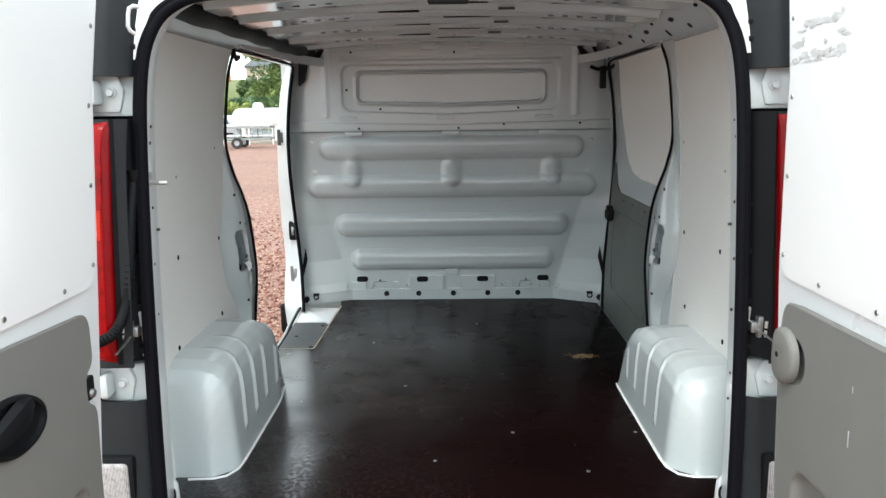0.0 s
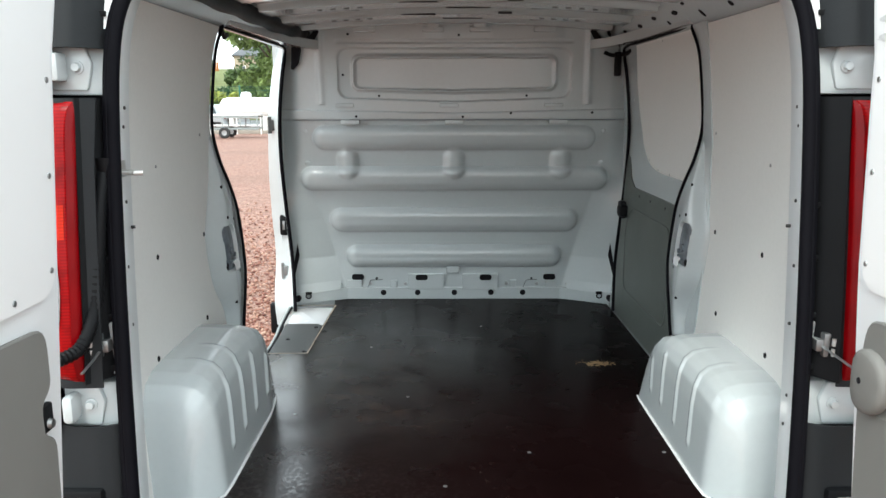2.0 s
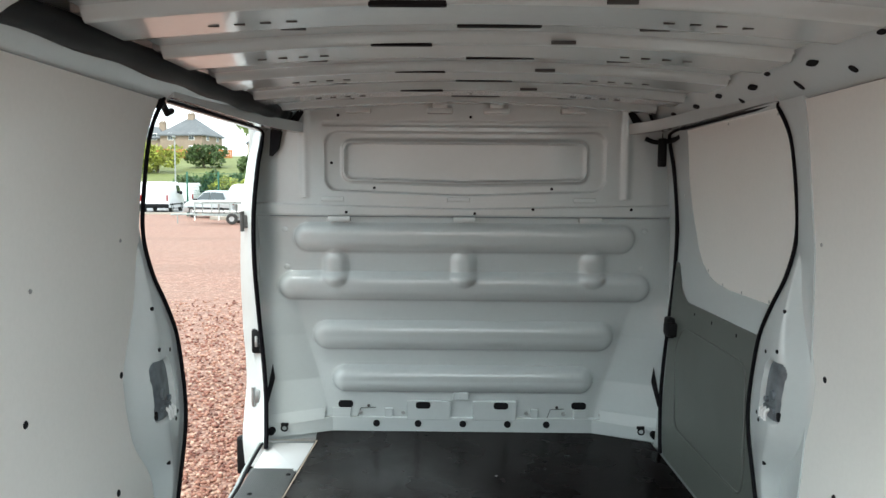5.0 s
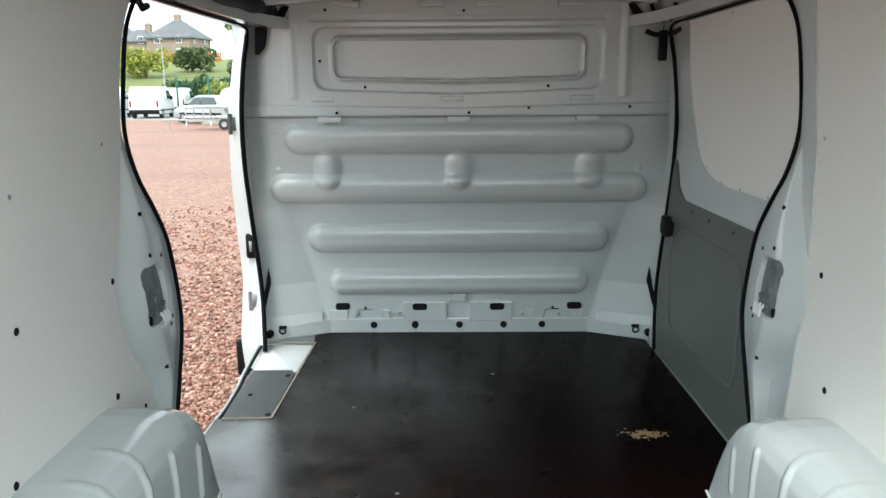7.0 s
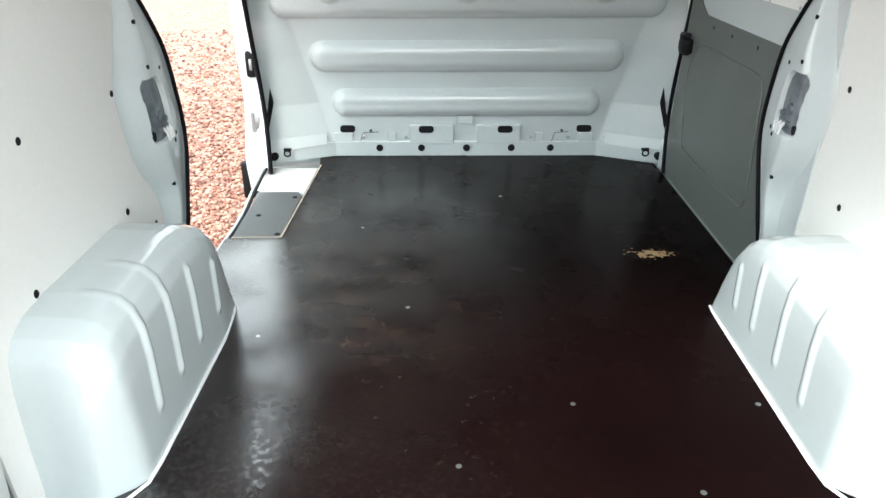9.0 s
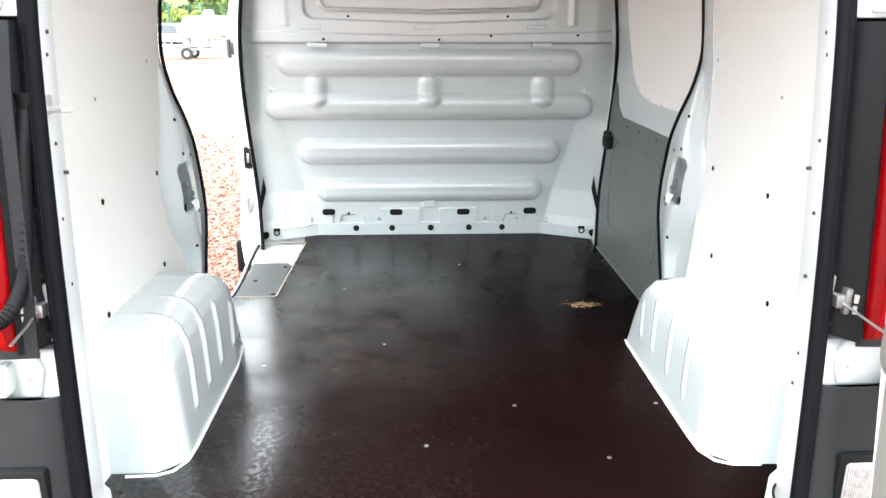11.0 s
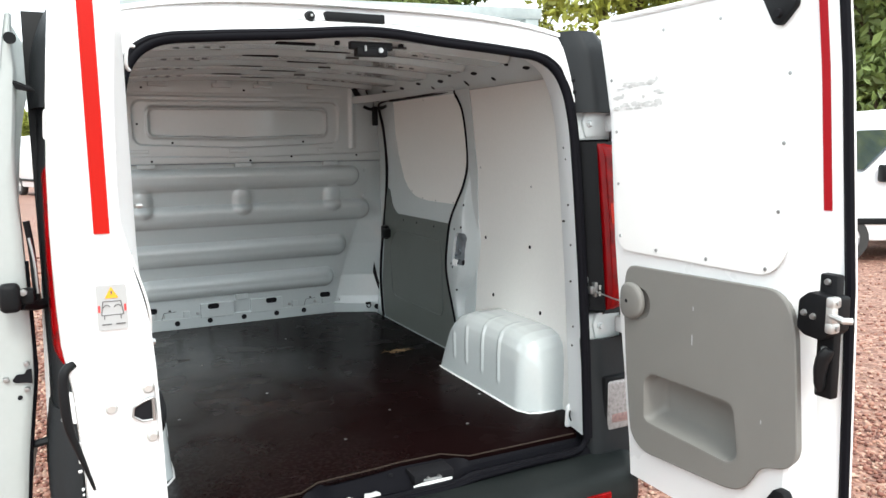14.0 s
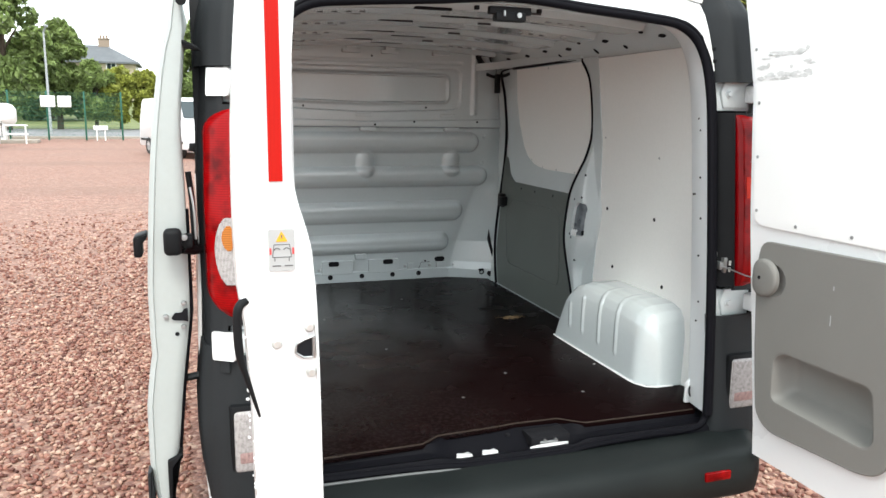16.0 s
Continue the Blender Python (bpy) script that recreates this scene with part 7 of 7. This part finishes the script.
p = np.stack([p[..., 0], p[..., 1] * ct - p[..., 2] * st, p[..., 1] * st + p[..., 2] * ct], -1)
ca, sa = np.cos(ang)[:, None], np.sin(ang)[:, None]
p = np.stack([p[..., 0] * ca - p[..., 1] * sa, p[..., 0] * sa + p[..., 1] * ca, p[..., 2]], -1)
p[..., 0] += cent[:, 0:1]
p[..., 1] += cent[:, 1:2]
p[..., 2] += (size * rs.uniform(0.1, 0.75, n))[:, None]
me = bpy.data.meshes.new("stone_chips")
idx = (itri[None] + (np.arange(n) * len(iv))[:, None, None]).reshape(-1, 3)
me.vertices.add(n * len(iv))
me.vertices.foreach_set("co", p.reshape(-1))
me.loops.add(idx.size)
me.loops.foreach_set("vertex_index", idx.reshape(-1))
me.polygons.add(len(idx))
me.polygons.foreach_set("loop_start", np.arange(len(idx)) * 3)
me.polygons.foreach_set("loop_total", np.full(len(idx), 3))
me.update()
me.materials.append(CHIPS)
tagged(new("stone_chips", me), "loose red-brown stone chips round the van", "gravel", kind="stuff")


def leafy(centres, radii, count, leaf, seed, flat=0.75):
    """Leaves as small bent quads in clumps; an uneven crown with gaps."""
    r = np.random.RandomState(seed)
    centres, radii = np.array(centres), np.array(radii)
    which = r.choice(len(centres), count, p=radii ** 2 / (radii ** 2).sum())
    d = r.normal(size=(count, 3))
    d /= np.linalg.norm(d, axis=1, keepdims=True)
    rad = radii[which] * r.uniform(0.55, 1.05, count) ** 0.6
    c = centres[which] + d * rad[:, None] * np.array([1, 1, flat])
    u = r.normal(size=(count, 3))
    u /= np.linalg.norm(u, axis=1, keepdims=True)
    v = np.cross(u, r.normal(size=(count, 3)))
    v /= np.linalg.norm(v, axis=1, keepdims=True)
    s = leaf * r.uniform(0.6, 1.3, (count, 1))
    w = np.cross(u, v) * s * 0.25
    q = np.stack([c - u * s, c - v * s * 0.5 + w, c + u * s, c + v * s * 0.5 + w], 1)
    me_ = bpy.data.meshes.new("crown")
    me_.from_pydata(q.reshape(-1, 3).tolist(), [], np.arange(count * 4).reshape(-1, 4).tolist())
    return me_


def tree(x, y, height, spread, leaf, mat, seed, label, group="", clumps=22, count=3500, base=0.25):
    r = random.Random(seed)
    z0 = hill(x, y)
    t = thing("tree", pose(x, y, z0), label, "tree", group)
    b_ = B()
    top = Vector((r.uniform(-0.3, 0.3), r.uniform(-0.3, 0.3), height * 0.8))
    tube(b_, [Vector((0, 0, -0.1)), Vector((0.05, 0, height * 0.2)), top * 0.6, top], [height * 0.03, height * 0.024, height * 0.015, 0.02], 8)
    cs, rr = [], []
    for k in range(clumps):
        h = height * (base + (0.95 - base) * (k + 0.5) / clumps)
        sp = spread * math.sin(math.pi * min(0.97, max(0.15, (h / height - base * 0.6) / (1.02 - base * 0.6)))) ** 0.7
        a = r.uniform(0, 6.283)
        q = Vector((math.cos(a) * sp * r.uniform(0.2, 0.85), math.sin(a) * sp * r.uniform(0.2, 0.85), h))
        cs.append(q[:])
        rr.append(spread * r.uniform(0.22, 0.42))
        if k % 2 == 0:
            s0 = Vector((0, 0, h * 0.65))
            tube(b_, [s0, s0.lerp(q, 0.5) + Vector((0, 0, 0.1)), q], [height * 0.010, height * 0.006, 0.01], 5)
    part("trunk", b_, BARK, t, "brown trunk and limbs")
    me_ = leafy(cs, rr, count, leaf, seed)
    me_.materials.append(mat)
    ob = new("crown", me_)
    ob.parent = t
    return t


def bush(x, y, w, h, leaf, mat, seed, label, group="", count=900):
    r = random.Random(seed)
    t = thing("bush", pose(x, y, hill(x, y)), label, "bush", group)
    cs = [(r.uniform(-w, w) * 0.5, r.uniform(-w, w) * 0.3, h * r.uniform(0.3, 0.72)) for _ in range(9)]
    me_ = leafy(cs, [h * r.uniform(0.28, 0.42) for _ in cs], count, leaf, seed, 0.9)
    me_.materials.append(mat)
    ob = new("foliage", me_)
    ob.parent = t
    b_ = B()
    for k in range(4):
        tube(b_, [(0.1 * k - 0.15, 0, -0.05), (r.uniform(-w, w) * 0.3, 0, h * 0.5)], [0.05, 0.02], 5)
    part("stems", b_, BARK, t)
    return t


# trees behind the yard
for i, (x, y, h, sp, mt) in enumerate(((-13.5, 64, 13, 4.4, LEAF), (-10.2, 67, 8.6, 2.3, LEAF), (-7.4, 66, 5.4, 1.7, LEAF), (-5.6, 67, 5.0, 1.6, LEAFYELLOW), (-3.9, 68, 4.8, 1.5, LEAFYELLOW),
                                       (0.2, 70, 8.5, 2.4, LEAF), (3.2, 68, 10, 4, LEAF), (7, 66, 11, 4.5, LEAF), (13, 64, 11, 4.5, LEAFDARK))):
    tree(x, y, h, sp, 0.30, mt, 20 + i, "leafy mid-green roadside tree", "trees beyond the yard", 30, 9000, 0.2)
# tall trees on the right-hand side of the yard
for i, (x, y, h, sp) in enumerate(((13, 26, 12, 4.6), (19, 21, 13, 5.2), (22, 13, 12, 4.8), (25, 6, 12, 4.6), (8.5, 31, 11, 4.2), (27, 17, 13, 5), (24, 0, 12, 4.5))):
    tree(x, y, h, sp, 0.20, LEAFYELLOW if i % 3 == 1 else LEAF, 50 + i, "tall dense broadleaf tree at the yard edge", "trees beside the yard", 38, 18000, 0.08)
# shrubs and hedge on the lawns
for i, (x, y, w, h, mt) in enumerate(((-45.5, 120, 5, 4.7, LEAFYELLOW), (-52, 122, 6, 4.6, LEAF), (-28, 90, 6, 3.0, LEAFDARK), (-24.0, 88, 5, 2.4, LEAFYELLOW), (-29, 118, 5, 4.0, LEAFDARK), (-27, 126, 8, 7.5, LEAFDARK),
                                      (-22, 92, 6, 3.4, LEAF), (-19.5, 96, 6, 4, LEAFYELLOW), (-40.5, 128, 5, 4, LEAFDARK), (-16.5, 90, 8, 4, LEAF), (-13.5, 86, 6, 3.4, LEAFDARK))):
    bush(x, y, w, h, 0.42, mt, 80 + i, "rounded garden shrub on the lawn", "garden shrubs")
b_ = B()
hedge = bush(-19.0, 72, 3.2, 1.5, 0.2, LEAFYELLOW, 99, "clipped yellow-green hedge by the road", "garden shrubs", 700)
hedge2 = bush(-24.0, 74, 9.5, 1.6, 0.25, LEAFDARK, 98, "dark hedge along the road", "", 1400)


def house(x, y, yaw, w, d, eave, ridge, wall, label, windows=3, stacks=(-0.24, 0.16)):
    h = thing("house", pose(x, y, hill(x, y) - 0.4, 0, 0, yaw), label, "house", "houses on the hill")
    b_ = B()
    box(b_, -w / 2, w / 2, -d / 2, d / 2, 0, eave, 0.05)
    part("wall", b_, wall, h, "rendered house wall")
    b_ = B()
    o = 0.5
    lo = [b_.verts.new(q) for q in ((-w / 2 - o, -d / 2 - o, eave), (w / 2 + o, -d / 2 - o, eave), (w / 2 + o, d / 2 + o, eave), (-w / 2 - o, d / 2 + o, eave))]
    lo2 = [b_.verts.new((v.co.x, v.co.y, eave - 0.25)) for v in lo]
    hi = [b_.verts.new((-w / 2 + d * 0.42, 0, ridge)), b_.verts.new((w / 2 - d * 0.42, 0, ridge))]
    for f in ((lo[0], lo[1], hi[1], hi[0]), (lo[2], lo[3], hi[0], hi[1]), (lo[1], lo[2], hi[1]), (lo[3], lo[0], hi[0])):
        b_.faces.new(f)
    for k in range(4):
        b_.faces.new((lo[k], lo[(k + 1) % 4], lo2[(k + 1) % 4], lo2[k]))
    b_.faces.new(lo2)
    roof = part("roof", b_, SLATE, h, "grey slate hipped roof", smooth=0)
    for cx in (w * k for k in stacks):
        b_ = B()
        box(b_, cx - 0.7, cx + 0.7, -0.45, 0.45, ridge - 1.8, ridge + 0.9, 0.05)
        box(b_, cx - 0.8, cx + 0.8, -0.55, 0.55, ridge + 0.8, ridge + 0.95, 0.03)
        for k in (-0.4, 0, 0.4):
            lathe(b_, [(0.14, 0), (0.14, 0.5), (0.1, 0.5)], (cx + k, 0, ridge + 0.9), "z", 8)
        part("chimney", b_, HARL, roof)
    for k in range(windows):
        for zc in (1.6, 4.2):
            xc = -w / 2 + w * (k + 0.5) / windows
            b_ = B()
            box(b_, xc - 0.65, xc + 0.65, -d / 2 - 0.06, -d / 2 + 0.1, zc - 0.75, zc + 0.75, 0.03)
            wn_ = part("window", b_, WHITE, h, "white framed window")
            b_ = B()
            box(b_, xc - 0.53, xc - 0.03, -d / 2 - 0.075, -d / 2, zc - 0.63, zc + 0.63)
            box(b_, xc + 0.03, xc + 0.53, -d / 2 - 0.075, -d / 2, zc - 0.63, zc + 0.63)
            part("pane", b_, CARGLASS, wn_)
    for zc in (1.6, 4.2):
        for k in (-0.25, 0.25):
            b_ = B()
            box(b_, w / 2 - 0.1, w / 2 + 0.06, d * k - 0.6, d * k + 0.6, zc - 0.75, zc + 0.75, 0.03)
            wn_ = part("window", b_, WHITE, h)
            b_ = B()
            box(b_, w / 2, w / 2 + 0.075, d * k - 0.48, d * k + 0.48, zc - 0.63, zc + 0.63)
            part("pane", b_, CARGLASS, wn_)
    return h


house(-53.2, 160, -10, 9.4, 9.0, 4.6, 8.3, HARL, "brown harled house with grey hipped slate roof", 2, (0.0,))
house(-62.5, 164, -10, 7.5, 7, 4.0, 6.6, HARL, "lower harled wing with slate roof beside the house", 2, (0.25,))
house(-73, 172, 12, 15, 10, 4.6, 8.4, HARL, "harled house with hipped roof further up the hill", 3)
house(-88, 178, 12, 15, 10, 4.6, 8.4, HARL, "harled house with hipped roof further up the hill", 3)
house(-46, 205, 12, 13, 9, 5.0, 8.6, HARL2, "pale house with slate roof behind the trees", 3)
house(-12.3, 114.5, 0, 12, 9, 5.1, 7.5, HARL2, "cream house gable behind the roadside trees", 2)
# orange board fence below the house
gf = thing("garden_fence", pose(-50.0, 150, hill(0, 150), 0, 0, 4), "orange-stained board fence below the house", "fence")
for k in range(40):
    bm = B()
    box(bm, -8 + 0.4 * k, -8 + 0.4 * k + 0.37, -0.02, 0.02, -0.2, 1.75 + 0.03 * math.sin(k * 2.1), 0.01)
    part("board", bm, FENCEWOOD, gf)

# green mesh fence with two notices
fence = thing("mesh_fence", pose(0, 0, 0), "green welded mesh fence with two white notices", "fence")
fx = np.linspace(-14.6, -3.9, 7)
for k, x in enumerate(fx):
    bm = B()
    box(bm, x - 0.045, x + 0.045, 42.2, 42.29, 0, 2.55, 0.01)
    part("post", bm, FENCEGREEN, fence)
for a, b in zip(fx, fx[1:]):
    bm = B()
    for z in np.linspace(0.08, 2.46, 13):
        box(bm, a, b, 42.235, 42.25, z - 0.005, z + 0.005)
    for x in np.linspace(a + 0.1, b - 0.1, 28):
        box(bm, x - 0.003, x + 0.003, 42.25, 42.256, 0.05, 2.5)
    part("mesh_panel", bm, FENCEGREEN, fence)
for x0, x1 in ((-7.75, -7.05), (-6.95, -6.3)):
    bm = B()
    box(bm, x0, x1, 42.16, 42.20, 1.72, 2.30, 0.01)
    nb = part("notice", bm, PAPER, fence, "white notice board")
    bm = B()
    for z in (2.18, 2.06, 1.94, 1.84):
        box(bm, x0 + 0.08, x1 - 0.08 - 0.1 * (z < 1.9), 42.155, 42.17, z - 0.012, z + 0.012)
    part("text_bar", bm, LABELGREY, nb)
bm = B()
for x in (-5.15, -4.75):
    box(bm, x - 0.03, x + 0.03, 42.0, 42.06, 0, 0.75)
box(bm, -5.3, -4.6, 41.97, 42.02, 0.55, 0.78, 0.01)
low_sign = tagged(part("low_sign", bm, PAPER), "low white sign on two short posts", "sign")

# lamp posts
for x, y, h in ((-9.2, 55, 6.6), (-27.9, 78, 6.5)):
    lp = thing("street_lamp", pose(x, y, hill(x, y)), "grey galvanised street lamp post", "street lamp", "street lamps")
    bm = B()
    tube(bm, [(0, 0, 0), (0, 0, 1.2), (0.0, 0, h), (0.15, -0.3, h + 0.25), (0.3, -0.9, h + 0.3)], [0.1, 0.09, 0.06, 0.05, 0.045], 10)
    part("post", bm, POST, lp)
    bm = B()
    box(bm, 0.2, 0.42, -1.5, -0.85, h + 0.24, h + 0.38, 0.04)
    part("lantern", bm, POST, lp)

# gas tank on its plinth, with pipe rails
tank = thing("gas_tank", pose(-9.7, 38.6, 0, 0, 0, 4), "white horizontal gas tank on a concrete plinth", "gas tank")
bm = B()
box(bm, -2.3, 2.3, -0.8, 0.8, -0.05, 0.16, 0.02)
part("plinth", bm, CONCRETE, tank)
bm = B()
lathe(bm, [(0, -1.45), (0.3, -1.42), (0.48, -1.28), (0.55, -1.05), (0.55, 1.05), (0.48, 1.28), (0.3, 1.42), (0, 1.45)], (0, 0, 1.30), "x", 28)
part("vessel", bm, TANK, tank)
bm = B()
lathe(bm, [(0.28, 0), (0.28, 0.22), (0.2, 0.32), (0, 0.34)], (-0.1, 0, 1.80), "z", 18)
part("dome", bm, TANK, tank)
for x in (-0.85, 0.85):
    bm = B()
    box(bm, x - 0.1, x + 0.1, -0.4, 0.4, 0.14, 0.85, 0.03)
    part("saddle", bm, TANK, tank)
rail = thing("pipe_rail", pose(-10.0, 37.2, 0, 0, 0, 4), "pale pipe guard rail before the gas tank", "rail")
for z in (0.45, 0.85):
    bm = B()
    tube(bm, [(-2.6, 0, z), (2.4, 0, z)], 0.035, 8)
    part("bar", bm, TANK, rail)
for x in (-2.5, -1.3, 0.0, 1.2, 2.3):
    bm = B()
    tube(bm, [(x, 0, -0.02), (x, 0, 0.88)], 0.035, 8)
    part("post", bm, TANK, rail)


def vehicle(x, y, yaw, kind, paint, label):
    """A parked van or car: body, windows, lamps, bumpers and wheels; its front points to +y before yaw."""
    v = thing("parked_van" if kind != "car" else "parked_car", pose(x, y, 0, 0, 0, yaw), label, "van" if kind != "car" else "car", "parked vehicles")
    if kind == "van":
        L, W, H = 5.0, 1.9, 2.05
        prof = [(-2.5, 0.35), (-2.5, 1.2), (-2.45, 1.9), (-2.35, 2.02), (0.9, 2.05), (1.25, 1.95), (1.85, 1.30), (2.35, 1.10), (2.48, 0.9), (2.5, 0.4), (2.4, 0.3), (-2.4, 0.3)]
    elif kind == "small":
        L, W, H = 4.2, 1.7, 1.8
        prof = [(-2.1, 0.35), (-2.1, 1.2), (-2.0, 1.72), (-1.85, 1.80), (0.2, 1.80), (0.5, 1.72), (1.1, 1.12), (1.85, 0.92), (2.05, 0.75), (2.1, 0.4), (2.0, 0.28), (-2.0, 0.28)]
    else:
        L, W, H = 4.4, 1.75, 1.5
        prof = [(-2.2, 0.4), (-2.2, 0.85), (-2.1, 0.98), (-1.75, 1.38), (-1.45, 1.48), (0.0, 1.50), (0.35, 1.44), (1.05, 1.0), (1.95, 0.85), (2.15, 0.68), (2.2, 0.4), (2.1, 0.28), (-2.1, 0.28)]
    b_ = B()
    plate(b_, rounded(prof, 0.08, 3), -W / 2, W / 2, "yz", bevel=0.05)
    for q in b_.verts:
        if q.co.z > 0.95:
            q.co.x *= 1 - 0.14 * (q.co.z - 0.95) / (H - 0.95)
    part("body", b_, paint, v)

    def side_w(z):
        return W / 2 * (1 - 0.14 * max(0, z - 0.95) / (H - 0.95)) + 0.004
    glass = {"van": [[(0.25, 1.25), (1.70, 1.25), (1.22, 1.80), (0.25, 1.80)]], "small": [[(-0.35, 1.08), (0.95, 1.08), (0.48, 1.60), (-0.35, 1.60)]],
             "car": [[(-0.25, 0.98), (0.95, 0.98), (0.32, 1.37), (-0.25, 1.40)], [(-1.65, 1.0), (-0.32, 0.98), (-0.32, 1.40), (-1.35, 1.38)]]}[kind]
    for s in (-1, 1):
        for g in glass:
            b_ = B()
            plate(b_, rounded(g, 0.05, 3), 0, 0.012, "yz", warp=lambda q: Vector((s * (q.x + side_w(q.z) - 0.004), q.y, q.z)))
            part("side_window", b_, CARGLASS, v)
        b_ = B()
        box(b_, min(s * W / 2, s * (W / 2 + 0.02)), max(s * W / 2, s * (W / 2 + 0.02)), -L / 2 + 0.2, L / 2 - 0.5, 0.50, 0.58, 0.005)
        part("rub_strip", b_, BLACK, v)
        b_ = B()
        box(b_, min(s * W / 2, s * (W / 2 + 0.16)), max(s * W / 2, s * (W / 2 + 0.16)), L * 0.19, L * 0.23, H * 0.58, H * 0.70, 0.03)
        part("mirror", b_, BLACK, v)
        b_ = B()
        box(b_, s * (W / 2 - 0.12) - 0.06, s * (W / 2 - 0.12) + 0.06, -L / 2 - 0.015, -L / 2 + 0.05, 0.75, 1.15, 0.02)
        part("tail_lamp", b_, REDLENS, v)
        for y_ in (-L * 0.30, L * 0.31):
            b_ = B()
            lathe(b_, [(0.18, -0.1), (0.29, -0.1), (0.31, -0.06), (0.31, 0.06), (0.29, 0.1), (0.18, 0.1)], (s * (W / 2 - 0.09), y_, 0.31), "x", 24)
            w_ = part("wheel", b_, TYRE, v)
            b_ = B()
            lathe(b_, [(0, s * 0.07), (0.1, s * 0.085), (0.19, s * 0.09), (0.195, 0)], (s * (W / 2 - 0.09), y_, 0.31), "x", 20)
            part("hubcap", b_, RIM, w_)
    b_ = B()
    box(b_, -W / 2 + 0.02, W / 2 - 0.02, -L / 2 - 0.05, -L / 2 + 0.2, 0.3, 0.58, 0.04)
    part("rear_bumper", b_, BLACK if kind != "car" else paint, v)
    b_ = B()
    box(b_, -W / 2 + 0.02, W / 2 - 0.02, L / 2 - 0.2, L / 2 + 0.04, 0.28, 0.55, 0.04)
    part("front_bumper", b_, BLACK if kind != "car" else paint, v)
    if kind == "car":
        b_ = B()
        plate(b_, rounded([(-0.6, 0.0), (0.6, 0.0), (0.52, 1.0), (-0.52, 1.0)], 0.05), 0, 0.01, "xy", warp=lambda q: Vector((q.x, -2.13 + q.y * 0.37 - q.z, 1.0 + q.y * 0.36 + q.z * 0.5)))
        part("rear_window", b_, CARGLASS, v)
    b_ = B()
    yw0, zw0, yw1, zw1 = {"van": (1.82, 1.34, 1.33, 1.88), "small": (1.07, 1.16, 0.56, 1.67), "car": (1.0, 1.03, 0.42, 1.42)}[kind]
    plate(b_, rounded([(-W / 2 + 0.12, 0), (W / 2 - 0.12, 0), (W / 2 - 0.2, 1), (-W / 2 + 0.2, 1)], 0.06), 0, 0.012, "xy",
          warp=lambda q: Vector((q.x, yw0 + (yw1 - yw0) * q.y + 0.01 + q.z, zw0 + (zw1 - zw0) * q.y + 0.02 + q.z)))
    part("windscreen", b_, CARGLASS, v)
    b_ = B()
    box(b_, -0.26, 0.26, -L / 2 - 0.02, -L / 2, 0.62 if kind != "car" else 0.55, 0.73 if kind != "car" else 0.66, 0.004)
    part("plate_bar", b_, PAPER, v)
    return v


vehicle(-19.2, 50.8, 8, "van", VANWHITE, "white panel van parked with its back to the yard")
vehicle(-20.9, 61.0, 8, "van", VANWHITE, "white panel van parked further back in the yard")
vehicle(-22.4, 51.5, 8, "van", VANWHITE, "white panel van parked beside another van")
vehicle(-12.2, 40.4, 52, "car", SILVER, "silver saloon car parked before the gas tank")
vehicle(-0.7, 27.0, 200, "van", VANWHITE, "white van parked facing the yard")
vehicle(9.6, 4.2, 58, "small", VANWHITE, "small white van parked nose to the yard")
vehicle(12.2, 6.6, -35, "van", VANWHITE, "white panel van parked behind a small van")

# flatbed trailer beside the silver car
trailer = thing("flatbed_trailer", pose(-9.7, 33.6, 0, 0, 0, 4), "pale flatbed trailer with open side frames on the gravel", "trailer")
bm = B()
box(bm, -1.5, 1.7, -0.75, 0.75, 1.0, 1.07, 0.01)
part("deck", bm, VANWHITE, trailer, "white trailer deck")
for y in (-0.72, 0.72):
    for z in (0.42, 0.94):
        bm = B()
        box(bm, -1.5, 1.7, y - 0.025, y + 0.025, z - 0.035, z + 0.035, 0.006)
        part("side_rail", bm, ALU, trailer)
    for x in (-1.45, -0.7, 0.1, 0.9, 1.65):
        bm = B()
        box(bm, x - 0.025, x + 0.025, y - 0.02, y + 0.02, 0.42, 1.0, 0.004)
        part("upright", bm, ALU, trailer)
    bm = B()
    lathe(bm, [(0.12, -0.08), (0.22, -0.08), (0.25, -0.05), (0.25, 0.05), (0.22, 0.08), (0.12, 0.08), (0.12, -0.08)], (0.2, y * 1.12, 0.25), "y", 20)
    tw = part("wheel", bm, TYRE, trailer)
    bm = B()
    lathe(bm, [(0, -0.05), (0.12, -0.06), (0.12, 0.06), (0, 0.05)], (0.2, y * 1.12, 0.25), "y", 16)
    part("hub", bm, RIM, tw)
bm = B()
tube(bm, [(-1.5, 0, 0.42), (-2.5, 0, 0.42), (-2.7, 0, 0.40)], 0.04, 8)
tube(bm, [(-2.4, 0, 0.42), (-2.4, 0, 0.0)], 0.025, 8)
part("drawbar", bm, ALU, trailer)
